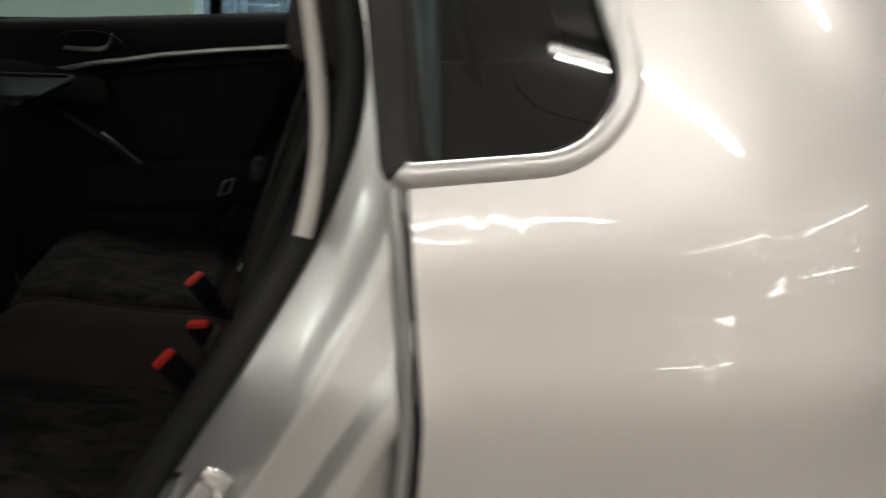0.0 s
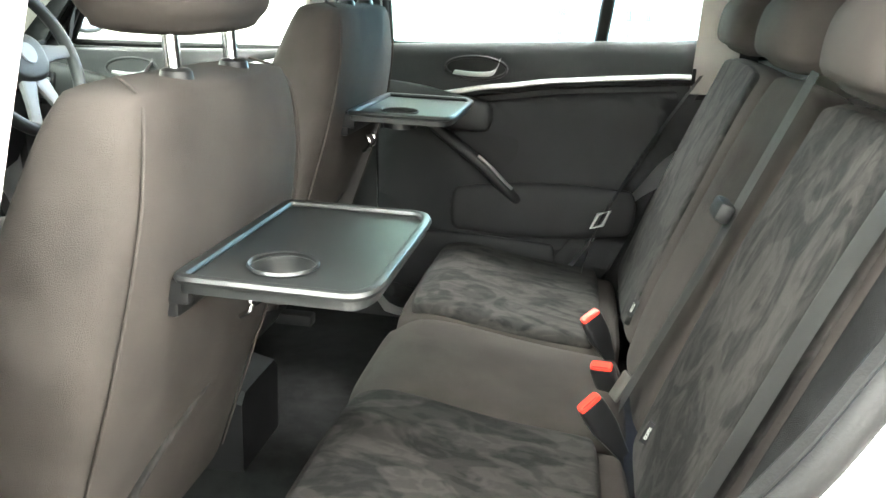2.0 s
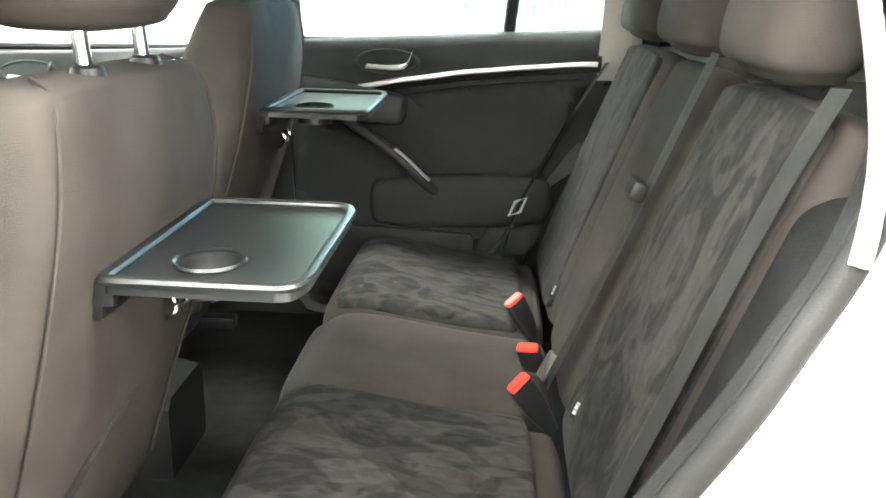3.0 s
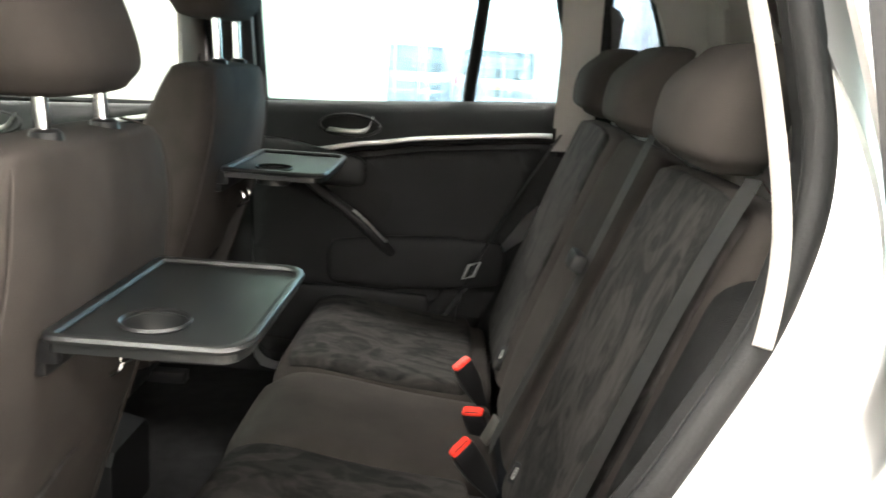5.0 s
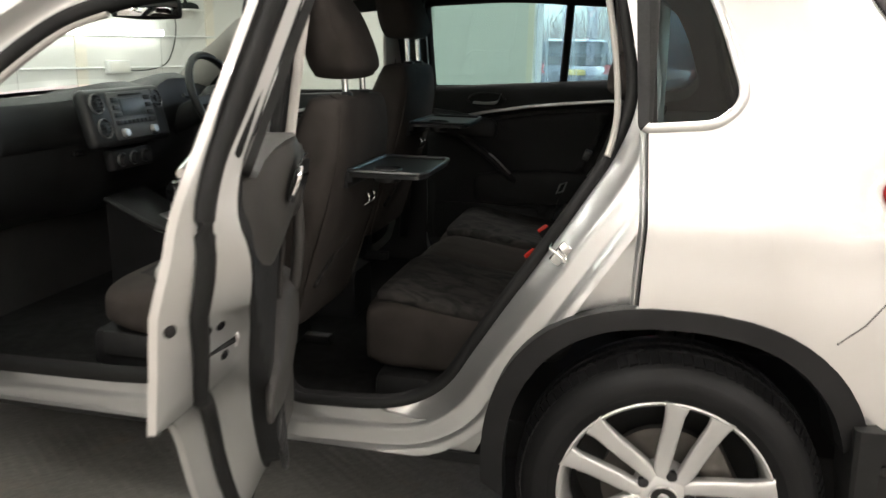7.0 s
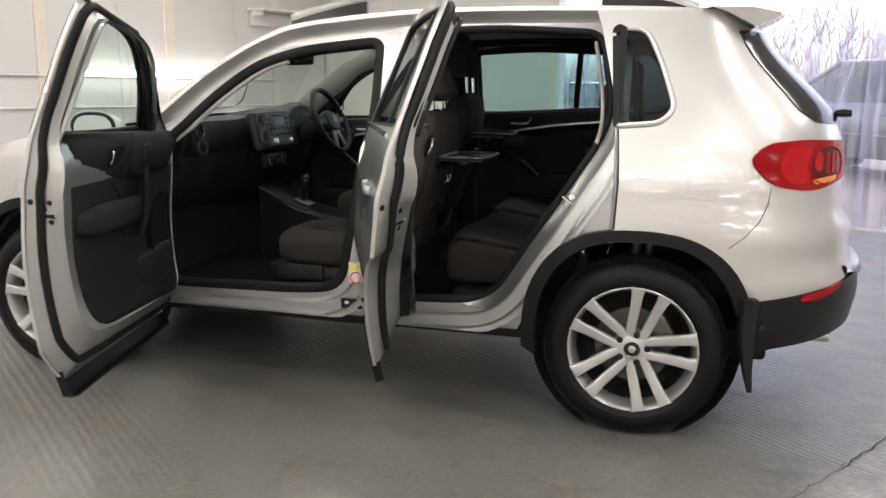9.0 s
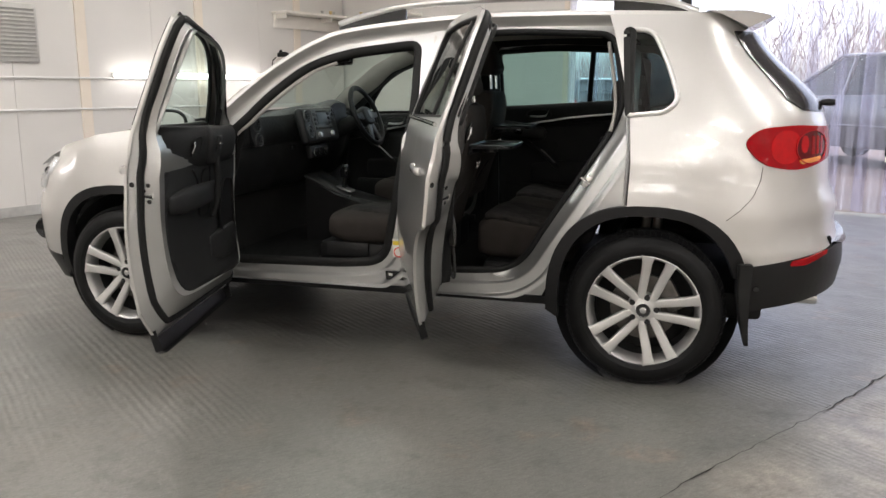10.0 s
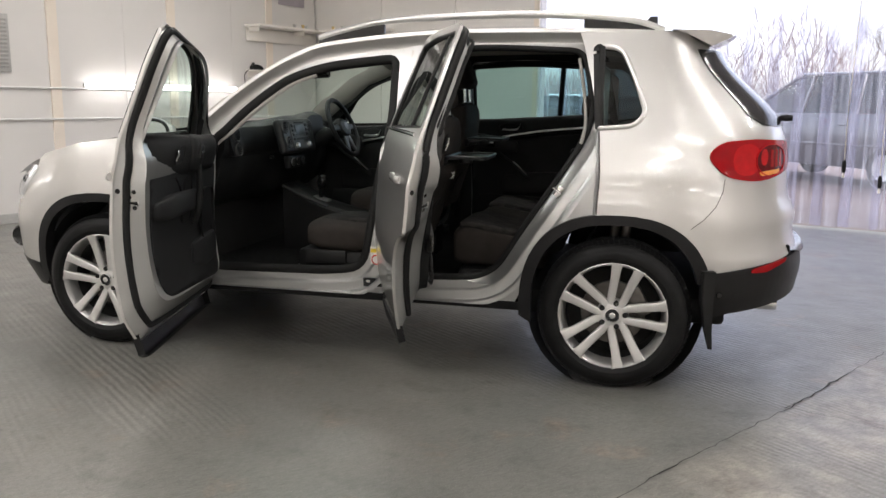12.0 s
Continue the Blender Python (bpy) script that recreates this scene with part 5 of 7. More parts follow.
        sub("pull_handle", loft([sellipse(p, (0.010, 0, 0.010), (0, 0.017, 0), 2.6, 14) for p in grip]), M_DASH, "moulded pull handle")
        g2 = [Vector((p.x + 0.011, p.y - side * 0.010, p.z + 0.009)) for p in grip[9:17]]
        sub("handle_inlay", sweep(g2, 0.0045, 8), M_SATIN, "satin silver grip inlay")
        rc = [T(x0 + 0.03 + 0.07 * math.cos(a), 0.94 + 0.06 * math.sin(a), 0) + Vector((0, -side * 0.002, 0)) for a in [2 * math.pi * i / 20 for i in range(20)]]
        bmr = bmesh.new()
        bmr.faces.new([bmr.verts.new(v) for v in rc])
        sub("grip_recess", bmr, M_RUBBER)
        # padded upper trim from the foot of the window down to the satin strip
        def strip_z(x):
            return table(((-0.95, 1.02), (-0.83, 1.052), (-0.68, 1.080), (-0.52, 1.104), (-0.37, 1.119), (-0.23, 1.131)), x) if not front else lerp(0.985, 1.075, (x + 1.87) / 0.45)

        def sill_z(x):
            return lerp(1.168, 1.216, (x + 0.954) / 0.757) if not front else lerp(1.100, 1.142, (x + 2.0) / 0.85)

        def upright(x, z, l):
            return Vector((x, side * (0.815 + 0.65 * l), z))
        rows = []
        for i in range(21):
            x = lerp(xa - 0.01, xb + 0.03, i / 20)
            zt_, zs = sill_z(x), strip_z(x)
            rows.append([upright(x, z, l) for z, l in ((zt_ - 0.004, -0.02), (zt_, -0.05), (zt_ - 0.001, -0.092), (zt_ - 0.008, -0.116), (zt_ - 0.03, -0.136), (zs + 0.03, -0.160), (zs + 0.008, -0.172), (zs - 0.004, -0.172), (zs - 0.014, -0.164), (zs - 0.02, -0.14), (zt_ - 0.06, -0.03))])
        sub("upper_pad", loft(rows), M_TRIM, "padded charcoal upper door trim")
        # satin strip sweeping under the window
        st = [upright(x, strip_z(x) + 0.002, -0.176) for x in [lerp(xa + 0.13 if not front else xa + 0.1, xb + 0.02, i / 16) for i in range(17)]]
        sub("trim_strip", sweep(st, 0.006, 8, flat=(0.004, 0.0065)), M_SATIN, "satin silver trim strip")
        # inside release over a flat dark oval that stands in for its shaded hollow
        hx, hz = (-0.73, 1.123) if not front else (-1.665, 1.066)

        def on_pad(x, z, l=0.0):
            zt_, zs = sill_z(x), strip_z(x)
            return upright(x, z, lerp(-0.136, -0.160, (zt_ - 0.03 - z) / max(0.02, zt_ - 0.06 - zs)) - l * 1.6)
        oval = [(hx + 0.078 * math.cos(a), hz + 0.027 * math.sin(a)) for a in [2 * math.pi * i / 28 for i in range(28)]]
        sub("release_bezel", sweep([on_pad(x, z, 0.002) for x, z in oval], 0.004, 8, closed=True), M_DASH, "rounded bezel of the door release")
        bmr = bmesh.new()
        bmr.faces.new([bmr.verts.new(on_pad(x, z, 0.0022)) for x, z in oval])
        sub("release_recess", bmr, M_RUBBER, "dark hollow of the door release")
        rel = curve([on_pad(hx - 0.055, hz - 0.012, 0.006), on_pad(hx, hz - 0.014, 0.012), on_pad(hx + 0.045, hz - 0.008, 0.014), on_pad(hx + 0.058, hz + 0.018, 0.008)], 5)
        sub("release_lever", loft([sellipse(p, (0, 0.004, 0), (0.003, 0, 0.0055 + 0.006 * (i / len(rel)) ** 2), 3, 12) for i, p in enumerate(rel)]), M_SATIN, "satin inside door release")
        # window switch plate
        sw = T(xa + 0.13, 1.062, -0.006)
        sub("switch_plate", box(sw + Vector((0, -side * 0.02, 0)), (0.05, 0.028, 0.05), 0.006, pose(0, 0, 0, 0, 10, 0)), M_GLOSSBLACK)
        sub("window_switch", box(sw + Vector((0.0, -side * 0.036, 0.004)), (0.032, 0.012, 0.010), 0.003, pose(0, 0, 0, 0, 10, 0)), M_SATIN)
        # pocket and loudspeaker swell at the foot of the card
        pk = T(lerp(xa, xb, 0.33), 0.60, 0)
        sub("door_pocket", pillow([(pk + Vector((-0.20, -side * 0.012, 0)), (0, 0.014, 0), (0, 0, 0.08)), (pk + Vector((0.0, -side * 0.012, -0.01)), (0, 0.017, 0), (0, 0, 0.09)), (pk + Vector((0.22, -side * 0.008, 0.0)), (0, 0.012, 0), (0, 0, 0.07))], 3.5), M_TRIM, "moulded door pocket")
    # glass, belt moulding and black frame
    G = flank(side, -0.012)
    gm = M_GREEN if side > 0 and not front else M_GLASS
    pane = sub("window_glass", plate(win, G, 0.004, [], 0.08), gm, "green tinted door glass")
    pane.visible_shadow = False
    fr = [F(p[0], p[1], -0.008) for p in win]
    sub("window_seal", sweep(fr, 0.009, 8, closed=True), M_RUBBER, "black window channel seal")
    wi = [flank(side, -0.05)(p[0], p[1], 0) for p in win]
    sub("inner_seal", sweep(wi, 0.006 if front else 0.012, 8, closed=True), M_RUBBER, "black inner frame seal")
    if side < 0:
        bl = [F(x, 1.125 if front else 1.159, 0.006) for x in [lerp(win[0][0] if front else -0.98, -1.12 if front else -0.17, i / 8) for i in range(9)]]
        sub("belt_moulding", sweep(bl, 0.008, 8), M_CHROME, "chrome belt moulding")
    # weather seal that runs round the shut face
    ring = [deep(lerp(-0.010, -0.126, 0.40 ** 0.85) + 0.002)(*(a.lerp(c, 0.40) + (a - mid).normalized() * 0.005), 0) for a, c in zip(ring_a, ring_c)]
    sub("weather_seal", sweep(ring, 0.014, 10, closed=True), M_RUBBER, "black rubber weather seal")
    # lower cladding
    cl = [(p[0], p[1]) for p in ([(-2.068, 0.24), (-1.20, 0.232), (-1.165, 0.25), (-1.16, 0.335), (-2.068, 0.335)] if front else [(-1.04, 0.25), (-0.57, 0.245), (-0.54, 0.26), (-0.52, 0.335), (-1.04, 0.335)])]
    sub("door_cladding", plate(cl, flank(side, 0.006), 0.03, [], 0.06), M_BLACK, "black plastic lower door cladding")
    # latch with its bolt holes on the shut face
    for s_, dz, r in ((0.62, 0.040, 0.0095), (0.46, 0.030, 0.0095), (0.66, -0.026, 0.0095), (0.10, 0.045, 0.011)):
        p, n = shut_face(lz + dz, s_)
        m = Matrix.Translation(p + n * 0.001) @ n.to_track_quat("Z", "Y").to_matrix().to_4x4()
        sub("latch_bolt", moved(lathe([(0.0, 0.001), (r * 0.8, 0.001), (r, -0.002), (r, -0.01)], 14, axis="z"), m), M_GLOSSBLACK)
    (p, n), (p2, n2) = shut_face(lz, 0.44), shut_face(lz, 0.80)
    sub("latch", loft([sellipse(p, n * 0.002, (0, 0, 0.003), 2, 10), sellipse(p2, n2 * 0.002, (0, 0, 0.009), 2, 10)]), M_GLOSSBLACK, "black latch slot")
    sub("latch_lip", sweep([p2 + Vector((0, 0, 0.016)), p2 + n2 * 0.004, p2 - Vector((0, 0, 0.014))], 0.003, 8), M_SATIN)
    # outside handle
    hp = F(latch_x - 0.06, 0.985, 0)
    hb = curve([hp + Vector((-0.11, 0, 0)), hp + Vector((-0.09, side * 0.012, 0)), hp + Vector((0.03, side * 0.014, 0)), hp + Vector((0.07, side * 0.012, 0)), hp + Vector((0.085, 0, 0))], 5)
    sub("outside_handle", sweep(hb, 0.014, 10, flat=(0.010, 0.015)), M_PAINT, "body-coloured bow handle")
    if not front:
        # upright bar between the main pane and the rear light
        xb_ = -0.40
        bar = [flank(side, -0.014)(xb_ + (0.055 * (1 - (z - 1.165) / 0.38)) * -0.6, z, 0) for z in [lerp(1.165, 1.545, i / 8) for i in range(9)]]
        sub("window_bar", sweep(bar, 0.014, 8, flat=(0.016, 0.010), up=(0, 1, 0)), M_RUBBER, "black upright window bar")
    else:
        q = F(-1.95, 1.085, 0.10) if side < 0 else F(-2.02, 1.165, 0.11)
        hs = pillow([(q + Vector((0, -side * 0.02, -0.0)), (0.05, 0, 0), (0, 0, 0.055)), (q + Vector((0, side * 0.06, 0.01)), (0.065, 0, 0), (0, 0, 0.08)), (q + Vector((0, side * 0.14, 0.005)), (0.06, 0, 0), (0, 0, 0.075))], 2.6, 24, 0.02)
        sub("mirror_housing", hs, M_PAINT, "silver door mirror")
        ml = loft([sellipse(q + Vector((0.066, side * 0.06, 0.005)), (0, 0.085, 0), (0, 0, 0.07), 2.8, 24), sellipse(q + Vector((0.07, side * 0.06, 0.005)), (0, 0.08, 0), (0, 0, 0.066), 2.8, 24)])
        sub("mirror_glass", ml, M_MIRROR, "mirror glass")
        sub("mirror_rim", sweep([Vector(v) for v in sellipse(q + Vector((0.066, side * 0.06, 0.005)), (0, 0.087, 0), (0, 0, 0.072), 2.8, 24)], 0.008, 6, closed=True), M_BLACK)
        sub("mirror_foot", box(q + Vector((0.0, -side * 0.07, -0.03)), (0.07, 0.1, 0.04), 0.01), M_BLACK)
        tri = [(-2.04, 1.11), (-1.90, 1.11), (-1.80, 1.30)]
        sub("mirror_triangle", plate(tri, flank(side, -0.055), 0.02, [], 0.05), M_BLACK, "black corner trim")
    return d, swing


d_fn, SWF = door_set(-1, "front", 77)
d_rn, SWR = door_set(-1, "rear", 66)
door_set(1, "front", 0)
door_set(1, "rear", 0)

# body-side seals of the open apertures, strikers and pillar trims
for pts, nm in ((FAPER, "front"), (RAPER, "rear")):
    p = [inset(-1, -0.062 - (0.040 * sunk(*q) if nm == "rear" else 0))(q[0], q[1], 0) for q in even(pts, 0.025)]
    part("aperture_seal", sweep(p, 0.016, 10, closed=True, up=(0, 1, 0), flat=(0.021, 0.012) if nm == "front" else (0.014, 0.012)), M_RUBBER, car, "black rubber aperture seal")
    p = [flank(1, -0.062)(q[0], q[1], 0) for q in even(pts, 0.025)]
    part("aperture_seal", sweep(p, 0.016, 10, closed=True, up=(0, 1, 0), flat=(0.013, 0.012)), M_RUBBER, car, "black rubber aperture seal")


for pts in (FAPER, RAPER):
    p = [inset(-1, -0.086 - (0.040 * sunk(*q) if pts is RAPER else 0))(q[0], q[1], 0) for q in even(pts, 0.025)]
    part("aperture_trim", sweep(p, 0.015, 8, closed=True, up=(0, 1, 0)), M_RUBBER, car, "black inner edge of the door opening")


def pillar(side, pts, w, name):
    p = [flank(side, -0.10)(x, z, 0) for x, z in pts]
    part(name, sweep(p, w, 10, flat=(0.018, w), up=(0, 1, 0)), M_PILLAR, car, "pale grey pillar trim")


for s in (-1, 1):
    rows = []
    for t in [i / 12 for i in range(13)]:
        x = lerp(-2.09, -1.44, t)
        o = flank(s, -0.095)(x, table(((-2.09, 1.10), (-1.82, 1.29), (-1.64, 1.42), (-1.44, 1.49)), x), 0)
        wx = x - 0.05
        zi = table(((-2.16, 1.13), (-1.94, 1.30), (-1.72, 1.44), (-1.5, 1.545), (-1.40, 1.57)), wx)
        i_ = Vector((wx, s * (table(((-2.16, 0.76), (-1.5, 0.635)), wx) - (0.09 if s > 0 else 0.02)), zi - 0.005))
        rows.append([o, o.lerp(i_, 0.3) + Vector((0, -s * 0.012, -0.008)), o.lerp(i_, 0.7) + Vector((0, -s * 0.012, -0.008)), i_, i_ + Vector((-0.01, 0, 0.008)), o + Vector((0, s * 0.01, 0.01))])
    part("front_pillar_trim", loft(rows), M_PILLAR, car, "pale grey pillar trim")
    pillar(s, [(-1.09, 1.55), (-1.12, 1.3), (-1.14, 1.13)] if s > 0 else [(-1.01, 1.55), (-1.01, 1.3), (-1.03, 1.13)], 0.10 if s > 0 else 0.05, "centre_pillar_trim")
    p = [flank(s, -0.10)(x, z, 0) for x, z in ((-1.05, 1.13), (-1.08, 0.8), (-1.1, 0.5))]
    part("centre_pillar_lower_trim", sweep(p, 0.05, 10, flat=(0.018, 0.05), up=(0, 1, 0)), M_TRIM, car, "charcoal lower pillar trim")
    pillar(s, [(0.12, 1.53), (0.16, 1.3), (0.2, 1.1)], 0.09, "tail_pillar_trim")
lining = skin([(-0.206, 1.13), (-0.216, 1.40), (-0.236, 1.575), (0.24, 1.575), (0.42, 1.40), (0.50, 1.165)])
part("rear_side_trim", plate(lining, flank(1, -0.112), 0.006, [skin(QWIN)], 0.05), M_PILLAR, car, "pale grey trim round the rear quarter window")
# pale strip of the pillar trim that shows inside the rear opening
p = [flank(-1, -0.082)(x, z, 0) for x, z in curve([(-0.212, 1.52), (-0.178, 1.35), (-0.165, 1.22), (-0.18, 1.13)], 5)]
part("pillar_edge_trim", sweep(p, 0.02, 8, flat=(0.008, 0.010), up=(0, 1, 0)), M_PILLAR, car, "pale pillar edge trim")
p = [flank(-1, -0.078)(x, z, 0) for x, z in curve([(-1.985, 1.075), (-1.805, 1.25), (-1.63, 1.383), (-1.50, 1.434)], 6)]
part("pillar_edge_trim", sweep(p, 0.02, 8, flat=(0.010, 0.012), up=(0, 1, 0)), M_PILLAR, car, "pale pillar edge trim")
p = [flank(-1, -0.078)(x, z, 0) for x, z in curve([(-0.941, 1.082), (-0.943, 1.20), (-0.945, 1.36), (-0.945, 1.53)], 5)]
part("pillar_edge_trim", sweep(p, 0.02, 8, flat=(0.014, 0.008), up=(0, 1, 0)), M_PILLAR, car, "pale pillar edge trim")
sk = flank(-1, -0.055)(-0.266, 0.893, 0)
stk = part("door_striker", box(sk, (0.055, 0.008, 0.028), 0.004, pose(0, 0, 0, 0, -55, 0)), M_CHROME, car, "steel door striker")
part("striker_loop", sweep([sk + Vector(v) for v in ((-0.02, 0, 0.02), (-0.02, -0.035, 0.02), (0.012, -0.035, -0.008), (0.012, 0, -0.008))], 0.005, 8), M_CHROME, stk)
# labels on the centre pillar
for i, (x, z, w, h, mt) in enumerate(((-1.125, 0.545, 0.06, 0.09, M_WHITEPL), (-1.13, 0.57, 0.045, 0.02, M_YELLOW), (-1.147, 0.405, 0.10, 0.045, M_GLOSSBLACK), (-1.172, 0.41, 0.018, 0.012, M_WHITEPL))):
    q = [(x - w / 2, z - h / 2), (x + w / 2, z - h / 2), (x + w / 2, z + h / 2), (x - w / 2, z + h / 2)]
    part("pillar_label", plate(q, flank(-1, -0.040 + 0.0012 * i), 0.001, [], 0.05), mt, car, "small printed pillar sticker")
q = flank(-1, -0.037)(-1.125, 0.525, 0)
part("warning_ring", sweep([q + Vector((0.022 * math.cos(a), 0, 0.022 * math.sin(a))) for a in [i * math.pi / 10 for i in range(20)]], 0.003, 6, closed=True), M_REDINK, car, "red prohibition ring on the sticker")

# ---- wheels ----
def wheel(cx, side, turn):
    y0 = side * 0.79
    o = side

    def L(prof, k=64):
        return lathe([(r, y0 + o * h) for r, h in prof], k, c=(cx, 0, HUB))

    tyre = L([(0.236, 0.085), (0.241, 0.094), (0.25, 0.100), (0.262, 0.1045), (0.264, 0.1065), (0.278, 0.108), (0.298, 0.105), (0.300, 0.1035), (0.315, 0.096), (0.327, 0.083), (0.335, 0.067), (0.3395, 0.052), (0.340, 0.0475), (0.336, 0.044), (0.336, 0.038), (0.343, 0.037), (0.3435, 0.004), (0.337, 0.003), (0.337, -0.004), (0.3435, -0.005), (0.343, -0.037), (0.336, -0.038), (0.336, -0.044), (0.342, -0.045), (0.338, -0.075), (0.31, -0.104), (0.25, -0.1), (0.236, -0.085)], 96)
    w = part("wheel", tyre, M_TYRE, car, "road wheel with a black low-profile tyre")
    # tread blocks on the shoulder
    tb = bmesh.new()
    for i in range(90):
        a = 2 * math.pi * i / 90
        for at, r, lean, wy, skew in ((0.068, 0.3355, 24, 0.034, 10), (0.021, 0.3425, 0, 0.027, -18), (-0.021, 0.3425, 0, 0.027, 18)):
            m = Matrix.Translation((cx, y0 + o * at, HUB)) @ Matrix.Rotation(a, 4, "Y") @ Matrix.Translation((0, 0, r)) @ pose(0, 0, 0, lean * -o, 0, skew)
            bmesh.ops.create_cube(tb, size=1, matrix=m @ Matrix.Diagonal((0.018, wy, 0.006, 1)))
    part("tread", tb, M_TYRE, w, smooth=False)
    rim = L([(0.234, 0.06), (0.243, 0.094), (0.2435, 0.099), (0.240, 0.101), (0.234, 0.096), (0.226, 0.070), (0.218, 0.02), (0.216, -0.08)], 72)
    part("rim", rim, M_ALLOY, w, "silver alloy rim")
    for i in range(5):
        for s in (-1, 1):
            a = 2 * math.pi * i / 5 + radians(turn)
            secs = []
            for r, off, wd, dp, h in ((0.045, 0.022, 0.0165, 0.016, 0.062), (0.075, 0.029, 0.0183, 0.016, 0.064), (0.12, 0.0345, 0.0198, 0.015, 0.070), (0.17, 0.041, 0.0204, 0.014, 0.080), (0.21, 0.048, 0.0222, 0.013, 0.088), (0.234, 0.052, 0.0285, 0.012, 0.092)):
                c = Vector((cx, y0, HUB)) + Vector((math.cos(a), 0, math.sin(a))) * r + Vector((-math.sin(a), 0, math.cos(a))) * (s * off) + Vector((0, o * h, 0))
                secs.append(sellipse(c, Vector((-math.sin(a), 0, math.cos(a))) * wd, Vector((0, dp, 0)), 5, 16))
            part("spoke", loft(secs), M_ALLOY, w)
    part("hub", L([(0.0, 0.079), (0.03, 0.080), (0.05, 0.076), (0.068, 0.068), (0.074, 0.05), (0.07, 0.02)], 40), M_ALLOY, w)
    cap = part("centre_cap", L([(0.0, 0.088), (0.031, 0.087), (0.0335, 0.084), (0.0335, 0.075)], 32), M_GLOSSBLACK, w, "dark centre cap with a chrome ring")
    part("cap_ring", L([(0.0285, 0.087), (0.0305, 0.0895), (0.0335, 0.089), (0.035, 0.080)], 32), M_CHROME, w)
    part("cap_emblem", L([(0.0, 0.0885), (0.012, 0.0888), (0.014, 0.0880)], 24), M_CHROME, w, "plain chrome disc emblem")
    for i in range(5):
        a = 2 * math.pi * i / 5 + radians(turn)
        c = (cx + 0.056 * math.cos(a), 0, HUB + 0.056 * math.sin(a))
        part("bolt_hole", lathe([(0.0, y0 + o * 0.0785), (0.0125, y0 + o * 0.0785), (0.0135, y0 + o * 0.06)], 14, c=c), M_GLOSSBLACK, w)
    part("brake_disc", L([(0.05, 0.02), (0.145, 0.02), (0.145, -0.002), (0.05, -0.002)], 48), M_DISC, w, "bare steel brake disc")
    part("brake_caliper", box((cx + 0.11, y0 + o * 0.015, HUB + 0.06), (0.07, 0.06, 0.14), 0.012, pose(0, 0, 0, 0, -28, 0)), M_DISC, w)
    part("wheel_barrel", L([(0.2145, 0.03), (0.214, -0.08), (0.06, -0.085), (0.0, -0.085)], 40), M_DARK, w)
    return w


for cx in (0, -WB):
    for s in (-1, 1):
        wheel(cx, s, 3 if cx == 0 else 20)
# spring and damper seen over the rear tyre
for dx in (-0.03, 0.02):
    part("damper", sweep([(dx, -0.62, 0.5), (dx + 0.03, -0.6, 0.82)], 0.022, 10), M_DISC, car, "grey suspension strut")

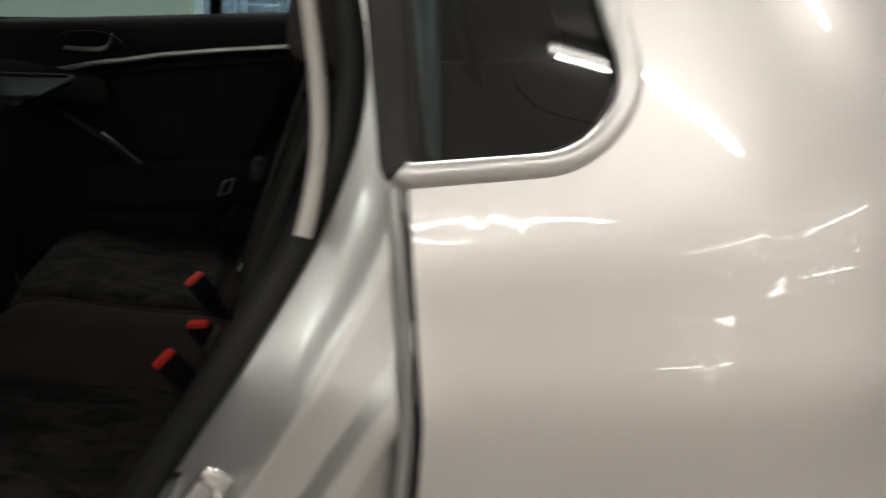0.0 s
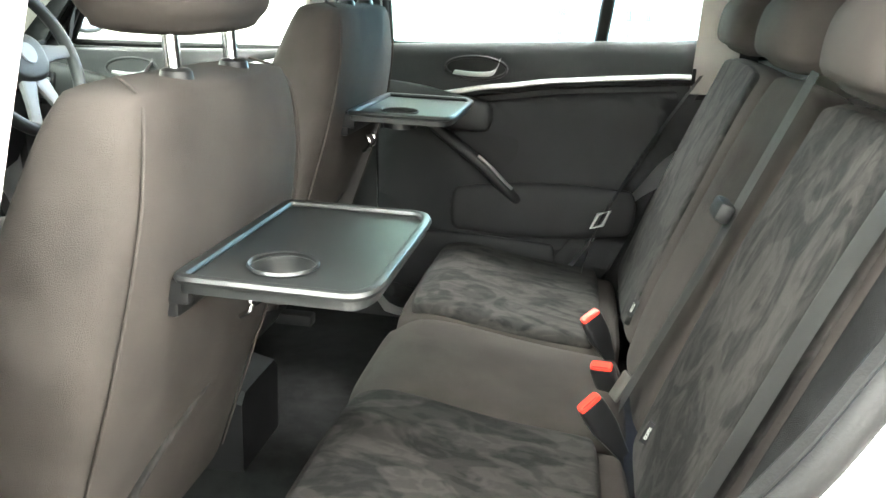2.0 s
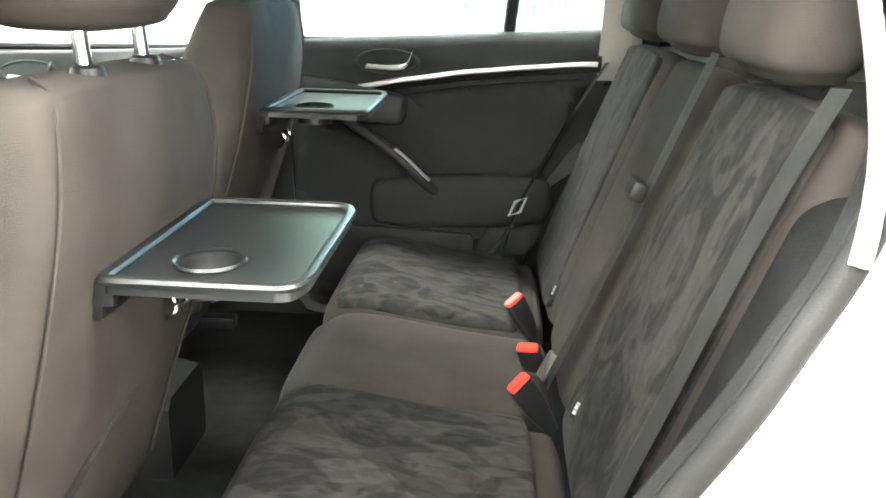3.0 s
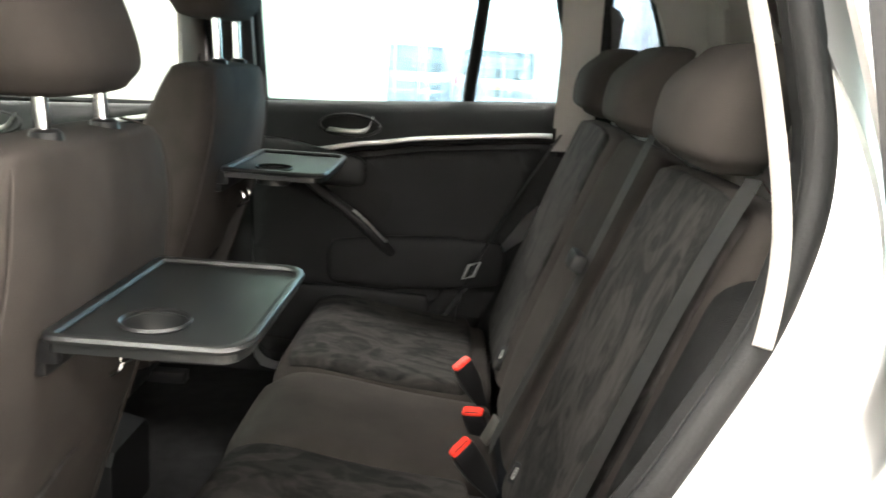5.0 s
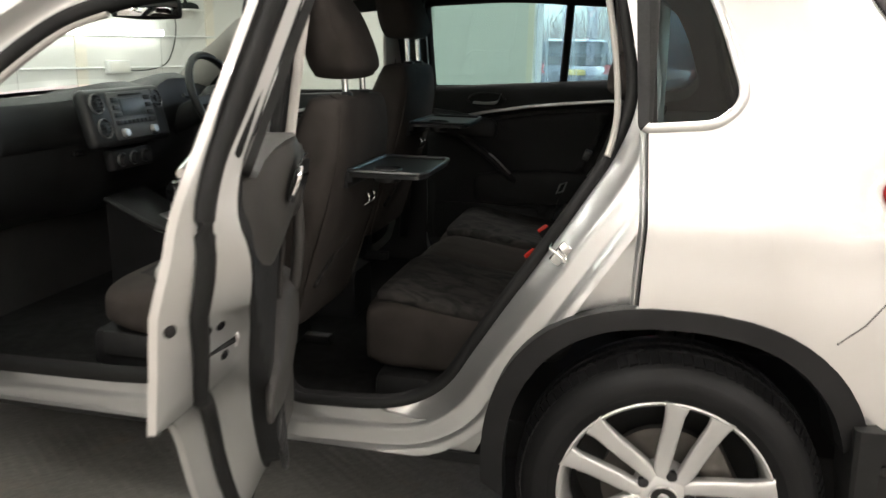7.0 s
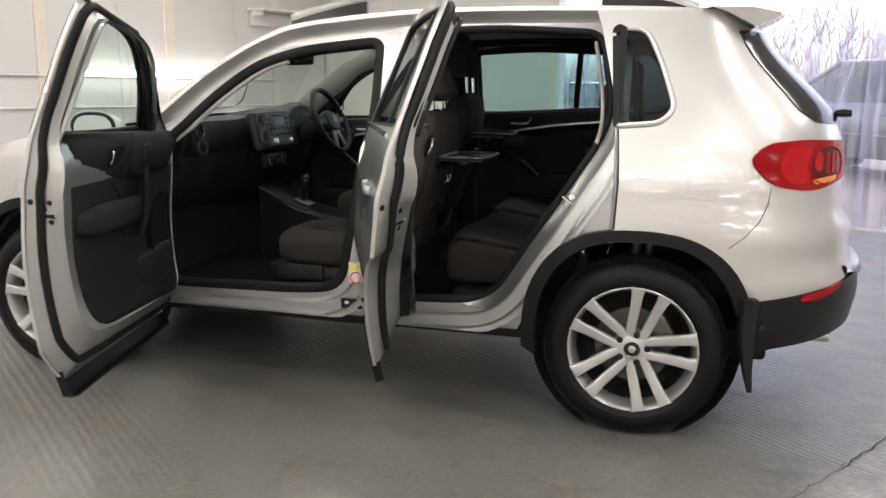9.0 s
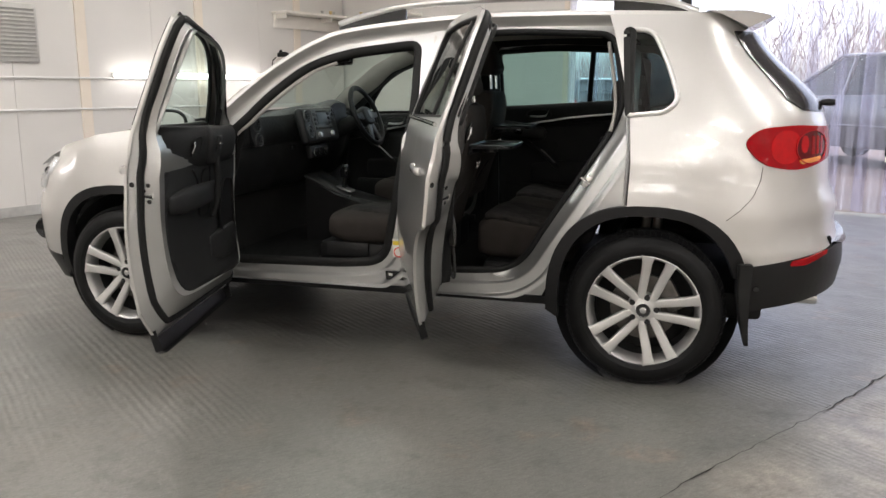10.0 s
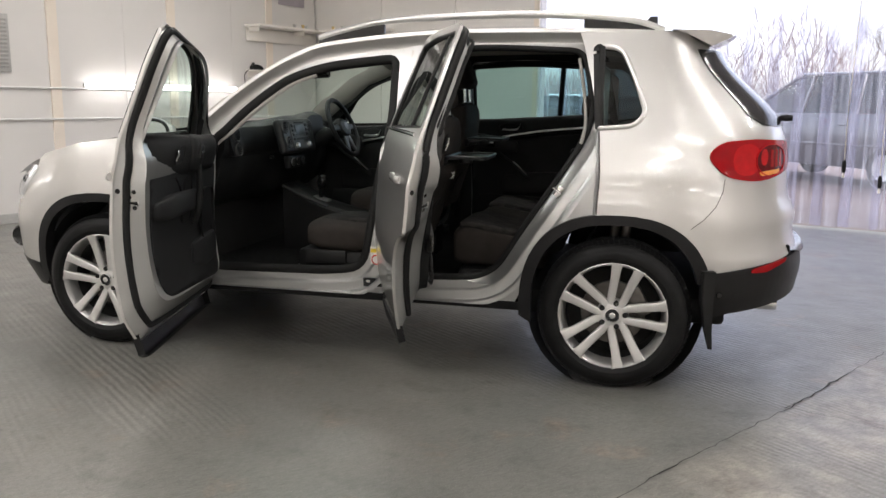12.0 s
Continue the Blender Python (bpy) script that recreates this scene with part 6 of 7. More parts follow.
# ---- inside the car ----
def front_seat(cy, dx, dz, lift=0.0, raised=0.0):
    had = set(bpy.data.objects)
    back = [((-1.02, cy, 0.60), (0.075, 0, 0), (0, 0.225, 0)), ((-0.985, cy, 0.75), (0.085, 0, 0), (0, 0.245, 0)), ((-0.933, cy, 0.93), (0.09, 0, 0), (0, 0.25, 0)), ((-0.895, cy, 1.07), (0.078, 0, 0), (0, 0.232, 0)), ((-0.878, cy, 1.155), (0.060, 0, 0), (0, 0.212, 0)), ((-0.874, cy, 1.188), (0.050, 0, 0), (0, 0.192, 0))]
    seat = part("front_seat", pillow(back, 5.5, 44, 0.016), M_CLOTH, car, "charcoal cloth front seat with a folding tray on its back")
    # raised bolsters and rear shell seam
    for q in (-1, 1):
        edge = curve([(p[0] + a[0] * 0.905, cy + q * b[1] * 0.905, p[2]) for p, a, b in back[:-1]] + [(-0.838, cy + q * 0.170, 1.192), (-0.868, cy + q * 0.15, 1.2055)], 6)
        part("piping", sweep(edge, 0.0022, 6), M_CLOTH, seat, "soft charcoal seam piping")
        bol = [((-1.07, cy + q * 0.20, 0.68), (0.05, 0, 0), (0, 0.05, 0)), ((-1.03, cy + q * 0.205, 0.85), (0.06, 0, 0), (0, 0.055, 0)), ((-0.98, cy + q * 0.19, 1.04), (0.05, 0, 0), (0, 0.045, 0))]
        part("bolster", pillow(bol, 2.5, 16, 0.03), M_CLOTH, seat)
    hr = [((-0.880, cy, 1.268), (0.062, 0, 0), (0, 0.115, 0)), ((-0.880, cy, 1.29), (0.074, 0, 0), (0, 0.128, 0)), ((-0.893, cy, 1.34), (0.074, 0, 0), (0, 0.132, 0)), ((-0.912, cy, 1.41), (0.062, 0, 0), (0, 0.126, 0)), ((-0.928, cy, 1.465), (0.044, 0, 0), (0, 0.108, 0))]
    part("headrest", moved(pillow(hr, 3.6, 36, 0.016), Matrix.Translation((-0.002, 0, raised - 0.012))), M_CLOTH, seat, "padded charcoal headrest")
    seam = [Vector((-0.868, cy + 0.128 * math.cos(a), 1.363 + raised + 0.098 * math.sin(a))) for a in [2 * math.pi * i / 30 for i in range(30)]]
    part("headrest_seam", sweep([p + Vector((0.034 - 0.28 * (p.z - raised - 1.258), 0, 0)) for p in seam], 0.0018, 6, closed=True), M_CLOTH, seat)
    for q in (-0.07, 0.07):
        part("headrest_post", sweep([(-0.852, cy + q, 1.16), (-0.862, cy + q, 1.29 + raised)], 0.0085, 12), M_CHROME, seat, "chrome headrest post")
        part("post_collar", lathe([(0.0, 0.006), (0.012, 0.006), (0.016, 0.003), (0.018, -0.006)], 18, axis="z", c=(-0.853, cy + q, 1.205)), M_BLACK, seat)
    # cushion and base
    cu = [((-1.08, cy, 0.60), (0, 0.23, 0), (0, 0, 0.07)), ((-1.25, cy, 0.595), (0, 0.245, 0), (0, 0, 0.08)), ((-1.42, cy, 0.60), (0, 0.25, 0), (0, 0, 0.082)), ((-1.505, cy, 0.605), (0, 0.235, 0), (0, 0, 0.068))]
    part("seat_cushion", pillow(cu, 3.6, 32, 0.035), M_CLOTH, seat, "charcoal cloth seat cushion")
    part("cushion_insert", pillow([((-1.12, cy, 0.655), (0, 0.14, 0), (0, 0, 0.028)), ((-1.34, cy, 0.665), (0, 0.15, 0), (0, 0, 0.03)), ((-1.475, cy, 0.655), (0, 0.145, 0), (0, 0, 0.026))], 3.2, 24, 0.02), M_SUEDE, seat, "dark suede seat centre")
    part("seat_base", box((-1.33, cy, 0.475), (0.5, 0.44, 0.12), 0.03), M_BLACK, seat, "black plastic seat base")
    part("seat_drawer", box((-1.42, cy - 0.225, 0.50), (0.22, 0.02, 0.07), 0.008), M_DASH, seat)
    part("seat_rail", box((-1.3, cy - 0.16, 0.425), (0.6, 0.04, 0.03), 0.005), M_BLACK, seat)
    part("seat_rail", box((-1.3, cy + 0.16, 0.425), (0.6, 0.04, 0.03), 0.005), M_BLACK, seat)
    part("recline_lever", pillow([((-1.02, cy - 0.25, 0.56), (0.03, 0, 0), (0, 0, 0.02)), ((-1.02, cy - 0.262, 0.56), (0.03, 0, 0), (0, 0, 0.02))], 3, 16, 0.006), M_BLACK, seat)
    # rear pocket line and map net edge
    pk = curve([(-0.912, cy - 0.17, 0.70), (-0.896, cy - 0.1, 0.755), (-0.888, cy, 0.79), (-0.896, cy + 0.1, 0.80), (-0.908, cy + 0.18, 0.79)], 5)
    part("pocket_edge", sweep(pk, 0.006, 6), M_SUEDE, seat, "map pocket edge")
    # folding tray
    zt = 1.013 + lift
    tx0, tx1, hw = -0.818, -0.622, 0.158
    out = rounded([(tx0, cy - hw, 0.012), (tx1 - 0.012, cy - hw, 0.03), (tx1, cy - hw + 0.03, 0.05), (tx1, cy + hw - 0.03, 0.05), (tx1 - 0.012, cy + hw, 0.03), (tx0, cy + hw, 0.012)], n=5)
    flat = lambda dz: (lambda u, v, off: Vector((u, v, zt + dz + off)))
    cup = [(-0.735 + 0.035 * math.cos(a), cy - 0.085 + 0.035 * math.sin(a)) for a in [2 * math.pi * i / 24 for i in range(24)]]
    tr = part("folding_tray", plate(out, flat(0), 0.012, [cup], 0.06, back=True), M_TRAY, seat, "open black plastic folding tray with a cup recess")
    lip = [Vector((p.x, p.y, zt + 0.003)) for p in out]
    part("tray_lip", sweep(lip, 0.006, 8, closed=True, flat=(0.007, 0.0055)), M_TRAY, tr)
    part("cup_well", lathe([(0.0345, 0.004), (0.037, 0.0055), (0.0385, 0.002), (0.0345, -0.002), (0.0335, -0.03)], 28, axis="z", c=(-0.735, cy - 0.085, zt)), M_TRAY, tr)
    for q in (-0.1, 0.1):
        part("tray_hinge", box((-0.826, cy + q * 1.45, zt - 0.014), (0.035, 0.016, 0.030), 0.006), M_BLACK, tr)
    part("tray_frame", box((-0.832, cy, zt - 0.02), (0.02, 0.30, 0.05), 0.006), M_BLACK, tr, "black hinge frame in the seat back")
    for q in (0.055, 0.10):
        part("bag_hook", sweep(curve([(-0.862, cy + q, 0.925), (-0.838, cy + q, 0.92), (-0.834, cy + q, 0.90), (-0.848, cy + q, 0.888)], 4), 0.0034, 8), M_CHROME, seat, "small chrome hook")
    for o in set(bpy.data.objects) - had:
        o.data.transform(Matrix.Translation((dx, 0, dz)))
    return seat


front_seat(-0.49, -0.015, 0.004)
front_seat(0.33, -0.08, 0.068, -0.013, 0.045)

# rear bench: cushions in three, backrests in three, headrests
for y0, y1, ins in ((-0.66, -0.205, True), (-0.2, 0.145, False), (0.15, 0.62, True)):
    c, hw = (y0 + y1) / 2, (y1 - y0) / 2 - 0.002
    sec = [((-0.36, c, 0.565), (0, hw, 0), (0, 0, 0.085)), ((-0.5, c, 0.57), (0, hw, 0), (0, 0, 0.095)), ((-0.66, c, 0.585), (0, hw, 0), (0, 0, 0.105)), ((-0.735, c, 0.585), (0, hw * 0.99, 0), (0, 0, 0.105)), ((-0.778, c, 0.58), (0, hw * 0.97, 0), (0, 0, 0.085))]
    b = part("rear_cushion", pillow(sec, 6.0, 40, 0.03), M_CLOTH, car, "charcoal cloth rear bench cushion")
    if ins:
        sec = [((-0.40, c, 0.650), (0, hw * 0.95, 0), (0, 0, 0.020)), ((-0.55, c, 0.663), (0, hw * 0.96, 0), (0, 0, 0.020)), ((-0.70, c, 0.688), (0, hw * 0.96, 0), (0, 0, 0.020)), ((-0.755, c, 0.683), (0, hw * 0.93, 0), (0, 0, 0.018))]
        part("cushion_insert", pillow(sec, 5.0, 36, 0.02), M_SUEDE, b, "dark brushed suede seat top")
    u0, u1 = Vector((-0.345, 0, 0.66)), Vector((-0.155, 0, 1.20))
    d = (u1 - u0).normalized()
    nrm = Vector((-d.z, 0, d.x))
    sec = []
    for t, th, w in ((0.0, 0.038, 1.0), (0.2, 0.050, 1.0), (0.5, 0.050, 1.0), (0.8, 0.047, 0.985), (0.94, 0.040, 0.95)):
        p = u0.lerp(u1, t)
        sec.append((Vector((p.x + 0.05, c, p.z)), nrm * th, Vector((0, hw * w, 0))))
    bk = part("rear_backrest", pillow(sec, 5.0, 40, 0.025), M_CLOTH, car, "charcoal cloth rear backrest")
    if ins:
        sec = []
        for t, th, w in ((0.03, 0.010, 0.80), (0.3, 0.014, 0.82), (0.6, 0.014, 0.82), (0.93, 0.010, 0.78)):
            p = u0.lerp(u1, t) + nrm * 0.0405
            sec.append((Vector((p.x + 0.05, c, p.z)), nrm * th, Vector((0, hw * w, 0))))
        part("backrest_insert", pillow(sec, 6.0, 36, 0.02), M_SUEDE, bk, "dark brushed suede insert")
    hc = Vector((-0.134, c, 1.276))
    hw2 = 0.124 if ins else 0.115
    sec = [(hc + Vector((-0.010, 0, -0.053)), (0.036, 0, 0), (0, hw2 * 0.90, 0)), (hc + Vector((-0.014, 0, -0.035)), (0.054, 0, 0), (0, hw2, 0)), (hc + Vector((-0.004, 0, 0.025)), (0.056, 0, 0), (0, hw2 * 0.99, 0)), (hc + Vector((0.014, 0, 0.064)), (0.034, 0, 0), (0, hw2 * 0.88, 0))]
    part("headrest", pillow(sec, 3.4, 32, 0.016), M_CLOTH, bk, "rounded charcoal headrest")
part("bench_base", box((-0.59, -0.02, 0.43), (0.35, 1.29, 0.10), 0.03), M_DASH, car, "black plastic base under the rear bench")
part("side_bolster", pillow([((-0.30, -0.70, 0.62), (0.06, 0, 0), (0, 0.05, 0)), ((-0.22, -0.695, 0.86), (0.07, 0, 0), (0, 0.05, 0)), ((-0.14, -0.68, 1.10), (0.06, 0, 0), (0, 0.045, 0))], 3, 20, 0.04), M_CARPET, car, "black side bolster beside the bench")
part("side_bolster", pillow([((-0.30, 0.67, 0.62), (0.06, 0, 0), (0, 0.05, 0)), ((-0.19, 0.67, 0.86), (0.07, 0, 0), (0, 0.05, 0)), ((-0.08, 0.66, 1.10), (0.06, 0, 0), (0, 0.045, 0))], 3, 20, 0.04), M_CARPET, car, "black side bolster beside the bench")


def ribbon(pts, w, label, name="seat_belt", mat=None):
    """A webbing strap: path points, its width running along y."""
    P = curve(pts, 8)
    bm = bmesh.new()
    rows = []
    for i, p in enumerate(P):
        d = (P[min(i + 1, len(P) - 1)] - P[max(i - 1, 0)]).normalized()
        s = Vector((0, 1, 0)) - d * d.y
        s.normalize()
        rows.append([bm.verts.new(p - s * w), bm.verts.new(p + s * w)])
    for a, b in zip(rows, rows[1:]):
        bm.faces.new((a[0], a[1], b[1], b[0]))
    bmesh.ops.solidify(bm, geom=bm.faces[:], thickness=0.0025)
    return part(name, bm, mat or M_BELT, car, label)


mid_belt = ribbon([(-0.168, -0.225, 1.225), (-0.207, -0.222, 1.12), (-0.268, -0.212, 0.95), (-0.333, -0.19, 0.77), (-0.355, -0.17, 0.70)], 0.022, "grey webbing seat belt across the middle backrest")
part("belt_tongue", box((-0.352, -0.11, 0.700), (0.006, 0.030, 0.05), 0.002, pose(0, 0, 0, 0, 28, 20)), M_DISC, mid_belt, "steel belt tongue")
part("belt_stop", box((-0.256, -0.222, 1.035), (0.022, 0.055, 0.028), 0.006, pose(0, 0, 0, 0, 20, 0)), M_RUBBER, mid_belt, "black plastic belt stop")
ribbon([(-0.15, -0.60, 1.22), (-0.205, -0.61, 1.10), (-0.27, -0.62, 0.93), (-0.345, -0.63, 0.72), (-0.36, -0.63, 0.60)], 0.022, "grey webbing outer seat belt")
fb_ = ribbon([(-0.19, 0.68, 1.14), (-0.27, 0.655, 1.01), (-0.345, 0.61, 0.88), (-0.40, 0.57, 0.77), (-0.43, 0.55, 0.64)], 0.022, "dark webbing outer seat belt", mat=M_BELT2)
tq = [Vector((-0.392, 0.545, 0.805)) + Vector((0.013 * u + 0.007 * v, -0.004 * u, 0.006 * u + 0.018 * v)) for u, v in ((-1, -1), (1, -1), (1, 1), (-1, 1))]
part("belt_tongue", sweep(tq, 0.0038, 8, closed=True, up=(0, 1, 0)), M_SATIN, fb_, "bright metal belt tongue frame")

# buckles leaning out of the gap between cushion and backrest
for at, n, along, ln in (((-0.406, 0.08, 0.741), (-0.42, -0.30, 0.86), (0.7, 0.5, 0.5), 0.085), ((-0.383, -0.055, 0.705), (-0.28, -0.45, 0.85), (0.95, -0.22, 0.0), 0.07), ((-0.405, -0.256, 0.737), (-0.50, -0.30, 0.82), (0.7, 0.5, 0.55), 0.09)):
    n = Vector(n).normalized()
    along = (Vector(along) - n * n.dot(Vector(along))).normalized()
    thin = n.cross(along)
    secs = [sellipse(Vector(at) - n * q, along * 0.0205 * w, thin * 0.0105 * h, 5, 20) for q, w, h in ((0.0, 0.9, 0.85), (0.004, 1.0, 1.0), (0.03, 1.02, 1.05), (0.055, 0.98, 1.0), (ln, 0.7, 0.75), (ln + 0.03, 0.5, 0.4))]
    bk = part("belt_buckle", loft(secs), M_BLACK, car, "black seat belt buckle with a red button")
    secs = [sellipse(Vector(at) + n * q, along * 0.0188 * w, thin * 0.0085 * w, 6, 20) for q, w in ((-0.004, 1.0), (0.003, 1.0), (0.0055, 0.93))]
    part("release_button", loft(secs), M_REDBUTTON, bk, "red release button")
    part("button_slot", loft([sellipse(Vector(at) + n * q - thin * 0.0055, along * 0.014, thin * 0.0012, 4, 14) for q in (0.0, 0.0058)]), M_RUBBER, bk)

# dashboard
dash_sec = []
for y in [lerp(-0.74, 0.74, i / 24) for i in range(25)]:
    hood = 0.055 * math.exp(-((y - 0.38) / 0.17) ** 4) + 0.035 * math.exp(-((y - 0.0) / 0.16) ** 4)
    xr = -1.96 + 0.07 * math.exp(-((y - 0.02) / 0.20) ** 4) + 0.05 * math.exp(-((y - 0.38) / 0.2) ** 4)
    prof = [(-2.19, 1.10), (-2.12, 1.145 + hood * 0.4), (xr - 0.06, 1.155 + hood), (xr - 0.02, 1.135 + hood), (xr, 1.09), (xr - 0.008, 1.03), (xr - 0.022, 0.992), (xr - 0.03, 0.985), (xr - 0.032, 0.95), (xr - 0.05, 0.88), (xr - 0.10, 0.78), (xr - 0.18, 0.72), (-2.19, 0.72)]
    dash_sec.append([Vector((x, y, z)) for x, z in prof])
dash = part("dashboard", loft(dash_sec), M_DASH, car, "dark grained plastic dashboard")
M_FASCIA = surf("dark_grey_fascia", (0.020, 0.020, 0.021), 0.35, 0, 0.1, 12, 0.1, 400, spec=0.35)
M_KEY = surf("grey_radio_key", (0.09, 0.09, 0.092), 0.4, 0.2, 0.1, 20)
M_SCREEN = surf("dim_screen", (0.05, 0.056, 0.06), 0.3, 0, 0.1, 20)
fm = pose(0, 0, 0, 0, -14, 0)
STACK = Vector((-1.880, -0.055, 1.075))
st = part("centre_fascia", box(STACK, (0.05, 0.45, 0.20), 0.03, fm, seg=4), M_FASCIA, dash, "dark centre stack with radio and round vents")


def on_stack(dy, dz, proud=0.03):
    return STACK + fm @ Vector((proud, dy, dz))


def air_vent(m, r, label):
    """A round nozzle with a satin ring, a dark throat, vanes and a middle boss."""
    v = part("air_vent", moved(lathe([(r * 0.86, -0.012), (r * 0.90, 0.004), (r * 0.97, 0.006), (r * 1.02, 0.003), (r * 1.03, -0.014)], 32, axis="x"), m), M_KEY, dash, label)
    part("vent_throat", moved(lathe([(0.0, -0.010), (r * 0.87, -0.010), (r * 0.87, 0.002)], 24, axis="x"), m), M_RUBBER, v)
    for q in (-0.55, -0.18, 0.18, 0.55):
        part("vent_vane", moved(box((-0.002, 0, r * q), (0.012, 2 * r * math.sqrt(1 - q * q) * 0.86, 0.0035), 0.001), m), M_FASCIA, v)
    part("vent_boss", moved(box((0.003, 0, 0), (0.008, 0.008, r * 0.7), 0.002), m), M_FASCIA, v)
    return v


for dy, dz in ((0.172, 0.048), (-0.172, 0.048), (-0.162, -0.036)):
    air_vent(Matrix.Translation(on_stack(dy, dz, 0.026)) @ fm, 0.034, "round air vent with a satin ring")
part("radio_face", box(on_stack(0.015, 0.0, 0.026), (0.010, 0.255, 0.165), 0.008, fm), M_KEY, dash, "grey radio faceplate")
part("radio_screen", box(on_stack(0.015, 0.028, 0.031), (0.006, 0.135, 0.060), 0.003, fm), M_SCREEN, dash, "small grey radio screen")
part("disc_slot", box(on_stack(0.015, 0.070, 0.032), (0.006, 0.13, 0.006), 0.001, fm), M_RUBBER, dash)
for q in (-1, 1):
    for i in range(4):
        part("radio_key", box(on_stack(0.015 + q * 0.095, 0.055 - 0.026 * i, 0.032), (0.008, 0.036, 0.017), 0.003, fm), M_FASCIA, dash)
for i in range(6):
    part("radio_key", box(on_stack(-0.048 + 0.025 * i, -0.024, 0.032), (0.008, 0.019, 0.013), 0.002, fm), M_FASCIA, dash)
for dy in (-0.07, 0.10):
    part("radio_knob", moved(lathe([(0.0, 0.016), (0.013, 0.015), (0.0165, 0.0)], 18, axis="x"), Matrix.Translation(on_stack(dy, -0.060, 0.030)) @ fm), M_SATIN, dash, "satin radio knob")
cl = Vector((-1.90, -0.02, 0.925))
part("climate_panel", box(cl, (0.04, 0.24, 0.075), 0.012, pose(0, 0, 0, 0, -8, 0)), M_FASCIA, dash, "black climate control panel")
for dy in (-0.07, 0.0, 0.07):
    kn = part("climate_knob", lathe([(0.0, 0.02), (0.018, 0.018), (0.022, 0.0)], 18, axis="x", c=cl + Vector((0.02, dy, 0))), M_FASCIA, dash)
    part("knob_ring", lathe([(0.022, 0.004), (0.025, 0.004), (0.026, 0.0)], 20, axis="x", c=cl + Vector((0.02, dy, 0))), M_SATIN, kn)
# twin end vents by the open door
end = rounded([(-0.685, 1.145), (-0.60, 1.135), (-0.555, 1.06), (-0.565, 0.985), (-0.655, 0.985), (-0.70, 1.06)], 0.03)
part("vent_plate", plate(end, lambda u, v, off: Vector((-1.952 + 0.10 * (1.06 - v) * (1 if v > 1.06 else 0) + off, u, v)), 0.03, [], 0.05), M_FASCIA, dash, "dark surround of the end vents")
for y, z in ((-0.637, 1.10), (-0.620, 1.024)):
    air_vent(Matrix.Translation((-1.949, y, z)) @ pose(0, 0, 0, 0, -8, 0), 0.034, "round air vent with a satin ring")
part("glovebox_catch", box((-1.955, -0.22, 0.96), (0.02, 0.06, 0.022), 0.006), M_GLOSSBLACK, dash)
part("dash_seam", sweep([(-1.993, -0.70, 0.985), (-1.991, -0.2, 0.985)], 0.004, 6), M_RUBBER, dash)
part("instrument_cluster", box((-1.95, 0.38, 1.12), (0.03, 0.26, 0.10), 0.02, pose(0, 0, 0, 0, -25, 0)), M_GLOSSBLACK, dash)
# steering wheel
sc, sm = Vector((-1.745, 0.38, 1.115)), pose(0, 0, 0, 0, -24, 0)
ringp = [sc + sm @ Vector((0, 0.185 * math.cos(a), 0.182 * math.sin(a))) for a in [2 * math.pi * i / 40 for i in range(40)]]
sw_ = part("steering_wheel", sweep(ringp, 0.0155, 12, closed=True, up=(1, 0, 0.3)), M_BLACK, car, "black leather steering wheel with satin spokes")
hubm = Matrix.Translation(sc) @ sm
part("hub_pad", moved(pillow([((-0.035, 0, -0.005), (0, 0.07, 0), (0, 0, 0.06)), ((-0.005, 0, -0.005), (0, 0.078, 0), (0, 0, 0.065)), ((0.012, 0, -0.005), (0, 0.07, 0), (0, 0, 0.055))], 2.6, 24, 0.01), hubm), M_DASH, sw_, "padded steering hub")
part("hub_emblem", moved(lathe([(0.0, 0.026), (0.024, 0.025), (0.027, 0.018)], 24, axis="x"), hubm), M_KEY, sw_, "plain grey disc emblem")
for a in (0, 180, 250, 290):
    q = Vector((0, math.cos(radians(a)), math.sin(radians(a))))
    part("spoke", moved(loft([sellipse(q * 0.06, (0.008, 0, 0), Vector((0, -q.z, q.y)) * 0.026, 4, 14), sellipse(q * 0.12, (0.007, 0, 0), Vector((0, -q.z, q.y)) * 0.018, 4, 14), sellipse(q * 0.178, (0.006, 0, 0), Vector((0, -q.z, q.y)) * 0.016, 4, 14)]), hubm), M_KEY if a > 200 else M_DASH, sw_)
part("steering_column", sweep([sc + Vector((-0.02, 0, -0.01)), sc + Vector((-0.25, 0, -0.12))], 0.05, 14), M_DASH, car)
for q in (-1, 1):
    part("column_stalk", sweep([sc + Vector((-0.07, q * 0.05, 0.0)), sc + Vector((-0.06, q * 0.17, 0.02))], 0.008, 8), M_BLACK, car)
# console, selector and handbrake
con = part("centre_console", loft([[Vector((x, w * s_, z)) for s_, z in ((-1, 0.42), (-1, zt - 0.02), (-0.8, zt), (0.8, zt), (1, zt - 0.02), (1, 0.42))] for x, w, zt in ((-1.93, 0.13, 0.80), (-1.85, 0.125, 0.76), (-1.74, 0.12, 0.70), (-1.5, 0.11, 0.64), (-1.2, 0.10, 0.62), (-1.02, 0.09, 0.58))]), M_BLACK, car, "dark centre console")
part("selector_plate", box((-1.74, 0.0, 0.707), (0.10, 0.07, 0.010), 0.004, pose(0, 0, 0, 0, 16, 0)), M_SATIN, con)
part("gear_selector", sweep([(-1.75, 0, 0.70), (-1.74, 0, 0.79)], 0.012, 10), M_BLACK, con)
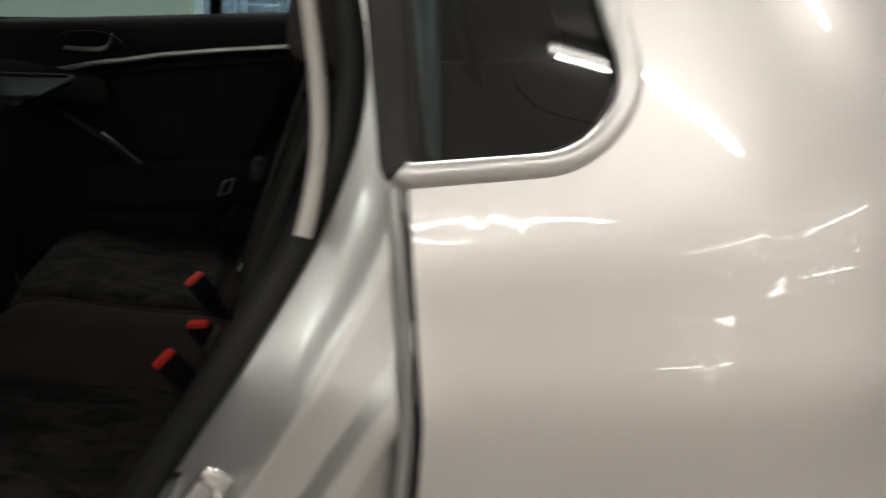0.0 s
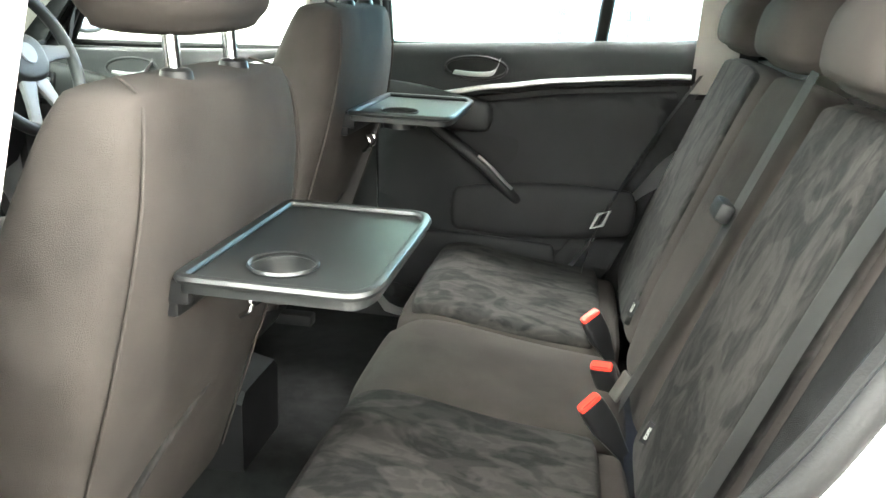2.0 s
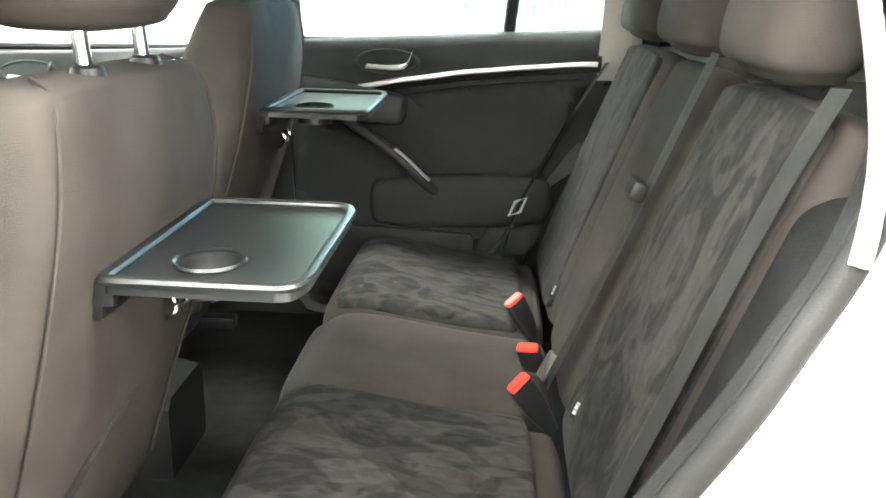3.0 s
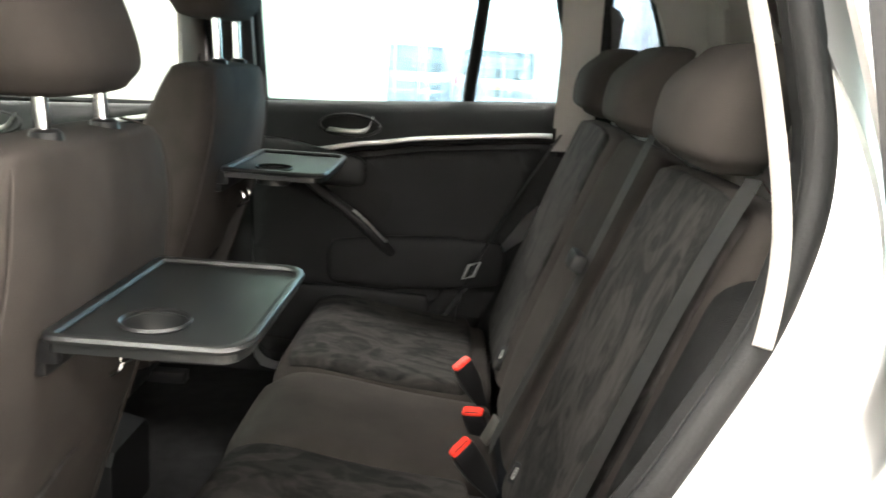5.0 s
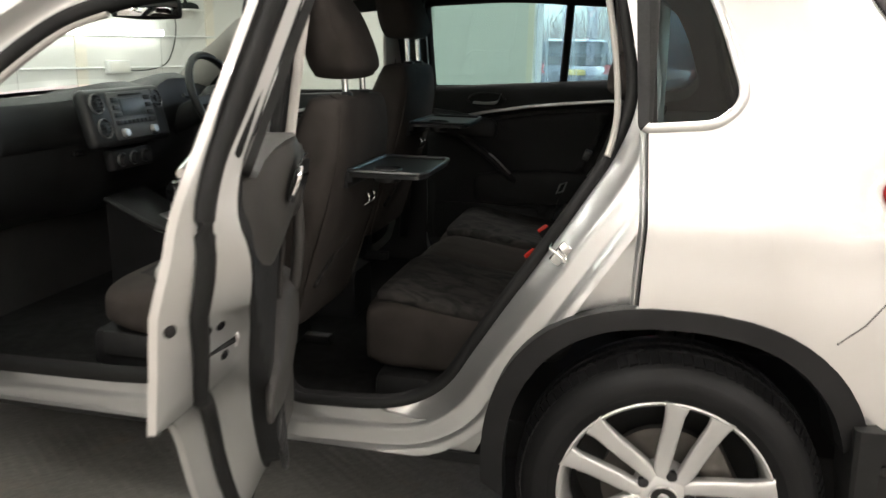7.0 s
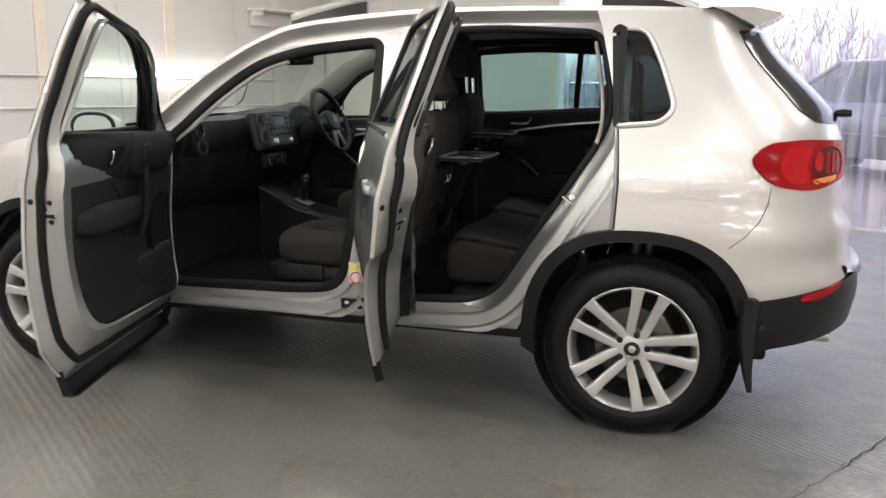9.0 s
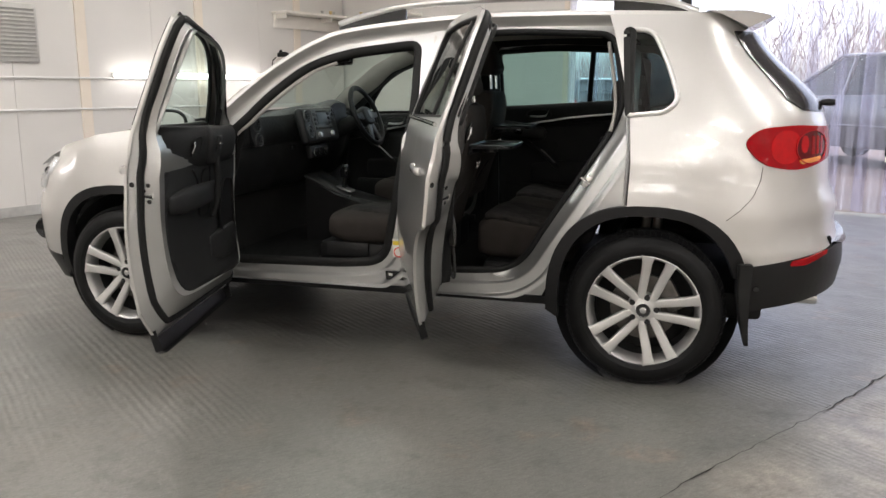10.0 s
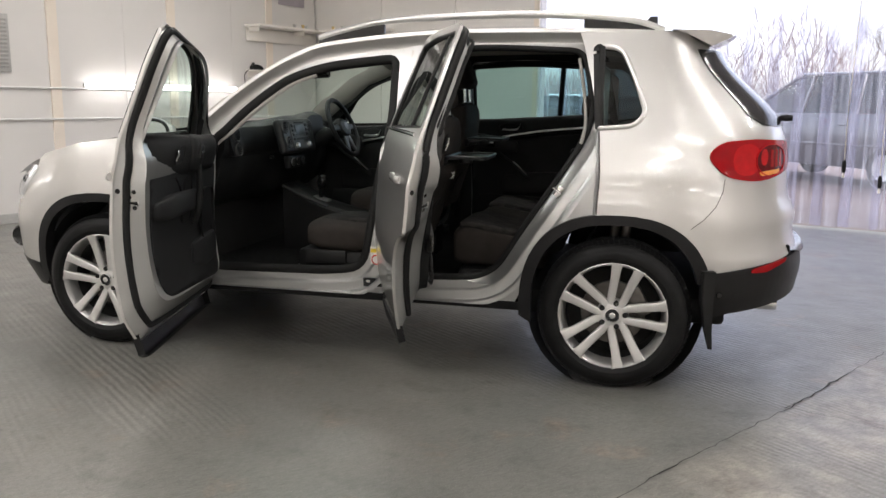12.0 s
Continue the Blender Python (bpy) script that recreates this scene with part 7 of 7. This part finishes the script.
part("selector_knob", pillow([((-1.742, 0, 0.775), (0.022, 0, 0), (0, 0.02, 0)), ((-1.738, 0, 0.81), (0.03, 0, 0), (0, 0.024, 0)), ((-1.736, 0, 0.83), (0.024, 0, 0), (0, 0.02, 0))], 2.6, 18, 0.008), M_GLOSSBLACK, con, "black gear selector with chrome cap")
part("knob_cap", lathe([(0.0, 0.012), (0.014, 0.01), (0.02, 0.0)], 16, axis="z", c=(-1.736, 0, 0.838)), M_CHROME, con)
part("console_rail", sweep([(-1.93, -0.135, 0.79), (-1.78, -0.135, 0.72), (-1.66, -0.128, 0.68)], 0.010, 8), M_DASH, con)
# belt height slot in the far centre pillar
part("belt_slot", box((-1.125, 0.68, 1.34), (0.05, 0.012, 0.34), 0.005, pose(0, 0, 0, -18, 0, 0)), M_BLACK, car, "dark belt slot in the pillar trim")
# interior mirror
turned = Matrix.Translation((-1.8, 0, 0)) @ pose(0, 0, 0, 0, 0, -50) @ Matrix.Translation((1.8, 0, 0))
im = part("interior_mirror", moved(pillow([((-1.80, -0.11, 1.445), (0.018, 0, 0), (0, 0, 0.034)), ((-1.80, 0.0, 1.445), (0.024, 0, 0), (0, 0, 0.041)), ((-1.80, 0.11, 1.445), (0.018, 0, 0), (0, 0, 0.034))], 2.8, 18, 0.008), turned), M_BLACK, car, "black interior mirror")
part("mirror_stalk", sweep([(-1.80, 0, 1.46), (-1.745, 0, 1.51)], 0.012, 8), M_BLACK, im)
part("mirror_face", moved(box((-1.777, 0, 1.445), (0.004, 0.2, 0.06), 0.001), turned), M_MIRROR, im)


def lettering(text, size, m, mat, parent):
    """Words in the built-in font as a thin mesh at the pose m."""
    cu = bpy.data.curves.new("lettering", "FONT")
    cu.body, cu.size, cu.extrude, cu.align_x, cu.align_y = text, size, 0.0004, "CENTER", "CENTER"
    tmp = new("lettering", cu)
    me = bpy.data.meshes.new_from_object(tmp.evaluated_get(bpy.context.evaluated_depsgraph_get()))
    bpy.data.objects.remove(tmp)
    me.transform(m)
    me.materials.append(mat)
    ob = new("lettering", me)
    ob.parent = parent
    ob.matrix_parent_inverse = parent.matrix_basis.inverted()
    return ob


# printed tags: on the seat's side and at the child seat anchors
near_seat = next(o for o in bpy.data.objects if o.name == "front_seat")


def facing(at, n, along):
    """A pose whose z looks along n and whose x runs along the given direction."""
    n = Vector(n).normalized()
    x = (Vector(along) - n * n.dot(Vector(along))).normalized()
    y = n.cross(x)
    return Matrix.Translation(at) @ Matrix((x, y, n)).transposed().to_4x4()


tagm = facing((-0.928, -0.704, 1.095), (0.45, -0.85, 0.25), (0.55, 0, 0.83))
part("airbag_tag", moved(box((0, 0, -0.002), (0.034, 0.015, 0.003), 0.001), tagm), M_BLACK, near_seat, "black sewn-in tag with white lettering")
lettering("AIRBAG", 0.0085, tagm, M_WHITEPL, near_seat)
for y in (-0.325, 0.157):
    am = facing((-0.326, y, 0.738), (-0.45, -0.85, 0.25), (0.3, 0, 0.95))
    tg = part("anchor_tag", moved(box((0, 0, -0.002), (0.034, 0.014, 0.003), 0.001), am), M_BLACK, car, "black anchor tag with white lettering")
    lettering("ISOFIX", 0.0065, am, M_WHITEPL, tg)

# ---- the yard beyond the curtain ----
M_SILVER2 = surf("silver_grey_paint", (0.095, 0.095, 0.11), 0.3, 0.4, 0.03, 4, coat=1.0)
M_DARKGLASS = surf("dark_car_glass", (0.02, 0.023, 0.028), 0.05, 0, 0.1, 5)
YARD = ROOM @ pose(5.38, 7.3, 0, 0, 0, -35) @ Matrix.Diagonal((1.0, 1.0, 1.06, 1.0))
mpv = root("parked_car", YARD.translation, "silver grey people carrier parked in the yard outside", "car")


def yard_part(name, bm, mat, label=""):
    return part(name, moved(bm, YARD), mat, mpv, label)


prof = [(-1.0, 0.30, 0.80, 0.70), (-0.92, 0.28, 0.95, 0.80), (-0.5, 0.28, 1.04, 0.86), (0.2, 0.28, 1.08, 0.88), (1.5, 0.28, 1.10, 0.89), (3.0, 0.28, 1.10, 0.88), (3.5, 0.3, 1.08, 0.84), (3.68, 0.34, 1.0, 0.76)]
body_rows = [[Vector((x, s * w, z)) for s, z in ((-0.94, lo), (-1, lerp(lo, hi, 0.35)), (-1, lerp(lo, hi, 0.75)), (-0.93, hi), (0.93, hi), (1, lerp(lo, hi, 0.75)), (1, lerp(lo, hi, 0.35)), (0.94, lo))] for x, lo, hi, w in prof]
yard_part("body", loft(body_rows), M_SILVER2, "silver grey body")
sec = []
for x0, x1, w in ((-0.35, 0.75, 0.8), (3.5, 3.25, 0.8)):
    sec.append([Vector((x0, -w, 1.07)), Vector((x1, -w * 0.82, 1.68)), Vector((x1, w * 0.82, 1.68)), Vector((x0, w, 1.07))])
yard_part("cabin", loft(sec), M_DARKGLASS, "dark glazed cabin")
yard_part("roof", box((2.0, 0, 1.70), (2.6, 1.32, 0.07), 0.03), M_SILVER2)
for s in (-1, 1):
    for (xa, za), (xb, zb) in (((-0.38, 1.07), (0.74, 1.69)), ((0.95, 1.07), (1.05, 1.69)), ((2.05, 1.07), (2.05, 1.69)), ((3.45, 1.07), (3.22, 1.69))):
        yard_part("pillar", sweep([(xa, s * 0.80, za), (xb, s * 0.665, zb)], 0.035, 8), M_SILVER2)
    for x in (-0.18, 2.72):
        yard_part("tyre", lathe([(0.2, s * 0.9), (0.29, s * 0.905), (0.32, s * 0.87), (0.32, s * 0.7), (0.2, s * 0.68)], 32, c=(x, 0, 0.32)), M_TYRE)
        yard_part("wheel_trim", lathe([(0.0, s * 0.885), (0.1, s * 0.88), (0.19, s * 0.9), (0.2, s * 0.86)], 32, c=(x, 0, 0.32)), M_ALLOY)
    for x in (0.9, 2.0):
        yard_part("door_handle", box((x - 0.1, s * 0.89, 0.93), (0.18, 0.03, 0.03), 0.01), M_SILVER2)
    yard_part("mirror", pillow([((0.02, s * 0.88, 1.10), (0.05, 0, 0), (0, 0, 0.06)), ((0.02, s * 1.03, 1.12), (0.06, 0, 0), (0, 0, 0.08))], 3, 16, 0.02), M_SILVER2)
    yard_part("rub_strip", box((1.2, s * 0.895, 0.62), (3.2, 0.02, 0.04), 0.006), M_SILVER2)

def hatchback(at, turn, paint, label):
    """A parked hatchback seen from its tail: body, glasshouse, lamps, plate, bumper and wheels."""
    M = ROOM @ pose(*at, 0, 0, 0, turn)
    e = root("parked_hatchback", M.translation, label, "car", "cars parked across the yard")

    def p_(name, bm, mat, lab=""):
        return part(name, moved(bm, M), mat, e, lab)

    rows = []
    for y, lo, hi, w in ((0.0, 0.42, 0.86, 0.70), (0.05, 0.34, 0.93, 0.80), (0.35, 0.26, 0.98, 0.86), (1.2, 0.24, 0.98, 0.88), (2.6, 0.24, 0.96, 0.88), (3.4, 0.26, 0.88, 0.85), (3.9, 0.30, 0.74, 0.74)):
        rows.append([Vector((sx * w, y, z)) for sx, z in ((-0.92, lo), (-1, lerp(lo, hi, 0.4)), (-0.98, lerp(lo, hi, 0.8)), (-0.9, hi), (0.9, hi), (0.98, lerp(lo, hi, 0.8)), (1, lerp(lo, hi, 0.4)), (0.92, lo))])
    p_("body", loft(rows), paint)
    g = [[Vector((sx * w, y, z)) for sx, z in ((-1, 0.95), (-0.86, zt), (0.86, zt), (1, 0.95))] for y, w, zt in ((0.10, 0.74, 1.12), (0.45, 0.76, 1.42), (1.5, 0.77, 1.47), (2.2, 0.77, 1.38), (2.8, 0.76, 1.0))]
    p_("cabin", loft(g), M_DARKGLASS, "dark glazed cabin")
    p_("roof", loft([[Vector((sx * 0.66, y, z + dz)) for sx, dz in ((-1, 0), (-0.9, 0.03), (0.9, 0.03), (1, 0))] for y, z in ((0.42, 1.425), (1.0, 1.465), (1.6, 1.47), (2.2, 1.40))]), paint)
    for q in (-1, 1):
        p_("tail_lamp", pillow([((q * 0.70, 0.02, 0.78), (0.09, 0, 0), (0, 0.03, 0)), ((q * 0.71, 0.06, 0.95), (0.08, 0, 0), (0, 0.03, 0))], 3.5, 18, 0.02), M_TAIL, "red tail lamp")
        p_("pillar", sweep([(q * 0.74, 0.12, 0.97), (q * 0.65, 0.48, 1.43)], 0.04, 8), paint)
        for y in (0.72, 3.2):
            p_("tyre", lathe([(0.18, q * 0.87), (0.28, q * 0.875), (0.30, q * 0.84), (0.30, q * 0.68), (0.18, q * 0.66)], 24, axis="x", c=(0, y, 0.30)), M_TYRE)
            p_("wheel_trim", lathe([(0.0, q * 0.86), (0.17, q * 0.865), (0.185, q * 0.83)], 20, axis="x", c=(0, y, 0.30)), M_ALLOY)
    p_("rear_bumper", box((0, -0.01, 0.48), (1.58, 0.10, 0.22), 0.04), paint)
    p_("number_plate", box((0, -0.055, 0.80), (0.52, 0.02, 0.12), 0.004), M_PLATE, "plain yellow plate")
    return e


M_PLATE = surf("dull_yellow_plate", (0.30, 0.22, 0.03), 0.5, 0, 0.05, 20)
M_NAVY = surf("dark_blue_car_paint", (0.018, 0.025, 0.05), 0.25, 0.3, 0.05, 4, coat=1.0)
M_GRAPHITE = surf("graphite_car_paint", (0.035, 0.037, 0.04), 0.28, 0.4, 0.05, 4, coat=1.0)
for at, turn, mt, lab in (((0.1, 9.0), 22, M_NAVY, "dark blue hatchback parked tail-on across the yard"), ((2.1, 8.4), 20, M_GRAPHITE, "graphite hatchback parked tail-on across the yard"), ((-1.9, 9.8), 22, M_GRAPHITE, "graphite hatchback parked tail-on across the yard")):
    hatchback(at, turn, mt, lab)

# bare winter trees behind
M_BARK = surf("grey_bark", (0.13, 0.10, 0.092), 0.9, 0, 0.3, 10, 0.6, 60)


def bare_tree(at, h, seed):
    r = random.Random(seed)
    e = root("bare_tree", at, "leafless winter tree with fine branching twigs", "tree", "bare trees")
    tk, tw = bmesh.new(), bmesh.new()

    def limb(p, d, ln, rad, lev):
        pts, q = [p], p
        for _ in range(4):
            d = (d + Vector((r.uniform(-.25, .25), r.uniform(-.25, .25), r.uniform(-.05, .2)))).normalized()
            q = q + d * ln / 4
            pts.append(q)
        k = 6 if lev < 2 else 3
        bm = tk if lev < 2 else tw
        rings = []
        for i, c in enumerate(pts):
            a = d.cross(Vector((0.3, 0.9, 0.1))).normalized()
            b = d.cross(a)
            rr = rad * (1 - 0.7 * i / 4)
            rings.append(add_ring(bm, [c + a * rr * math.cos(2 * math.pi * j / k) + b * rr * math.sin(2 * math.pi * j / k) for j in range(k)]))
        for x, y in zip(rings, rings[1:]):
            bridge(bm, x, y)
        if lev < 5:
            for i in range(4 if lev else 6):
                c = pts[r.choice((1, 2, 3, 4))] if lev else pts[r.choice((2, 3, 4))]
                nd = (d + Vector((r.uniform(-1, 1), r.uniform(-1, 1), r.uniform(-.2, .7)))).normalized()
                limb(c, nd, ln * r.uniform(0.5, 0.75), rad * 0.45, lev + 1)

    limb(Vector(at), Vector((0, 0, 1)), h * 0.40, h * 0.008, 0)
    part("trunk", tk, M_BARK, e)
    part("crown", tw, M_BARK, e)
    return e


for i, (x, y, h) in enumerate(((5.4, 26, 9), (8.5, 29, 10), (2.6, 30, 10), (11.5, 27, 9), (15.5, 32, 11), (-1, 31, 10), (19, 28, 9), (7, 34, 11), (4, 36, 12), (10, 36, 12), (13, 30, 9), (1, 27, 8))):
    bare_tree(ROOM @ Vector((x, y + 16, -0.01)), h, i + 3)
# low fence and hedge line far behind
hb = root("boundary_fence", ROOM @ Vector((6, 19, 0)), "grey boarded fence at the back of the yard", "fence")
M_FENCE = surf("grey_fence_wood", (0.2, 0.18, 0.17), 0.85, 0, 0.25, 4, 0.4, 60)
for i in range(60):
    part("board", moved(box((-10 + i * 0.52, 19, 0.75), (0.5, 0.04, 1.5), 0.01), ROOM), M_FENCE, hb, smooth=False)

# leafless thicket behind the fence
rt = random.Random(21)
tv, tf = [], []
for _ in range(9000):
    x, y = rt.uniform(-8, 30), rt.uniform(20.5, 25)
    top = 2.6 + 1.5 * math.sin(x * 0.7) * math.sin(x * 0.23 + 1) + rt.uniform(-0.5, 0.5)
    z = rt.uniform(0.1, max(0.6, top))
    d = Vector((rt.uniform(-0.7, 0.7), rt.uniform(-0.3, 0.3), 1)).normalized() * rt.uniform(0.4, 1.1)
    w = rt.uniform(0.008, 0.022)
    k = len(tv)
    tv += [ROOM @ Vector((x - w, y, z)), ROOM @ Vector((x + w, y, z)), ROOM @ Vector((x + d.x, y + d.y, z + d.z))]
    tf.append((k, k + 1, k + 2))
tm = bpy.data.meshes.new("thicket")
tm.from_pydata([tuple(v) for v in tv], [], tf)
tm.materials.append(surf("brown_twigs", (0.16, 0.12, 0.12), 0.9, 0, 0.3, 1.0))
tagged(new("thicket", tm), "leafless brown winter thicket behind the fence", "bushes", kind="stuff")
